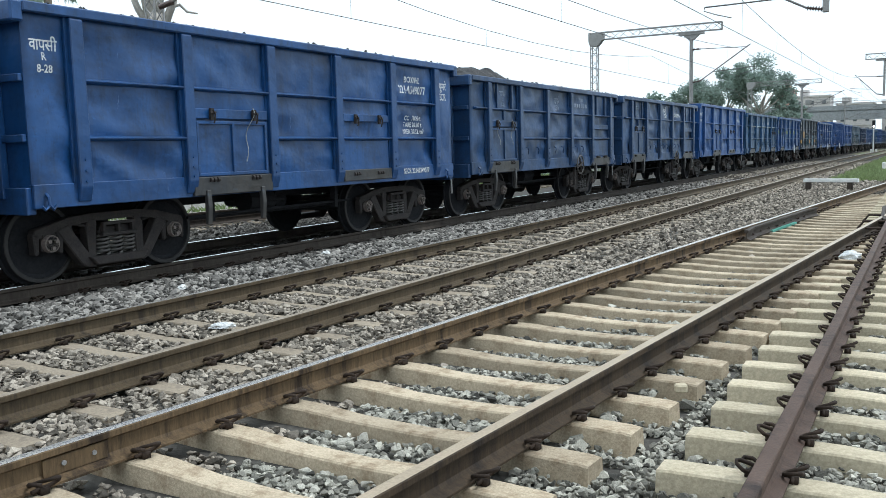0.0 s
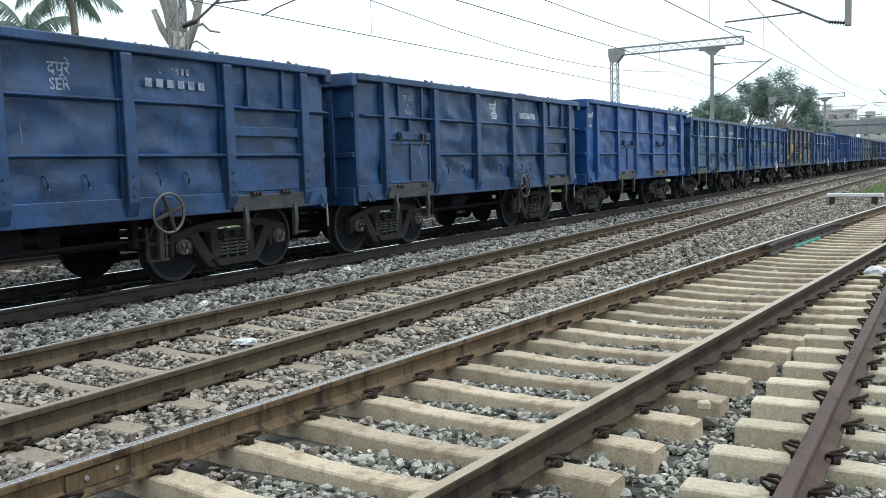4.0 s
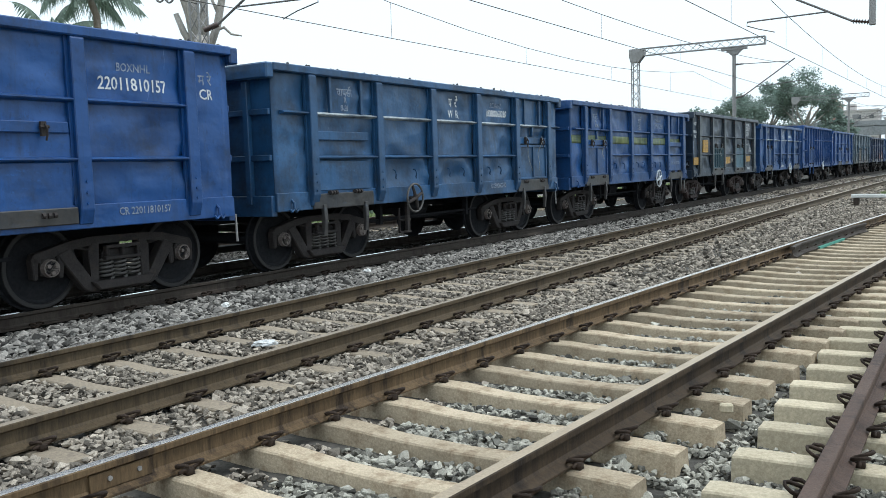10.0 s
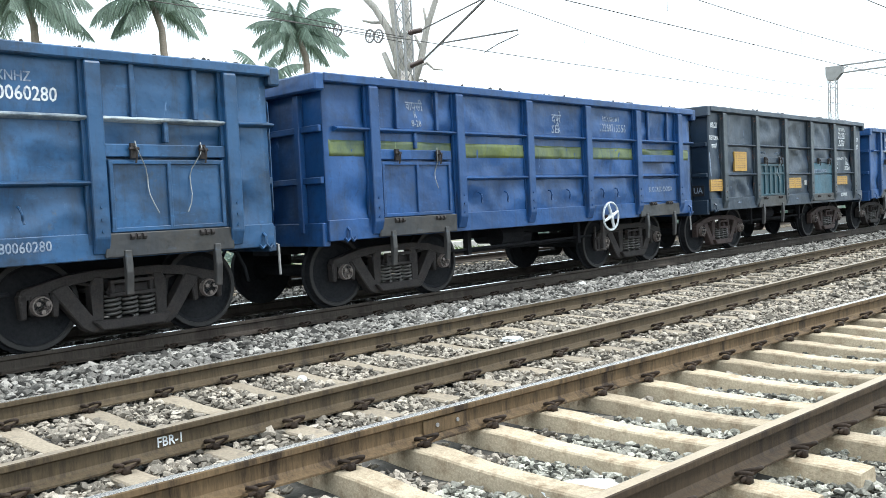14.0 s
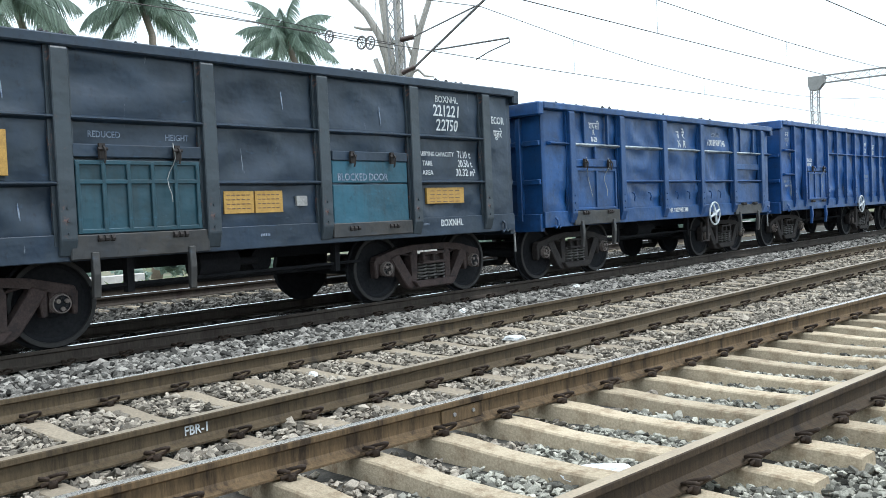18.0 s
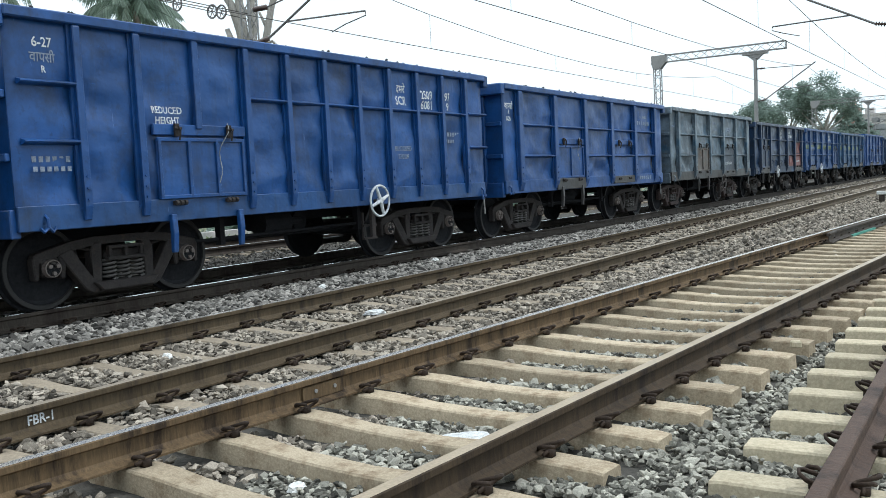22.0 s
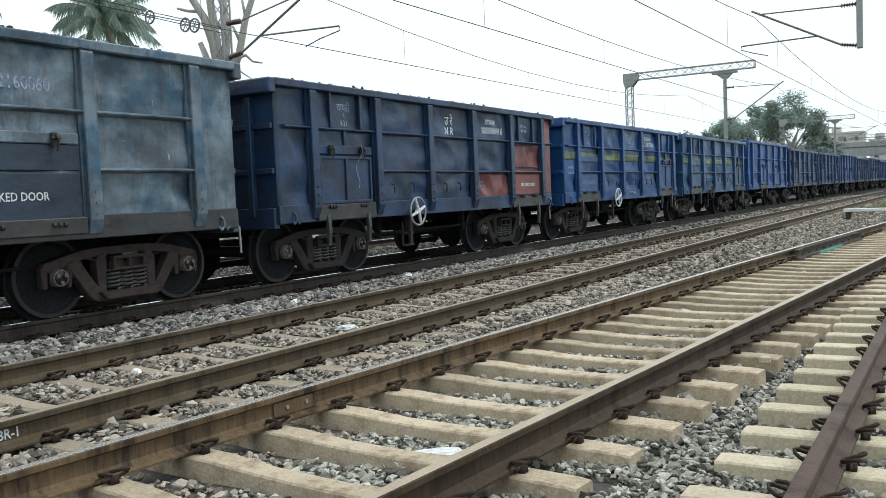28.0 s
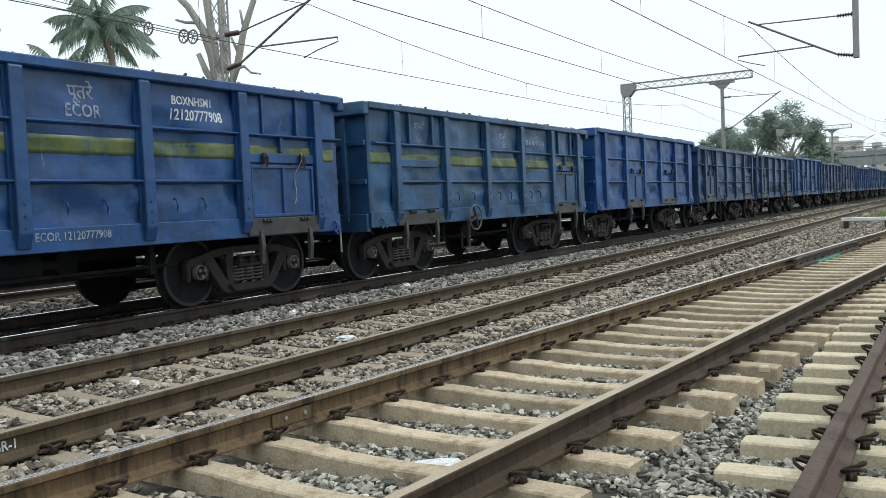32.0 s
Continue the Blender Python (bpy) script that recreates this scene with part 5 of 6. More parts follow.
BLUE_L = "blue-painted steel open coal wagon with dusty sills, on the train"
SPEC = {
    -2: dict(kind="B", paint=P_DARK, label="dark blue steel open coal wagon, grimy, on the train", wheel_y=1.3),
    -1: dict(kind="A", paint=P_DARK, label="dark blue steel open coal wagon, grimy, on the train"),
    0: dict(kind="A", paint=P_BLUE, label="blue steel open coal wagon with white class lettering", heap=False,
            text=[("वापसी", -4.28, 2.62, 0.17, M_WHITE), ("R", -4.28, 2.50, 0.12, M_WHITE), ("8-28", -4.28, 2.37, 0.12, M_WHITE), ("BOXNHL", 3.26, 2.68, 0.15, M_WHITE),
                  ("22141349077", 3.26, 2.50, 0.2, M_WHITE), ("दपूमरे", 4.34, 2.62, 0.19, M_WHITE), ("SECR", 4.34, 2.42, 0.18, M_WHITE), ("SECR 22141349077", 3.3, 1.05, 0.13, M_WHITE),
                  ("CC   70.80 t", 3.26, 2.0, 0.12, M_WHITE), ("TARE 20.80 t", 3.26, 1.88, 0.12, M_WHITE), ("AREA 30.32 m²", 3.26, 1.76, 0.12, M_WHITE)]),
    1: dict(kind="B", paint=P_DARK, label="dark blue open coal wagon heaped with black coal", heap=True, wheel_y=1.35, door=-1,
            text=ret() + [("दपूरे", 0.1, 2.62, 0.2, M_FADED), ("SER", 0.1, 2.42, 0.18, M_FADED)], bars=[(1.7, 2.5, 1.0, 0.1), (1.7, 2.66, 0.5, 0.08)]),
    2: dict(kind="B", paint=P_DARK, label="dark blue open coal wagon with faded zone lettering", wheel_y=1.30, door=-1,
            text=ret() + [("दपूरे", 0.1, 2.66, 0.2, M_WHITE), ("SER", 0.1, 2.44, 0.19, M_WHITE), ("BOXN", 1.7, 2.68, 0.12, M_FADED), ("10073865930", 1.76, 2.5, 0.185, M_WHITE)]),
    3: dict(kind="A", paint=P_BRIGHT, label="bright blue steel open coal wagon with dented sheets",
            text=[("वापसी", -4.28, 2.62, 0.17, M_WHITE), ("R", -4.28, 2.50, 0.12, M_WHITE), ("8-28", -4.28, 2.37, 0.12, M_WHITE), ("BOXNHL", 3.26, 2.66, 0.13, M_FADED),
                  ("22011810157", 3.26, 2.47, 0.2, M_WHITE), ("म रे", 4.34, 2.60, 0.18, M_FADED), ("CR", 4.34, 2.42, 0.18, M_WHITE), ("CR 22011810157", 3.3, 1.05, 0.12, M_FADED)]),
    4: dict(kind="B", paint=P_SLATE, label="slate blue open coal wagon with a chalky white rib", wheel_y=-1.45, door=1, white_rib=True,
            text=ret(M_FADED) + [("प  रे", 0.1, 2.66, 0.22, M_WHITE), ("W  R", 0.1, 2.42, 0.2, M_WHITE), ("BOXNHZ", 1.72, 2.68, 0.13, M_FADED), ("10080060280", 1.76, 2.5, 0.185, M_WHITE),
                                 ("10080060280", 1.7, 1.05, 0.14, M_FADED)]),
    5: dict(kind="B", paint=P_BLUE, label="blue open coal wagon with a faded yellow stripe", wheel_y=1.40, door=-1, stripe=True, wheel_white=True,
            text=ret() + [("दपूरे", 0.1, 2.62, 0.2, M_FADED), ("SER", 0.1, 2.42, 0.18, M_FADED), ("BOXNHSM1", 1.72, 2.68, 0.12, M_FADED), ("12260715556", 1.76, 2.5, 0.185, M_FADED), ("BLOCKED DOOR", 3.3, 1.38, 0.13, M_FADED)]),
    6: dict(kind="A", paint=P_BLACK, label="black steel open coal wagon with yellow plates and teal doors", sill=P_BLACK, bogie=M_STEEL_RED, door_paint=P_TEAL_DARK, plate_paint=P_TEAL, post_paint=P_POST, slats=True,
            text=[("01/28", -4.26, 2.66, 0.16, M_WHITE), ("RETURN", -4.27, 2.40, 0.125, M_WHITE), ("वापसी", -4.27, 2.23, 0.125, M_WHITE), ("BOXNHL", 3.24, 2.80, 0.135, M_WHITE), ("221221", 3.24, 2.635, 0.225, M_WHITE),
                  ("22750", 3.26, 2.435, 0.225, M_WHITE), ("ECOR", 4.38, 2.56, 0.15, M_WHITE), ("पूतरे", 4.38, 2.36, 0.16, M_WHITE), ("CARRYING CAPACITY", 2.98, 2.03, 0.088, M_WHITE), ("71.10 t", 3.60, 2.03, 0.145, M_WHITE),
                  ("TARE", 2.82, 1.90, 0.095, M_WHITE), ("20.50 t", 3.60, 1.90, 0.145, M_WHITE), ("AREA", 2.82, 1.77, 0.095, M_WHITE), ("30.32 m²", 3.60, 1.77, 0.145, M_WHITE), ("BOXNHL", 3.23, 1.06, 0.135, M_WHITE), ("BLOCKED DOOR", 1.55, 1.70, 0.13, M_FADED), ("REDUCED", -1.85, 2.12, 0.09, M_FADED), ("HEIGHT", -1.05, 2.11, 0.09, M_FADED)],
            plates=[(-3.1, 1.92, 0.60, 0.42, M_YELLOW, "yellow_plate"), (-4.25, 1.42, 0.56, 0.24, M_YELLOW, "yellow_plate"), (-0.34, 1.42, 0.395, 0.25, M_YELLOW, "yellow_plate"), (0.07, 1.42, 0.385, 0.25, M_YELLOW, "yellow_plate"),
                    (3.12, 1.45, 0.78, 0.22, M_YELLOW, "yellow_plate"), (0.55, 1.42, 0.16, 0.12, M_GALV, "tag_board"), (-4.47, 1.86, 0.05, 0.52, M_FADED, "scrape_mark"), (-4.06, 2.0, 0.018, 0.4, M_FADED, "scrape_mark"), (-3.74, 2.62, 0.03, 0.36, M_FADED, "scrape_mark"),
                    (-2.80, 2.52, 0.018, 0.22, M_FADED, "scrape_mark"), (-2.72, 1.36, 0.016, 0.2, M_FADED, "scrape_mark"), (-3.55, 1.38, 0.02, 0.12, M_FADED, "scrape_mark"), (0.35, 2.6, 0.02, 0.22, M_FADED, "scrape_mark"), (1.9, 2.5, 0.016, 0.26, M_FADED, "scrape_mark")],
            bars=[(0.0, 1.04, 0.14, 0.03), (-3.2, 1.04, 0.16, 0.03), (2.7, 1.06, 0.12, 0.03)]),
    7: dict(kind="B", paint=P_BLUE, label="blue open coal wagon with a chalky white rib", wheel_y=1.30, door=-1, white_rib=True, wheel_white=True,
            text=ret(M_WHITE) + [("उ  रे", 0.1, 2.62, 0.22, M_WHITE), ("N  R", 0.1, 2.40, 0.2, M_WHITE), ("BOXNHZ", 1.72, 2.68, 0.13, M_FADED), ("10039981348", 1.76, 2.48, 0.185, M_WHITE), ("NR 10039981348", -0.1, 1.06, 0.13, M_WHITE)]),
    8: dict(kind="C", paint=P_BRIGHT, label="blue open coal wagon with many narrow posts", wheel_y=1.1, wheel_white=True, sill=P_BLUE,
            text=[("6-27", -4.28, 2.80, 0.14, M_WHITE), ("वापसी", -4.28, 2.65, 0.14, M_FADED), ("R", -4.28, 2.53, 0.10, M_WHITE), ("REDUCED", -2.75, 2.18, 0.115, M_WHITE), ("HEIGHT", -2.75, 2.06, 0.115, M_WHITE), ("दमरे", 1.98, 2.72, 0.17, M_WHITE), ("SCR", 1.98, 2.53, 0.2, M_WHITE), ("2509", 2.74, 2.66, 0.2, M_WHITE), ("6081", 2.74, 2.49, 0.2, M_WHITE), ("97", 3.36, 2.66, 0.19, M_WHITE), ("9", 3.36, 2.49, 0.19, M_WHITE),
                  ("BLOCKED", 1.97, 1.76, 0.11, M_FADED), ("DOOR", 1.97, 1.63, 0.11, M_FADED)], bars=[(3.52, 2.02, 0.5, 0.07), (3.52, 1.9, 0.45, 0.06), (-4.25, 1.62, 0.46, 0.06), (-4.25, 1.52, 0.46, 0.05)]),
    9: dict(kind="A", paint=P_BRIGHT, label="bright blue steel open coal wagon, clean sheets",
            text=[("वापसी", -4.28, 2.62, 0.17, M_WHITE), ("R", -4.28, 2.50, 0.12, M_WHITE), ("8-28", -4.28, 2.37, 0.12, M_WHITE)], bars=[(3.26, 2.5, 1.0, 0.1), (3.26, 2.66, 0.5, 0.07), (3.3, 1.05, 0.9, 0.09)]),
    10: dict(kind="A", paint=P_GREY, label="pale grey-blue open coal wagon streaked with rust", sill=P_SILL, bogie=M_STEEL_RED, door_paint=P_DOOR_RUSTY, plate_paint=P_BLACK, wheel_y=0.60, wheel_z=0.76,
             text=[("BLOCKED DOOR", 1.55, 1.36, 0.125, M_WHITE), ("22160860", 1.75, 2.52, 0.2, M_FADED), ("P", -0.45, 1.36, 0.13, M_WHITE)], bars=[(-4.28, 2.5, 0.4, 0.06), (0.1, 2.5, 0.5, 0.07), (0.1, 2.7, 0.4, 0.07)]),
    11: dict(kind="B", paint=P_NAVY, label="grimy navy open coal wagon with red oxide repair panels", wheel_y=-1.31, door=-1, blank_paint=P_RED, wheel_white=True,
             text=ret(M_FADED, date="4-27") + [("उ रे", 0.1, 2.62, 0.22, M_WHITE), ("N R", 0.1, 2.40, 0.2, M_WHITE), ("BOXNM1", 1.72, 2.68, 0.14, M_WHITE), ("10039861916", 1.76, 2.48, 0.185, M_WHITE), ("BLOCKED DOOR", 3.3, 1.36, 0.1, M_WHITE)],
             bars=[(1.32, 1.50, 0.5, 0.03), (1.22, 1.43, 0.3, 0.03), (1.28, 1.36, 0.42, 0.03), (1.42, 1.29, 0.7, 0.03), (3.2, 2.62, 0.4, 0.06), (3.2, 2.52, 0.4, 0.06)],
             plates=[(3.265, 1.955, 1.38, 0.50, P_RED, "repair_panel"), (3.265, 1.34, 1.38, 0.50, P_RED, "repair_panel"), (1.70, 1.34, 1.44, 0.50, P_RED, "repair_panel"), (4.36, 1.95, 0.46, 1.80, P_RED, "repair_panel")]),
    12: dict(kind="B", paint=P_BLUE, label="blue open coal wagon with a yellow stripe", wheel_y=-1.35, door=1, stripe=True, wheel_white=True,
             text=ret() + [("पूतरे", 0.1, 2.66, 0.22, M_FADED), ("ECOR", 0.1, 2.42, 0.2, M_FADED), ("BOXNHSM1", 1.7, 2.68, 0.15, M_WHITE), ("12120777908", 1.76, 2.48, 0.185, M_WHITE), ("ECOR 12120777908", -0.1, 1.05, 0.13, M_FADED), ("BLOCKED DOOR", -3.15, 1.37, 0.13, M_FADED)], bars=[(-4.28, 1.75, 0.36, 0.06), (-4.28, 1.62, 0.36, 0.06)]),
    13: dict(kind="B", paint=P_SLATE, label="slate blue open coal wagon with a faded yellow stripe", wheel_y=-1.42, door=1, stripe=True,
             text=ret() + [("दपूरे", 0.1, 2.62, 0.2, M_FADED), ("SER", 0.1, 2.42, 0.18, M_FADED)], bars=[(1.7, 2.5, 1.0, 0.1), (1.7, 2.66, 0.5, 0.07)]),
    14: dict(kind="A", paint=P_BRIGHT, label="bright blue steel open coal wagon, dented sheets", bars=[(3.26, 2.5, 1.0, 0.1)]),
    15: dict(kind="B", paint=P_DARK, label="dark blue open coal wagon, grimy", wheel_y=-1.4, door=-1, bars=[(1.7, 2.5, 1.0, 0.1)]),
}
CYCLE = [("A", P_BLUE), ("B", P_SLATE), ("B", P_DARK), ("A", P_BLUE), ("B", P_DARK), ("A", P_DARK), ("B", P_BLUE)]
WAGONS = []
for i in range(-2, 35):
    spec = SPEC.get(i)
    if not spec:
        k, pt = CYCLE[i % len(CYCLE)]
        spec = dict(kind=k, paint=pt, label="blue steel open coal wagon, grimy, on the train" if pt is P_BLUE else "dark blue open coal wagon, grimy, on the train", wheel_y=1.3 if k == "B" else 0.0)
        if k == "A":
            spec.pop("wheel_y")
    spec["seed"] = i + 7
    spec["ties"] = i in SPEC
    spec["dents"] = (i + 7) % 5 * 4.7
    WAGONS.append((i, *make_wagon(i, spec)))


# ---- overhead line: lattice columns, booms, masts, cantilevers and wires ----
def lattice(bm, a, b, w, d, step, bar=0.028, side=Vector((0, 1, 0))):
    """A lattice girder between two points: four corner bars with zigzag lacing on its faces."""
    a, b = Vector(a), Vector(b)
    along = (b - a).normalized()
    u = side.normalized()
    v = along.cross(u).normalized()
    n = max(2, int((b - a).length / step))
    corner = [u * (i * w / 2) + v * (j * d / 2) for i, j in ((-1, -1), (1, -1), (1, 1), (-1, 1))]
    for c in corner:
        tube(bm, a + c, b + c, bar, n=4)
    for f in range(4):
        c0, c1 = corner[f], corner[(f + 1) % 4]
        for k in range(n):
            p, q = a.lerp(b, k / n), a.lerp(b, (k + 1) / n)
            tube(bm, p + (c0 if k % 2 else c1), q + (c1 if k % 2 else c0), bar * 0.55, n=4, caps=False)
    for p in (a, b):
        for f in range(4):
            tube(bm, p + corner[f], p + corner[(f + 1) % 4], bar, n=4)


def insulator(bm, a, b):
    a, b = Vector(a), Vector(b)
    pts, rad = [], []
    for k in range(29):
        pts.append(a.lerp(b, k / 28))
        rad.append(0.03 if k % 4 in (0, 1) else 0.085 if k % 4 == 2 else 0.05)
    pipe(bm, pts, rad, 10)


def cantilever(parent, base, tip_x, z_contact, z_wire, low, high, reach=0.6):
    """Bracket arm from a mast at base (x, y) out to a wire over tip_x: stay tube, inclined bracket tube, registration arm and steady arm."""
    bx, y = base
    s = 1 if tip_x > bx else -1
    ins = 0.55
    bm = bmesh.new()
    knee = (bx + s * ins, y, low + 0.18 * ins)
    top = (tip_x + s * 0.25, y, z_wire + 0.22)
    tube(bm, knee, top, 0.035, n=6)
    tube(bm, (bx + s * ins, y, high), (tip_x, y, z_wire + 0.08), 0.022, n=6)
    mid = Vector(knee).lerp(Vector(top), 0.25)
    reg = (tip_x + s * reach, y, z_contact + 0.42)
    tube(bm, mid, reg, 0.024, n=6)
    pipe(bm, [reg, (reg[0] + s * 0.02, y, reg[2] - 0.12), (tip_x + s * 0.25, y, z_contact + 0.16), (tip_x - s * 0.25, y, z_contact + 0.01)], 0.017, 5)
    part("bracket_arm", bm, M_MAST, parent)
    for a, b in (((bx, y, low), knee), ((bx, y, high), (bx + s * ins, y, high))):
        bm = bmesh.new()
        insulator(bm, a, b)
        part("insulator", bm, M_INSUL, parent, "brown ribbed porcelain insulator")


def bolted_foot(bm, x, y, z):
    box(bm, x - 0.35, x + 0.35, y - 0.35, y + 0.35, z - 0.5, z + 0.22)


def portal(x_left, x_right, y, z, mast_x, track_x):
    """A half portal on the far side of the line: lattice column, boom, and a mast with its cantilever."""
    p = tagged(new("overhead_portal"), "grey lattice steel portal holding overhead line wires", "portal", "overhead line supports")
    bm = bmesh.new()
    lattice(bm, (x_left, y, -0.4), (x_left, y, z - 0.75), 0.42, 0.36, 0.42, 0.035, Vector((1, 0, 0)))
    part("column", bm, M_GALV, p)
    bm = bmesh.new()
    prism(bm, [(x_left - 0.36, z + 0.02), (x_left + 0.62, z + 0.02), (x_left + 0.62, z - 0.42), (x_left + 0.25, z - 0.85), (x_left - 0.25, z - 0.85), (x_left - 0.36, z - 0.5)], "y", y - 0.2, y + 0.2)
    bevelled(bm, 0.02)
    part("knee_plate", bm, M_GALV, p)
    bm = bmesh.new()
    lattice(bm, (x_left + 0.5, y, z - 0.22), (x_right, y, z - 0.22), 0.36, 0.44, 0.55, 0.035, Vector((0, 1, 0)))
    part("boom", bm, M_GALV, p)
    bm = bmesh.new()
    bolted_foot(bm, x_left, y, -0.5)
    part("foot", bm, M_BRIDGE, p, "concrete foundation block")
    bm = bmesh.new()
    tube(bm, (mast_x, y, -0.4), (mast_x, y, z - 0.72), 0.13, 0.11, 10)
    part("mast", bm, M_GALV, p)
    bm = bmesh.new()
    box(bm, mast_x - 0.75, mast_x + 0.75, y - 0.16, y + 0.16, z - 0.62, z - 0.48)
    prism(bm, [(mast_x - 0.5, z - 0.62), (mast_x + 0.5, z - 0.62), (mast_x + 0.14, z - 0.95), (mast_x - 0.14, z - 0.95)], "y", y - 0.1, y + 0.1)
    part("mast_head", bm, M_GALV, p)
    cantilever(p, (mast_x, y), track_x, 5.5, 7.0, 5.15, 7.15)
    return p


def drop_portal(y, x_end, x_col, z, drop_x, drop_z, track_x):
    """A portal whose column stands off to the side track; an arm hangs from its boom and carries the cantilever."""
    p = tagged(new("overhead_portal"), "grey steel portal boom with a hanging arm and cantilever", "portal", "overhead line supports")
    bm = bmesh.new()
    lattice(bm, (x_end, y, z - 0.22), (x_col, y, z - 0.22), 0.36, 0.44, 0.55, 0.035, Vector((0, 1, 0)))
    part("boom", bm, M_GALV, p)
    bm = bmesh.new()
    lattice(bm, (x_col, y, -0.5), (x_col, y, z - 0.4), 0.42, 0.36, 0.42, 0.035, Vector((1, 0, 0)))
    part("column", bm, M_GALV, p)
    bm = bmesh.new()
    box(bm, drop_x - 0.09, drop_x + 0.09, y - 0.09, y + 0.09, drop_z, z - 0.5)
    bevelled(bm, 0.015)
    box(bm, drop_x - 0.7, drop_x + 0.7, y - 0.15, y + 0.15, z - 0.62, z - 0.46)
    part("drop_arm", bm, M_GALV, p)
    cantilever(p, (drop_x, y), track_x, 5.42, 6.75, drop_z + 0.08, 6.75)
    return p


LINE_Z = 5.48
portal(-19.0, -11.06, 55.9, 8.65, -12.85, line_x(X_TRAIN, 56) - 0.1)
portal(-19.2, -11.2, 112.5, 8.65, -13.3, line_x(X_TRAIN, 112))
portal(-19.0, -11.0, 168, 8.65, -13.0, line_x(X_TRAIN, 168))
drop_portal(31.0, -4.4, 5.6, 8.9, -2.90, 5.34, -5.95)
drop_portal(84.5, -4.95, 5.6, 8.65, -3.5, 5.1, -5.5)
drop_portal(140, -4.8, 5.8, 8.65, -3.3, 5.1, -4.9)

# lattice mast beside the pruned tree, with its cantilever over the far track
mast = tagged(new("overhead_mast"), "grey lattice steel mast with cantilever beside a pruned tree", "mast", "overhead line supports")
bm = bmesh.new()
lattice(bm, (-18.95, 19.15, -0.5), (-18.95, 19.15, 9.6), 0.36, 0.32, 0.4, 0.03, Vector((1, 0, 0)))
part("column", bm, M_GALV, mast)
bm = bmesh.new()
bolted_foot(bm, -18.95, 19.15, -0.6)
part("foot", bm, M_BRIDGE, mast, "concrete foundation block")
cantilever(mast, (-18.75, 19.15), -15.55, 5.5, 6.95, 5.55, 6.55, 0.95)
# tensioning gear: grooved wheels on the pull-off wire
for px, pz in ((-22.05, 7.2), (-20.5, 6.75), (-20.1, 6.68)):
    bm = bmesh.new()
    ring = [(0.2 * math.cos(a), 0, 0.2 * math.sin(a)) for a in np.linspace(0, 2 * math.pi, 21)]
    pipe(bm, ring, 0.028, 6)
    for k in range(3):
        c, d = 0.2 * math.cos(k * 1.047), 0.2 * math.sin(k * 1.047)
        tube(bm, (-c, 0, -d), (c, 0, d), 0.014, n=5)
    ob = part("pulley", bm, M_MAST, mast)
    ob.location = (px, 19.15, pz)
for z0, z1 in ((6.52, 10.2), (6.36, 9.85)):
    bm = bmesh.new()
    pipe(bm, [(-19.0, 19.15, z0 - 0.05), (-22.05, 19.15, z0 + 0.85), (-34.0, 19.2, z1 + 0.9)], 0.014, 5)
    part("stay_wire", bm, M_WIRE, mast)


def catenary(label, pts, sag, contact_z, hang=True, spacing=7.5):
    """Messenger wire, contact wire and droppers along supports (x, y, messenger z)."""
    line = tagged(new("overhead_wire"), label, "overhead wire", "overhead line wires")
    mess, cont, drops = bmesh.new(), bmesh.new(), []
    mp, cp = [], []
    for (x0, y0, z0), (x1, y1, z1) in zip(pts, pts[1:]):
        n = max(4, int(abs(y1 - y0) / spacing) * 2)
        for k in range(n):
            f = k / n
            mp.append((x0 + (x1 - x0) * f, y0 + (y1 - y0) * f, z0 + (z1 - z0) * f - 4 * sag * f * (1 - f)))
            cp.append((mp[-1][0], mp[-1][1], contact_z))
            if k % 2 == 1:
                drops.append((mp[-1], cp[-1]))
    mp.append(pts[-1])
    cp.append((pts[-1][0], pts[-1][1], contact_z))
    pipe(mess, mp, 0.011, 5)
    pipe(cont, cp, 0.011, 5)
    part("messenger_wire", mess, M_WIRE, line)
    part("contact_wire", cont, M_WIRE, line)
    for a, b in drops:
        bm = bmesh.new()
        tube(bm, a, b, 0.005, n=4)
        part("dropper", bm, M_WIRE, line)


catenary("thin dark overhead wires above the far track", [(-15.6, -30, 7.0), (-15.55, 19.15, 6.95), (-15.3, 55.9, 6.95), (-15.2, 112.5, 6.95), (-14.6, 168, 6.95)], 0.9, LINE_Z)
catenary("thin dark overhead wires above the goods train", [(-10.4, -1, 7.0), (-9.9, 55.9, 7.0), (-9.0, 112.5, 7.0), (-8.2, 168, 7.0)], 0.95, 5.32)
catenary("thin dark overhead wires above the main track", [(-6.6, -23, 6.8), (-6.1, 31, 6.75), (-5.5, 84.5, 6.75), (-4.9, 140, 6.75), (-4.2, 196, 6.75)], 0.85, 5.3)


# ---- trees ----
def limb(bm, a, b, r0, r1, bend, rng, n=5):
    a, b = Vector(a), Vector(b)
    off = Vector((rng.uniform(-1, 1), rng.uniform(-1, 1), rng.uniform(-0.3, 0.6))) * bend
    pts = [a.lerp(b, k / n) + off * math.sin(math.pi * k / n) for k in range(n + 1)]
    pipe(bm, pts, [r0 + (r1 - r0) * k / n for k in range(n + 1)], 7)
    return pts


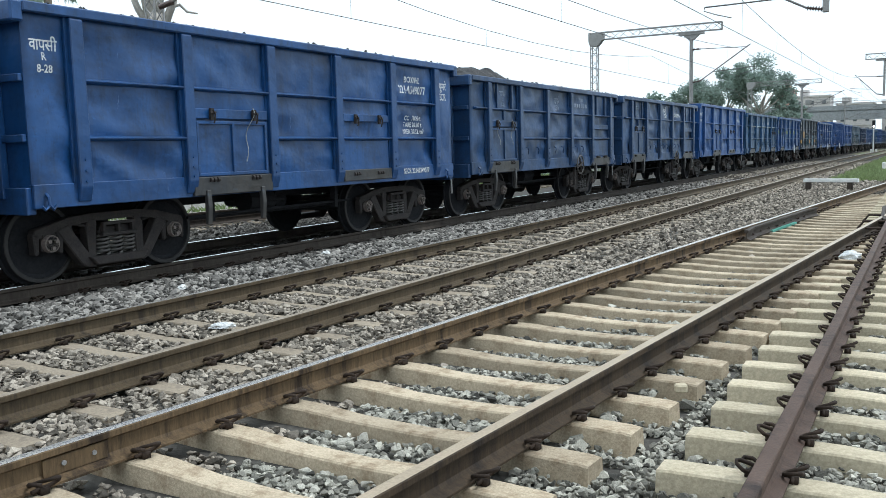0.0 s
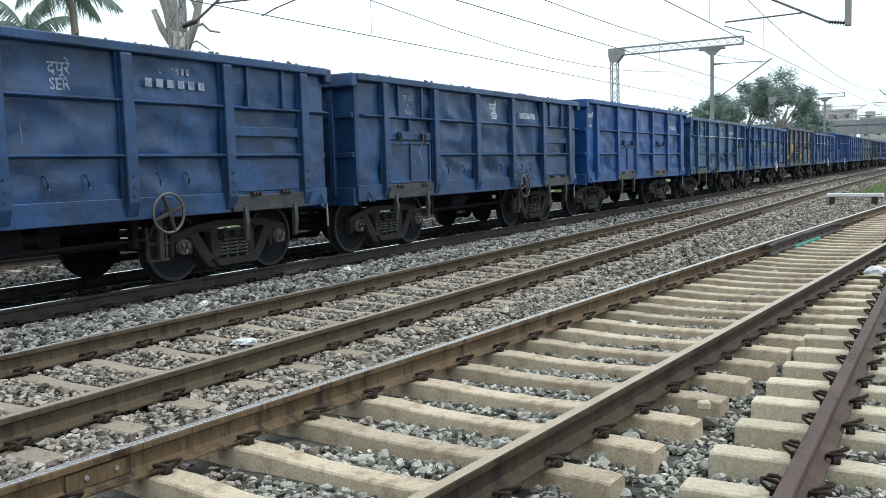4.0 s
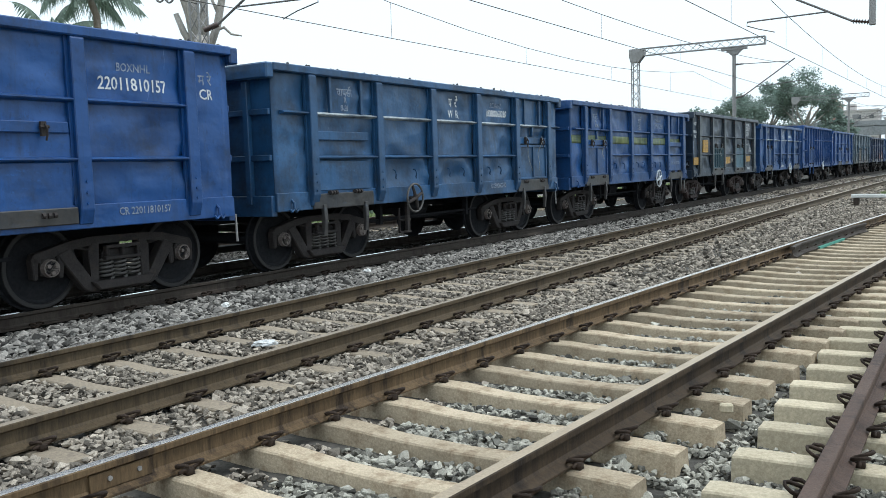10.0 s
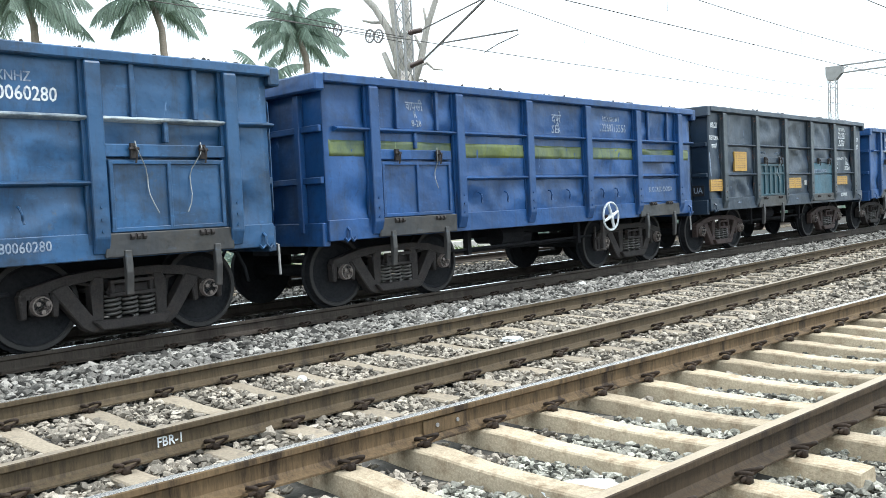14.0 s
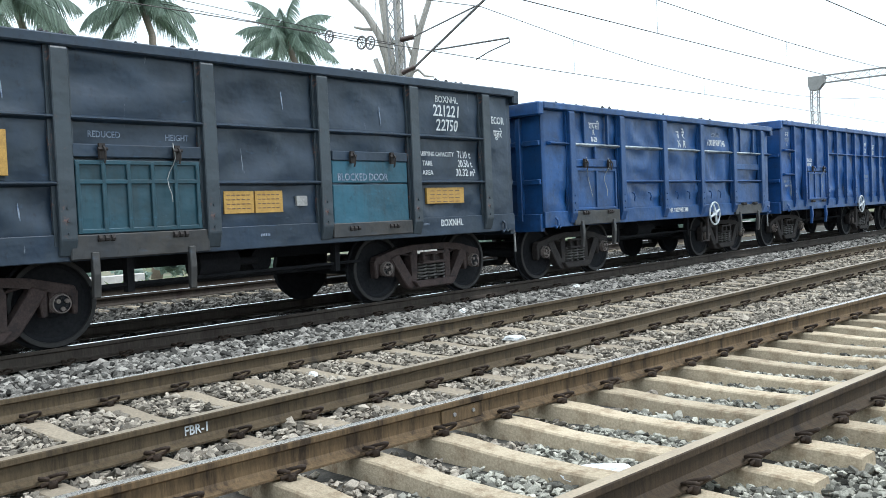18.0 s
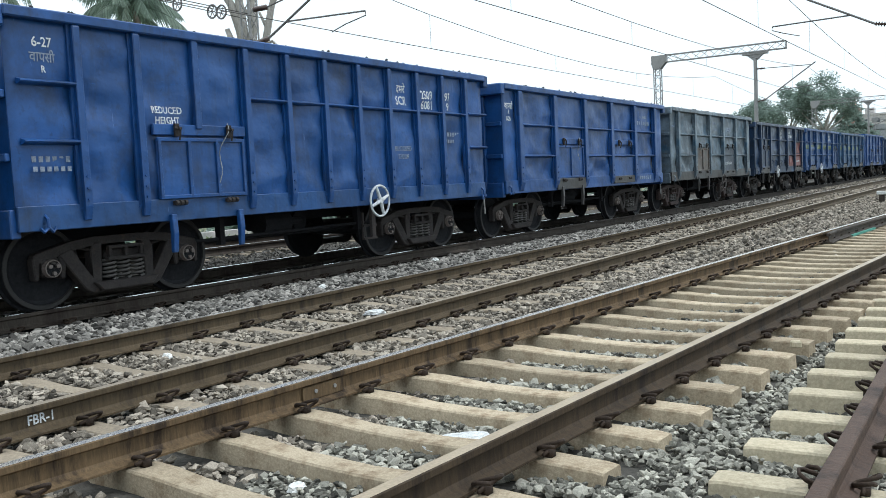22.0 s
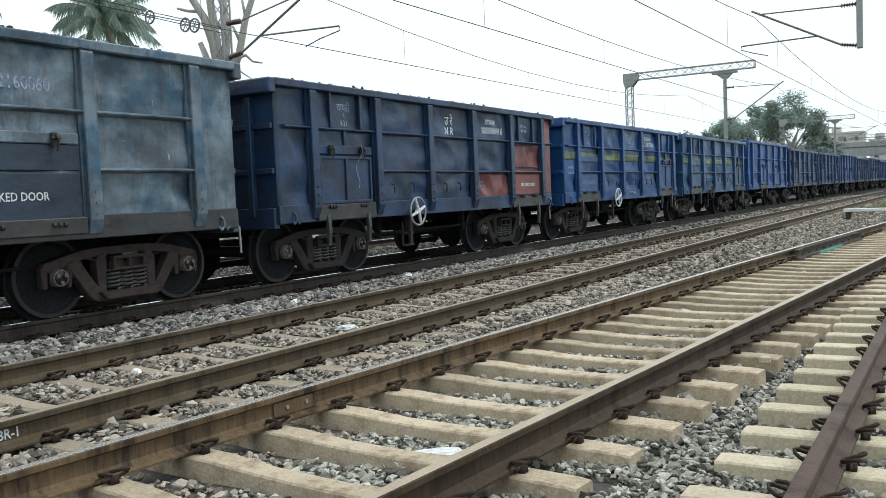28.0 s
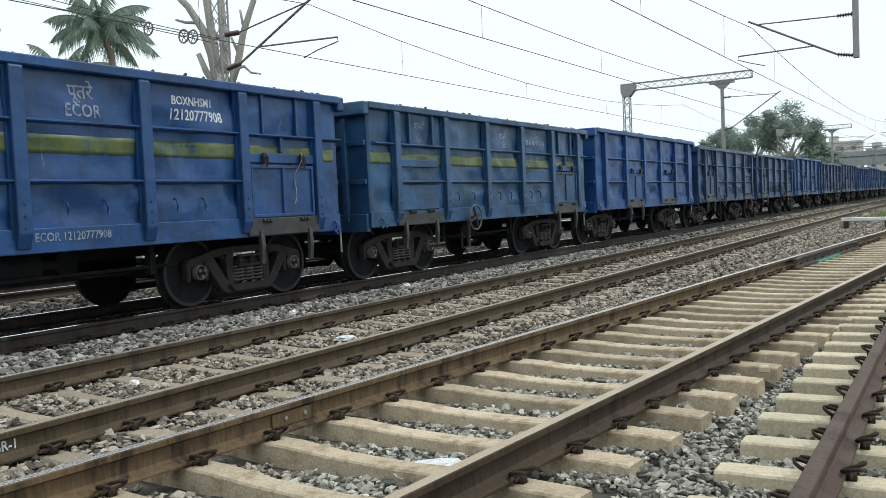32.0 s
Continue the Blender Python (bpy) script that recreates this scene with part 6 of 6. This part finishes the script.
def leaf_cloud(bm, centre, radius, count, size, rng, squash=0.8):
    """Small tilted leaf clumps on and inside an uneven blob."""
    c = Vector(centre)
    for _ in range(count):
        d = Vector((rng.gauss(0, 1), rng.gauss(0, 1), rng.gauss(0, 1))).normalized()
        p = c + Vector((d.x, d.y, d.z * squash)) * radius * rng.uniform(0.35, 1.08)
        u = Vector((rng.gauss(0, 1), rng.gauss(0, 1), rng.gauss(0, 0.6))).normalized()
        v = u.cross(d).normalized() if abs(u.dot(d)) < 0.95 else u.orthogonal()
        s = size * rng.uniform(0.5, 1.3)
        w = [p - u * s * 0.5, p + v * s * 0.32, p + u * s * 0.6 + d * s * 0.15, p - v * s * 0.32]
        bm.faces.new([bm.verts.new(q) for q in w])


def broad_tree(x, y, height, spread, seed, leaf=0.5, n=5200, label="large dense green broadleaf tree beyond the tracks"):
    rng = random.Random(seed)
    tree = tagged(new("tree"), label, "tree", "trees beyond the tracks")
    bm = bmesh.new()
    limb(bm, (x, y, -1.1), (x, y, height * 0.42), 0.42, 0.3, 0.3, rng)
    ends = []
    for k in range(7):
        a = k * 0.9 + rng.uniform(-0.3, 0.3)
        e = (x + math.cos(a) * spread * 0.62, y + math.sin(a) * spread * 0.62, height * rng.uniform(0.55, 0.86))
        limb(bm, (x, y, height * 0.38), e, 0.2, 0.05, 0.7, rng)
        ends.append(e)
    part("trunk", bm, M_BARK, tree, smooth=True)
    bm = bmesh.new()
    blobs = ends + [(x, y, height * 0.88), (x + spread * 0.2, y, height * 0.75), (x - spread * 0.3, y, height * 0.7)]
    for _ in range(8):
        b = rng.choice(ends)
        blobs.append((b[0] + rng.uniform(-1, 1) * spread * 0.35, b[1] + rng.uniform(-1, 1) * spread * 0.35, b[2] + rng.uniform(-0.25, 0.12) * height))
    for k in range(6):
        blobs.append((x + math.cos(k * 1.05) * spread * 0.7, y + math.sin(k * 1.05) * spread * 0.7, height * rng.uniform(0.16, 0.42)))
    for b in blobs:
        leaf_cloud(bm, b, spread * rng.uniform(0.2, 0.36), n // len(blobs), leaf, rng)
    part("crown", bm, M_LEAF_HAZED, tree, "dense green foliage paled with a haze tint")


def bush_row(x0, y0, x1, y1, height, seed, n=26, label="low green scrub along the lineside"):
    rng = random.Random(seed)
    bm = bmesh.new()
    for k in range(n):
        f = rng.random()
        leaf_cloud(bm, (x0 + (x1 - x0) * f + rng.uniform(-1, 1), y0 + (y1 - y0) * f + rng.uniform(-1, 1), height * rng.uniform(0.2, 0.7) - 0.7), height * rng.uniform(0.35, 0.6), 130, 0.32, rng)
    ob = part("scrub", bm, M_LEAF_HAZED, None)
    tagged(ob, label, "shrubs", kind="stuff")


broad_tree(-24.0, 150, 16.0, 6.2, 1, 0.36, 17000)
broad_tree(-30.2, 152, 14.6, 6.0, 2, 0.36, 15000)
broad_tree(-36.4, 156, 12.6, 5.4, 3, 0.36, 13000)
broad_tree(-20.6, 160, 9.6, 3.6, 4, 0.55, 4000)
broad_tree(-42.0, 158, 10.6, 4.6, 5, 0.55, 3600)
broad_tree(-33.0, 205, 10.5, 5.0, 6, 0.6, 3600)
broad_tree(-24.0, 186, 9.0, 4.2, 7, 0.6, 3600)
bush_row(-24.6, 4, -24.0, 60, 1.1, 8, 70)
bush_row(-24, 60, -21, 150, 3.2, 9, 50)


def palm(x, y, z, seed, fronds=17, size=3.4):
    rng = random.Random(seed)
    tree = tagged(new("palm_tree"), "coconut palm with drooping green fronds behind the train", "palm tree", "palms behind the train")
    bm = bmesh.new()
    pipe(bm, [(x + 0.6 * math.sin(k * 0.3), y + 0.2 * k / 9, -1.1 + (z + 1.1) * k / 9) for k in range(9)] + [(x, y, z)], [0.24 - 0.012 * k for k in range(10)], 9)
    part("trunk", bm, M_PALM_BARK, tree, smooth=True)
    for f in range(fronds):
        bm = bmesh.new()
        az = f * 2.4 + rng.uniform(-0.25, 0.25)
        lift = 1.45 - 1.85 * f / fronds + rng.uniform(-0.12, 0.12)
        length = size * rng.uniform(0.85, 1.12)
        out = Vector((math.cos(az), math.sin(az), 0))
        spine, p, ang = [], Vector((x, y, z)), lift
        n = 16
        for k in range(n + 1):
            spine.append(p.copy())
            p = p + (out * math.cos(ang) + Vector((0, 0, math.sin(ang)))) * (length / n)
            ang -= (0.075 + 0.05 * k / n) * (1.0 if lift > 0 else 0.6)
        pipe(bm, spine, [0.045 * (1 - 0.85 * k / n) for k in range(n + 1)], 5)
        side = Vector((-math.sin(az), math.cos(az), 0))
        for k in range(1, n * 3):
            t = k / (n * 3)
            a = spine[int(t * n)].lerp(spine[min(n, int(t * n) + 1)], t * n - int(t * n))
            d = (spine[min(n, int(t * n) + 1)] - spine[max(0, int(t * n) - 1)]).normalized()
            ll = size * 0.30 * math.sin(math.pi * min(1, 0.14 + t * 0.9)) * rng.uniform(0.8, 1.15)
            for s in (-1, 1):
                tip = a + (side * s * 0.50 + d * 0.45 + Vector((0, 0, -0.80 - 0.35 * rng.random()))) * ll
                m = a.lerp(tip, 0.5) + Vector((0, 0, 0.06 * ll))
                w = d * 0.030
                bm.faces.new([bm.verts.new(q) for q in (a - w, m - w * 1.1, tip, m + w * 1.1, a + w)])
        part("frond", bm, M_PALM_HAZED, tree)


palm(-31.8, 25.0, 9.45, 21, 20, 2.6)
palm(-33.15, 18.7, 10.3, 22, 21, 2.9)
palm(-35.2, 14.4, 10.3, 23, 22, 3.2)
palm(-38.0, 27.6, 7.9, 24, 15, 3.0)
palm(-39.5, 13.0, 10.6, 25, 20, 3.1)

# a pruned tree whose bare limbs stand round the mast
pruned = tagged(new("pruned_tree"), "bare pruned tree with lopped pale limbs around the mast", "tree")
bm = bmesh.new()
tx, ty = -19.9, 20.0
ux, uy = 0.75, 0.66


def stem(points, r0, r1):
    """A bent limb through (across, height) places beside the trunk."""
    n = len(points) - 1
    pipe(bm, [(tx + ux * a, ty + uy * a, h) for a, h in points], [0.8 * (r0 + (r1 - r0) * k / n) for k in range(n + 1)], 8)


stem(((0.0, -1.1), (0.03, 2.0), (0.0, 4.4), (0.05, 5.6)), 0.40, 0.27)
stem(((-0.05, 5.0), (-0.22, 6.2), (-0.45, 7.0), (-0.85, 7.7), (-1.50, 8.4), (-2.1, 9.0)), 0.20, 0.09)
stem(((-0.05, 5.2), (-0.15, 6.6), (-0.30, 8.0), (-0.42, 9.6)), 0.20, 0.12)
stem(((0.10, 5.2), (0.20, 6.4), (0.16, 7.8), (0.28, 9.4)), 0.17, 0.11)
stem(((0.20, 5.0), (0.55, 5.9), (0.78, 6.9), (1.15, 7.9), (1.45, 8.8), (1.6, 9.6)), 0.16, 0.08)
stem(((-0.12, 5.2), (-0.42, 5.7), (-0.62, 6.25)), 0.15, 0.10)
stem(((-0.55, 7.2), (-0.95, 7.22), (-1.25, 7.3)), 0.07, 0.045)
stem(((-1.05, 7.9), (-1.10, 8.4)), 0.06, 0.05)
stem(((0.62, 6.2), (0.40, 6.75)), 0.07, 0.05)
stem(((0.80, 7.0), (0.72, 7.6)), 0.06, 0.045)
stem(((0.05, 6.7), (-0.20, 7.05)), 0.08, 0.06)
part("trunk", bm, M_BARK, pruned, smooth=True)
bm = bmesh.new()
stem(((0.10, 5.0), (0.45, 5.75), (0.75, 5.85), (0.95, 5.65), (1.25, 5.6)), 0.09, 0.03)
stem(((0.45, 5.7), (0.60, 6.2), (0.55, 6.5)), 0.05, 0.03)
stem(((0.2, 5.2), (0.55, 5.35), (0.9, 5.1)), 0.05, 0.02)
part("twig", bm, M_BARK, pruned)

# ---- road bridge and buildings far down the line ----
bridge = tagged(new("road_bridge"), "pale concrete road bridge crossing high over the tracks", "bridge")
bm = bmesh.new()
box(bm, -60, 70, 203, 213, 7.2, 7.9)
part("deck", bm, M_BRIDGE, bridge)
bm = bmesh.new()
box(bm, -60, 70, 202.7, 203.2, 5.75, 7.5)
bevelled(bm, 0.05)
part("girder", bm, M_BRIDGE, bridge)
bm = bmesh.new()
box(bm, -60, 70, 202.6, 203.0, 7.75, 8.75)
part("parapet", bm, M_BRIDGE, bridge)
for xx in np.arange(-58, 70, 3.2):
    bm = bmesh.new()
    box(bm, xx, xx + 0.22, 202.5, 202.75, 5.75, 8.8)
    part("stiffener", bm, M_BRIDGE, bridge)
for xx in (-24.5, -2.4, 9, 22):
    bm = bmesh.new()
    box(bm, xx - 0.6, xx + 0.6, 203, 212, -1, 7.2)
    bevelled(bm, 0.06)
    part("pier", bm, M_BRIDGE, bridge)
bm = bmesh.new()
for zz in (9.2, 9.55):
    box(bm, -60, 70, 202.75, 202.82, zz, zz + 0.06)
part("railing", bm, M_MAST, bridge)


def house(x0, x1, y, z, storeys, material, label):
    h = tagged(new("apartment_building"), label, "building", "buildings beyond the bridge")
    bm = bmesh.new()
    box(bm, x0, x1, y, y + 10, -1, z)
    part("wall", bm, material, h)
    bm = bmesh.new()
    box(bm, x0 - 0.3, x1 + 0.3, y - 0.3, y + 10.3, z, z + 0.5)
    part("roof", bm, material, h)
    bm = bmesh.new()
    box(bm, x0 + 1.2, x0 + 3.6, y + 2, y + 5, z + 0.5, z + 2.2)
    part("stair_head", bm, material, h)
    step = z / storeys
    n = max(2, int((x1 - x0) / 2.6))
    for s in range(1, storeys):
        for k in range(n):
            xx = x0 + (x1 - x0) * (k + 0.5) / n
            win = put("window", shared("house_window", lambda bm: bevelled_box(bm, -0.62, 0.62, -0.06, 0.06, -0.65, 0.65, 0.02)), material, h, pose(xx, y - 0.03, s * step + step * 0.55))
            put("pane", shared("house_pane", lambda bm: box(bm, -0.5, 0.5, -0.02, 0.02, -0.52, 0.52)), M_PANE, win, pose(0, -0.06, 0))
        bm = bmesh.new()
        box(bm, x0 - 0.1, x1 + 0.1, y - 0.25, y + 0.02, s * step - 0.1, s * step + 0.1)
        part("floor_band", bm, material, h)


house(-34.5, -25.0, 272, 14.0, 4, M_HOUSE, "pale rendered apartment building with dark windows")
house(-40.0, -35.5, 276, 16.4, 5, M_HOUSE_RED, "reddish apartment building with dark windows")
house(-23.6, -14.0, 276, 11.6, 4, M_HOUSE, "pale rendered apartment building with dark windows")
house(-12.5, 6.0, 290, 12.4, 4, M_HOUSE, "long pale apartment building beyond the bridge")

# ---- small things on the tracks ----
def crumpled(name, x, y, z, size, material, label, category, seed, flat=0.45):
    rng = random.Random(seed)
    bm = bmesh.new()
    bmesh.ops.create_icosphere(bm, subdivisions=3, radius=1)
    for v in bm.verts:
        q = v.co * 2.1
        k = 1 + 0.34 * noise.noise(q + Vector((seed, 0, 0))) + 0.22 * noise.noise(q * 2.7)
        v.co = Vector((v.co.x * size[0] * k, v.co.y * size[1] * k, max(-0.25, v.co.z) * size[2] * k))
    ob = part(name, bm, material, None, m=pose(x, y, z, 0, 0, rng.uniform(0, 180)))
    return tagged(ob, label, category)


crumpled("plastic_bag", -5.66, 7.30, -0.17, (0.12, 0.06, 0.04), M_PLASTIC, "crumpled white plastic bag lying on the ballast", "litter", 3)
crumpled("crumpled_cloth", -0.84, 13.9, -0.12, (0.13, 0.14, 0.08), M_PLASTIC, "crumpled white cloth lying beside the rails", "litter", 5)
crumpled("plastic_wrapper", -2.56, 3.96, -0.235, (0.20, 0.09, 0.03), M_PLASTIC, "flat clear plastic wrapper on the stones", "litter", 7)
for k, (wx, wy, ws) in enumerate(((-6.04, 4.87, 0.05), (-2.9, 3.05, 0.045), (-7.5, 8.6, 0.06), (-7.9, 11.9, 0.07), (-5.3, 10.6, 0.05), (-6.9, 6.2, 0.045))):
    crumpled("pale_stone", wx, wy, ground_z(wx, wy) + 0.03, (ws, ws * 0.8, ws * 0.7), M_WHITEWASH, "chalky white stone among grey ballast", "stone", 40 + k)
bm = bmesh.new()
box(bm, -0.04, 0.04, -0.03, 0.03, 0, 0.055)
bevelled(bm, 0.01)
tagged(part("concrete_block", bm, M_SLEEPER_PALE, None, m=pose(-1.33, 6.90, -0.187, 0, 0, 20)), "small pale concrete block on a sleeper end", "block")
bm = bmesh.new()
box(bm, -0.1, 0.1, -0.045, 0.045, 0, 0.03)
bevelled(bm, 0.006)
tagged(part("rubber_pad", bm, M_BLACK, None, m=pose(-2.06, 4.92, -0.188, 0, 0, 12)), "dark rubber pad lying on a sleeper", "pad")

# green-painted insulated joint on the crossover rail
joint = tagged(new("insulated_joint"), "green-painted bolted insulated rail joint", "rail joint")
jx = cross_x(18.6) - HALF
bm = bmesh.new()
prism(bm, [(0.012, -0.15), (0.105, -0.155), (0.10, -0.10), (0.06, -0.08), (0.066, -0.022), (0.037, -0.018), (0.012, -0.045)], "y", -0.95, 0.95)
bevelled(bm, 0.004)
part("fish_plate", bm, M_GREEN, joint, m=pose(jx, 18.6, 0, 0, 0, -5))
for k in range(6):
    bm = bmesh.new()
    tube(bm, (0.03, -0.6 + k * 0.24, -0.085), (0.115, -0.6 + k * 0.24, -0.085), 0.026, n=6)
    part("bolt", bm, M_GREEN, joint, m=pose(jx, 18.6, 0, 0, 0, -5))
bm = bmesh.new()
box(bm, 0.10, 0.22, -0.95, 0.95, -0.185, -0.15)
part("cover_plate", bm, M_GREEN, joint, m=pose(jx, 18.6, 0, 0, 0, -5))

# fish plates and a joint on the nearest rail
for jy, base in ((4.05, "cross"),):
    fj = tagged(new("rail_joint"), "rusty fish plate bolted to the worn rail", "rail joint")
    bm = bmesh.new()
    prism(bm, [(0.010, -0.135), (0.026, -0.140), (0.024, -0.09), (0.026, -0.050), (0.010, -0.05)], "y", -0.06, 0.30)
    bevelled(bm, 0.004)
    part("fish_plate", bm, M_RAIL, fj, m=pose(cross_x(jy) - HALF, jy, 0, 0, 0, -4.6))
    for k in range(2):
        bm = bmesh.new()
        tube(bm, (0.02, 0.05 + k * 0.17, -0.09), (0.032, 0.05 + k * 0.17, -0.09), 0.013, n=10)
        part("bolt", bm, M_GALV, fj, m=pose(cross_x(jy) - HALF, jy, 0, 0, 0, -4.6))
me = lettering("FBR-1", 0.085)
tagged(put("rail_mark", me, M_WHITE, None, pose(line_x(X_MAIN, 2.9) + HALF + 0.0125, 2.93, -0.088, 90, 0, 90)), "white chalked letters on the rail web", "lettering")

# check rails and crossing near the meeting of the two tracks
for name, x0, y0, x1, y1 in (("check_rail", cross_x(16.0) - HALF + 0.12, 16.0, cross_x(21.5) - HALF + 0.12, 21.5), ("wing_rail", -0.42, 18.2, -0.30, 22.6), ("wing_rail", -0.66, 18.6, -0.80, 22.4)):
    path = [(x0 + (x1 - x0) * k / 8 + (0.07 * (k in (0, 8))), y0 + (y1 - y0) * k / 8) for k in range(9)]
    put(name, rail_mesh(path, M_RAIL_DARK), M_RAIL_DARK, TRACKS["cross"], label="dark short guard rail")
rod = tagged(new("point_rod"), "black bent point rods lying across the sleepers", "rod")
for k, (yy, ln) in enumerate(((17.0, 0.9), (18.4, 1.1), (19.8, 1.0))):
    bm = bmesh.new()
    pipe(bm, [(-1.05, yy, -0.15), (-0.95, yy + 0.02, -0.02), (-0.9 + 0.5 * ln, yy + 0.05, -0.02), (-0.85 + 0.5 * ln, yy + 0.1, -0.15)], 0.022, 6)
    part("bent_rod", bm, M_CLIP, rod)

# white fouling mark bar on short stubs, and two whitewashed blocks by the grass
bar = tagged(new("marker_bar"), "whitewashed horizontal marker bar on two stubs", "marker")
bm = bmesh.new()
box(bm, -0.86, 0.86, -0.10, 0.10, -0.06, 0.06)
bevelled(bm, 0.015)
part("bar", bm, M_WHITEWASH, bar, m=pose(-2.82, 33.0, 0.10, 0, 0, -10))
for s in (-0.70, 0.6):
    bm = bmesh.new()
    box(bm, -0.08, 0.08, -0.07, 0.07, -0.5, 0.05)
    part("stub", bm, M_RAIL_DARK, bar, m=pose(-2.82 + s, 33.0 - s * 0.17, 0.0, 0, 0, -10))
for xx, yy in ((-1.75, 52), (-1.2, 55)):
    bm = bmesh.new()
    box(bm, -0.35, 0.35, -0.2, 0.2, -0.4, 0.25)
    bevelled(bm, 0.03)
    tagged(part("marker_block", bm, M_WHITEWASH, None, m=pose(xx, yy, 0)), "whitewashed concrete block beside the grass", "marker", "marker blocks")


def grass(x0, x1, y0, y1, n, seed, h=0.2):
    rng = np.random.default_rng(seed)
    xs, ys = rng.uniform(x0, x1, n), rng.uniform(y0, y1, n)
    verts, faces = [], []
    for x, y in zip(xs, ys):
        z = ground_z(x, y) - 0.02
        a, l, w = rng.uniform(0, 6.28), h * rng.uniform(0.5, 1.3), 0.02
        dx, dy = math.cos(a), math.sin(a)
        b = len(verts)
        verts += [(x - dy * w, y + dx * w, z), (x + dy * w, y - dx * w, z), (x + dx * l * 0.4 - dy * w * 0.6, y + dy * l * 0.4 + dx * w * 0.6, z + l * 0.7), (x + dx * l * 0.8, y + dy * l * 0.8, z + l)]
        faces += [(b, b + 1, b + 2), (b + 2, b + 1, b + 3)]
    tagged(put("grass", raw_mesh("grass", verts, faces), M_GRASS), "short green grass growing in the ballast", "grass", kind="stuff")


grass(-3.4, -1.5, 40, 90, 11000, 50, 0.20)
grass(-0.35, 0.9, 12, 30, 900, 51, 0.14)
grass(-24, -19.5, 4, 70, 9000, 52, 0.35)
# a low white wall beyond the far track
wall = tagged(new("boundary_wall"), "low weathered white boundary wall beyond the far track", "wall")
for k in (1, 2, 5, 6, 9, 12, 13):
    bm = bmesh.new()
    box(bm, -21.6, -21.4, 1 + k * 3.6, 1 + k * 3.6 + 3.54, -1.1, -0.05)
    bevelled(bm, 0.02)
    part("panel", bm, M_HOUSE, wall)

# a lit colour light signal far down between the tracks
signal = tagged(new("colour_light_signal"), "slim white signal post with a black lit head", "signal")
sx, sy = -6.55, 131.0
bm = bmesh.new()
tube(bm, (sx, sy, -0.4), (sx, sy, 3.2), 0.09, 0.08, 10)
part("post", bm, M_WHITEWASH, signal)
bm = bmesh.new()
box(bm, sx - 0.2, sx + 0.2, sy - 0.14, sy + 0.14, 2.95, 4.0)
bevelled(bm, 0.04)
part("head", bm, M_BLACK, signal)
bm = bmesh.new()
tube(bm, (sx, sy - 0.13, 3.2), (sx, sy - 0.17, 3.2), 0.11, n=14)
part("lens", bm, M_LENS, signal, "glowing white lens")
for k in range(2):
    bm = bmesh.new()
    box(bm, sx - 0.35 + 0.6 * k, sx - 0.1 + 0.6 * k, sy - 0.3, sy + 0.1, -0.4, 0.2)
    bevelled(bm, 0.03)
    part("base_block", bm, M_WHITEWASH, signal)


# ---- motion: the train gathers speed past the camera ----
LEAD = ((0.0, 2.70), (6.0, 3.10), (9.5, 3.0), (11.0, 2.60), (12.0, 2.65), (13.0, 2.35), (13.5, 2.08), (14.0, 0.55), (14.5, 0.0), (19.8, 0.0), (20.0, 0.60), (20.2, 0.38), (20.5, 0.0), (32.0, 0.0))


def run_of(t):
    """How far the train has gone by t seconds."""
    return 3.547 * t + 0.0154 * t * t + float(np.interp(t, [a for a, b in LEAD], [b for a, b in LEAD]))


def motions():
    times = sorted({float(t) for t in range(0, 33, 2)} | {a for a, b in LEAD} | {15.0, 19.0, 19.5, 21.0})
    for i, wagon, sets in WAGONS:
        rows = []
        for t in times:
            y = FIRST_Y + PITCH * i - run_of(t)
            rows.append((t, pose(line_x(X_TRAIN, y), y, 0, 0, 0, -math.degrees(2 * BEND * y))))
        walk(wagon, rows)
    turns = [(k * 4 / FPS, math.degrees(run_of(k * 4 / FPS) / WHEEL_R)) for k in range(0, 241)]
    for i, wagon, sets in WAGONS:
        if i > 19:
            continue
        for ws in sets:
            base = ws.matrix_basis.translation.copy()
            walk(ws, [(t, pose(*base, a % 360 + 23 * i)) for t, a in turns])


motions()
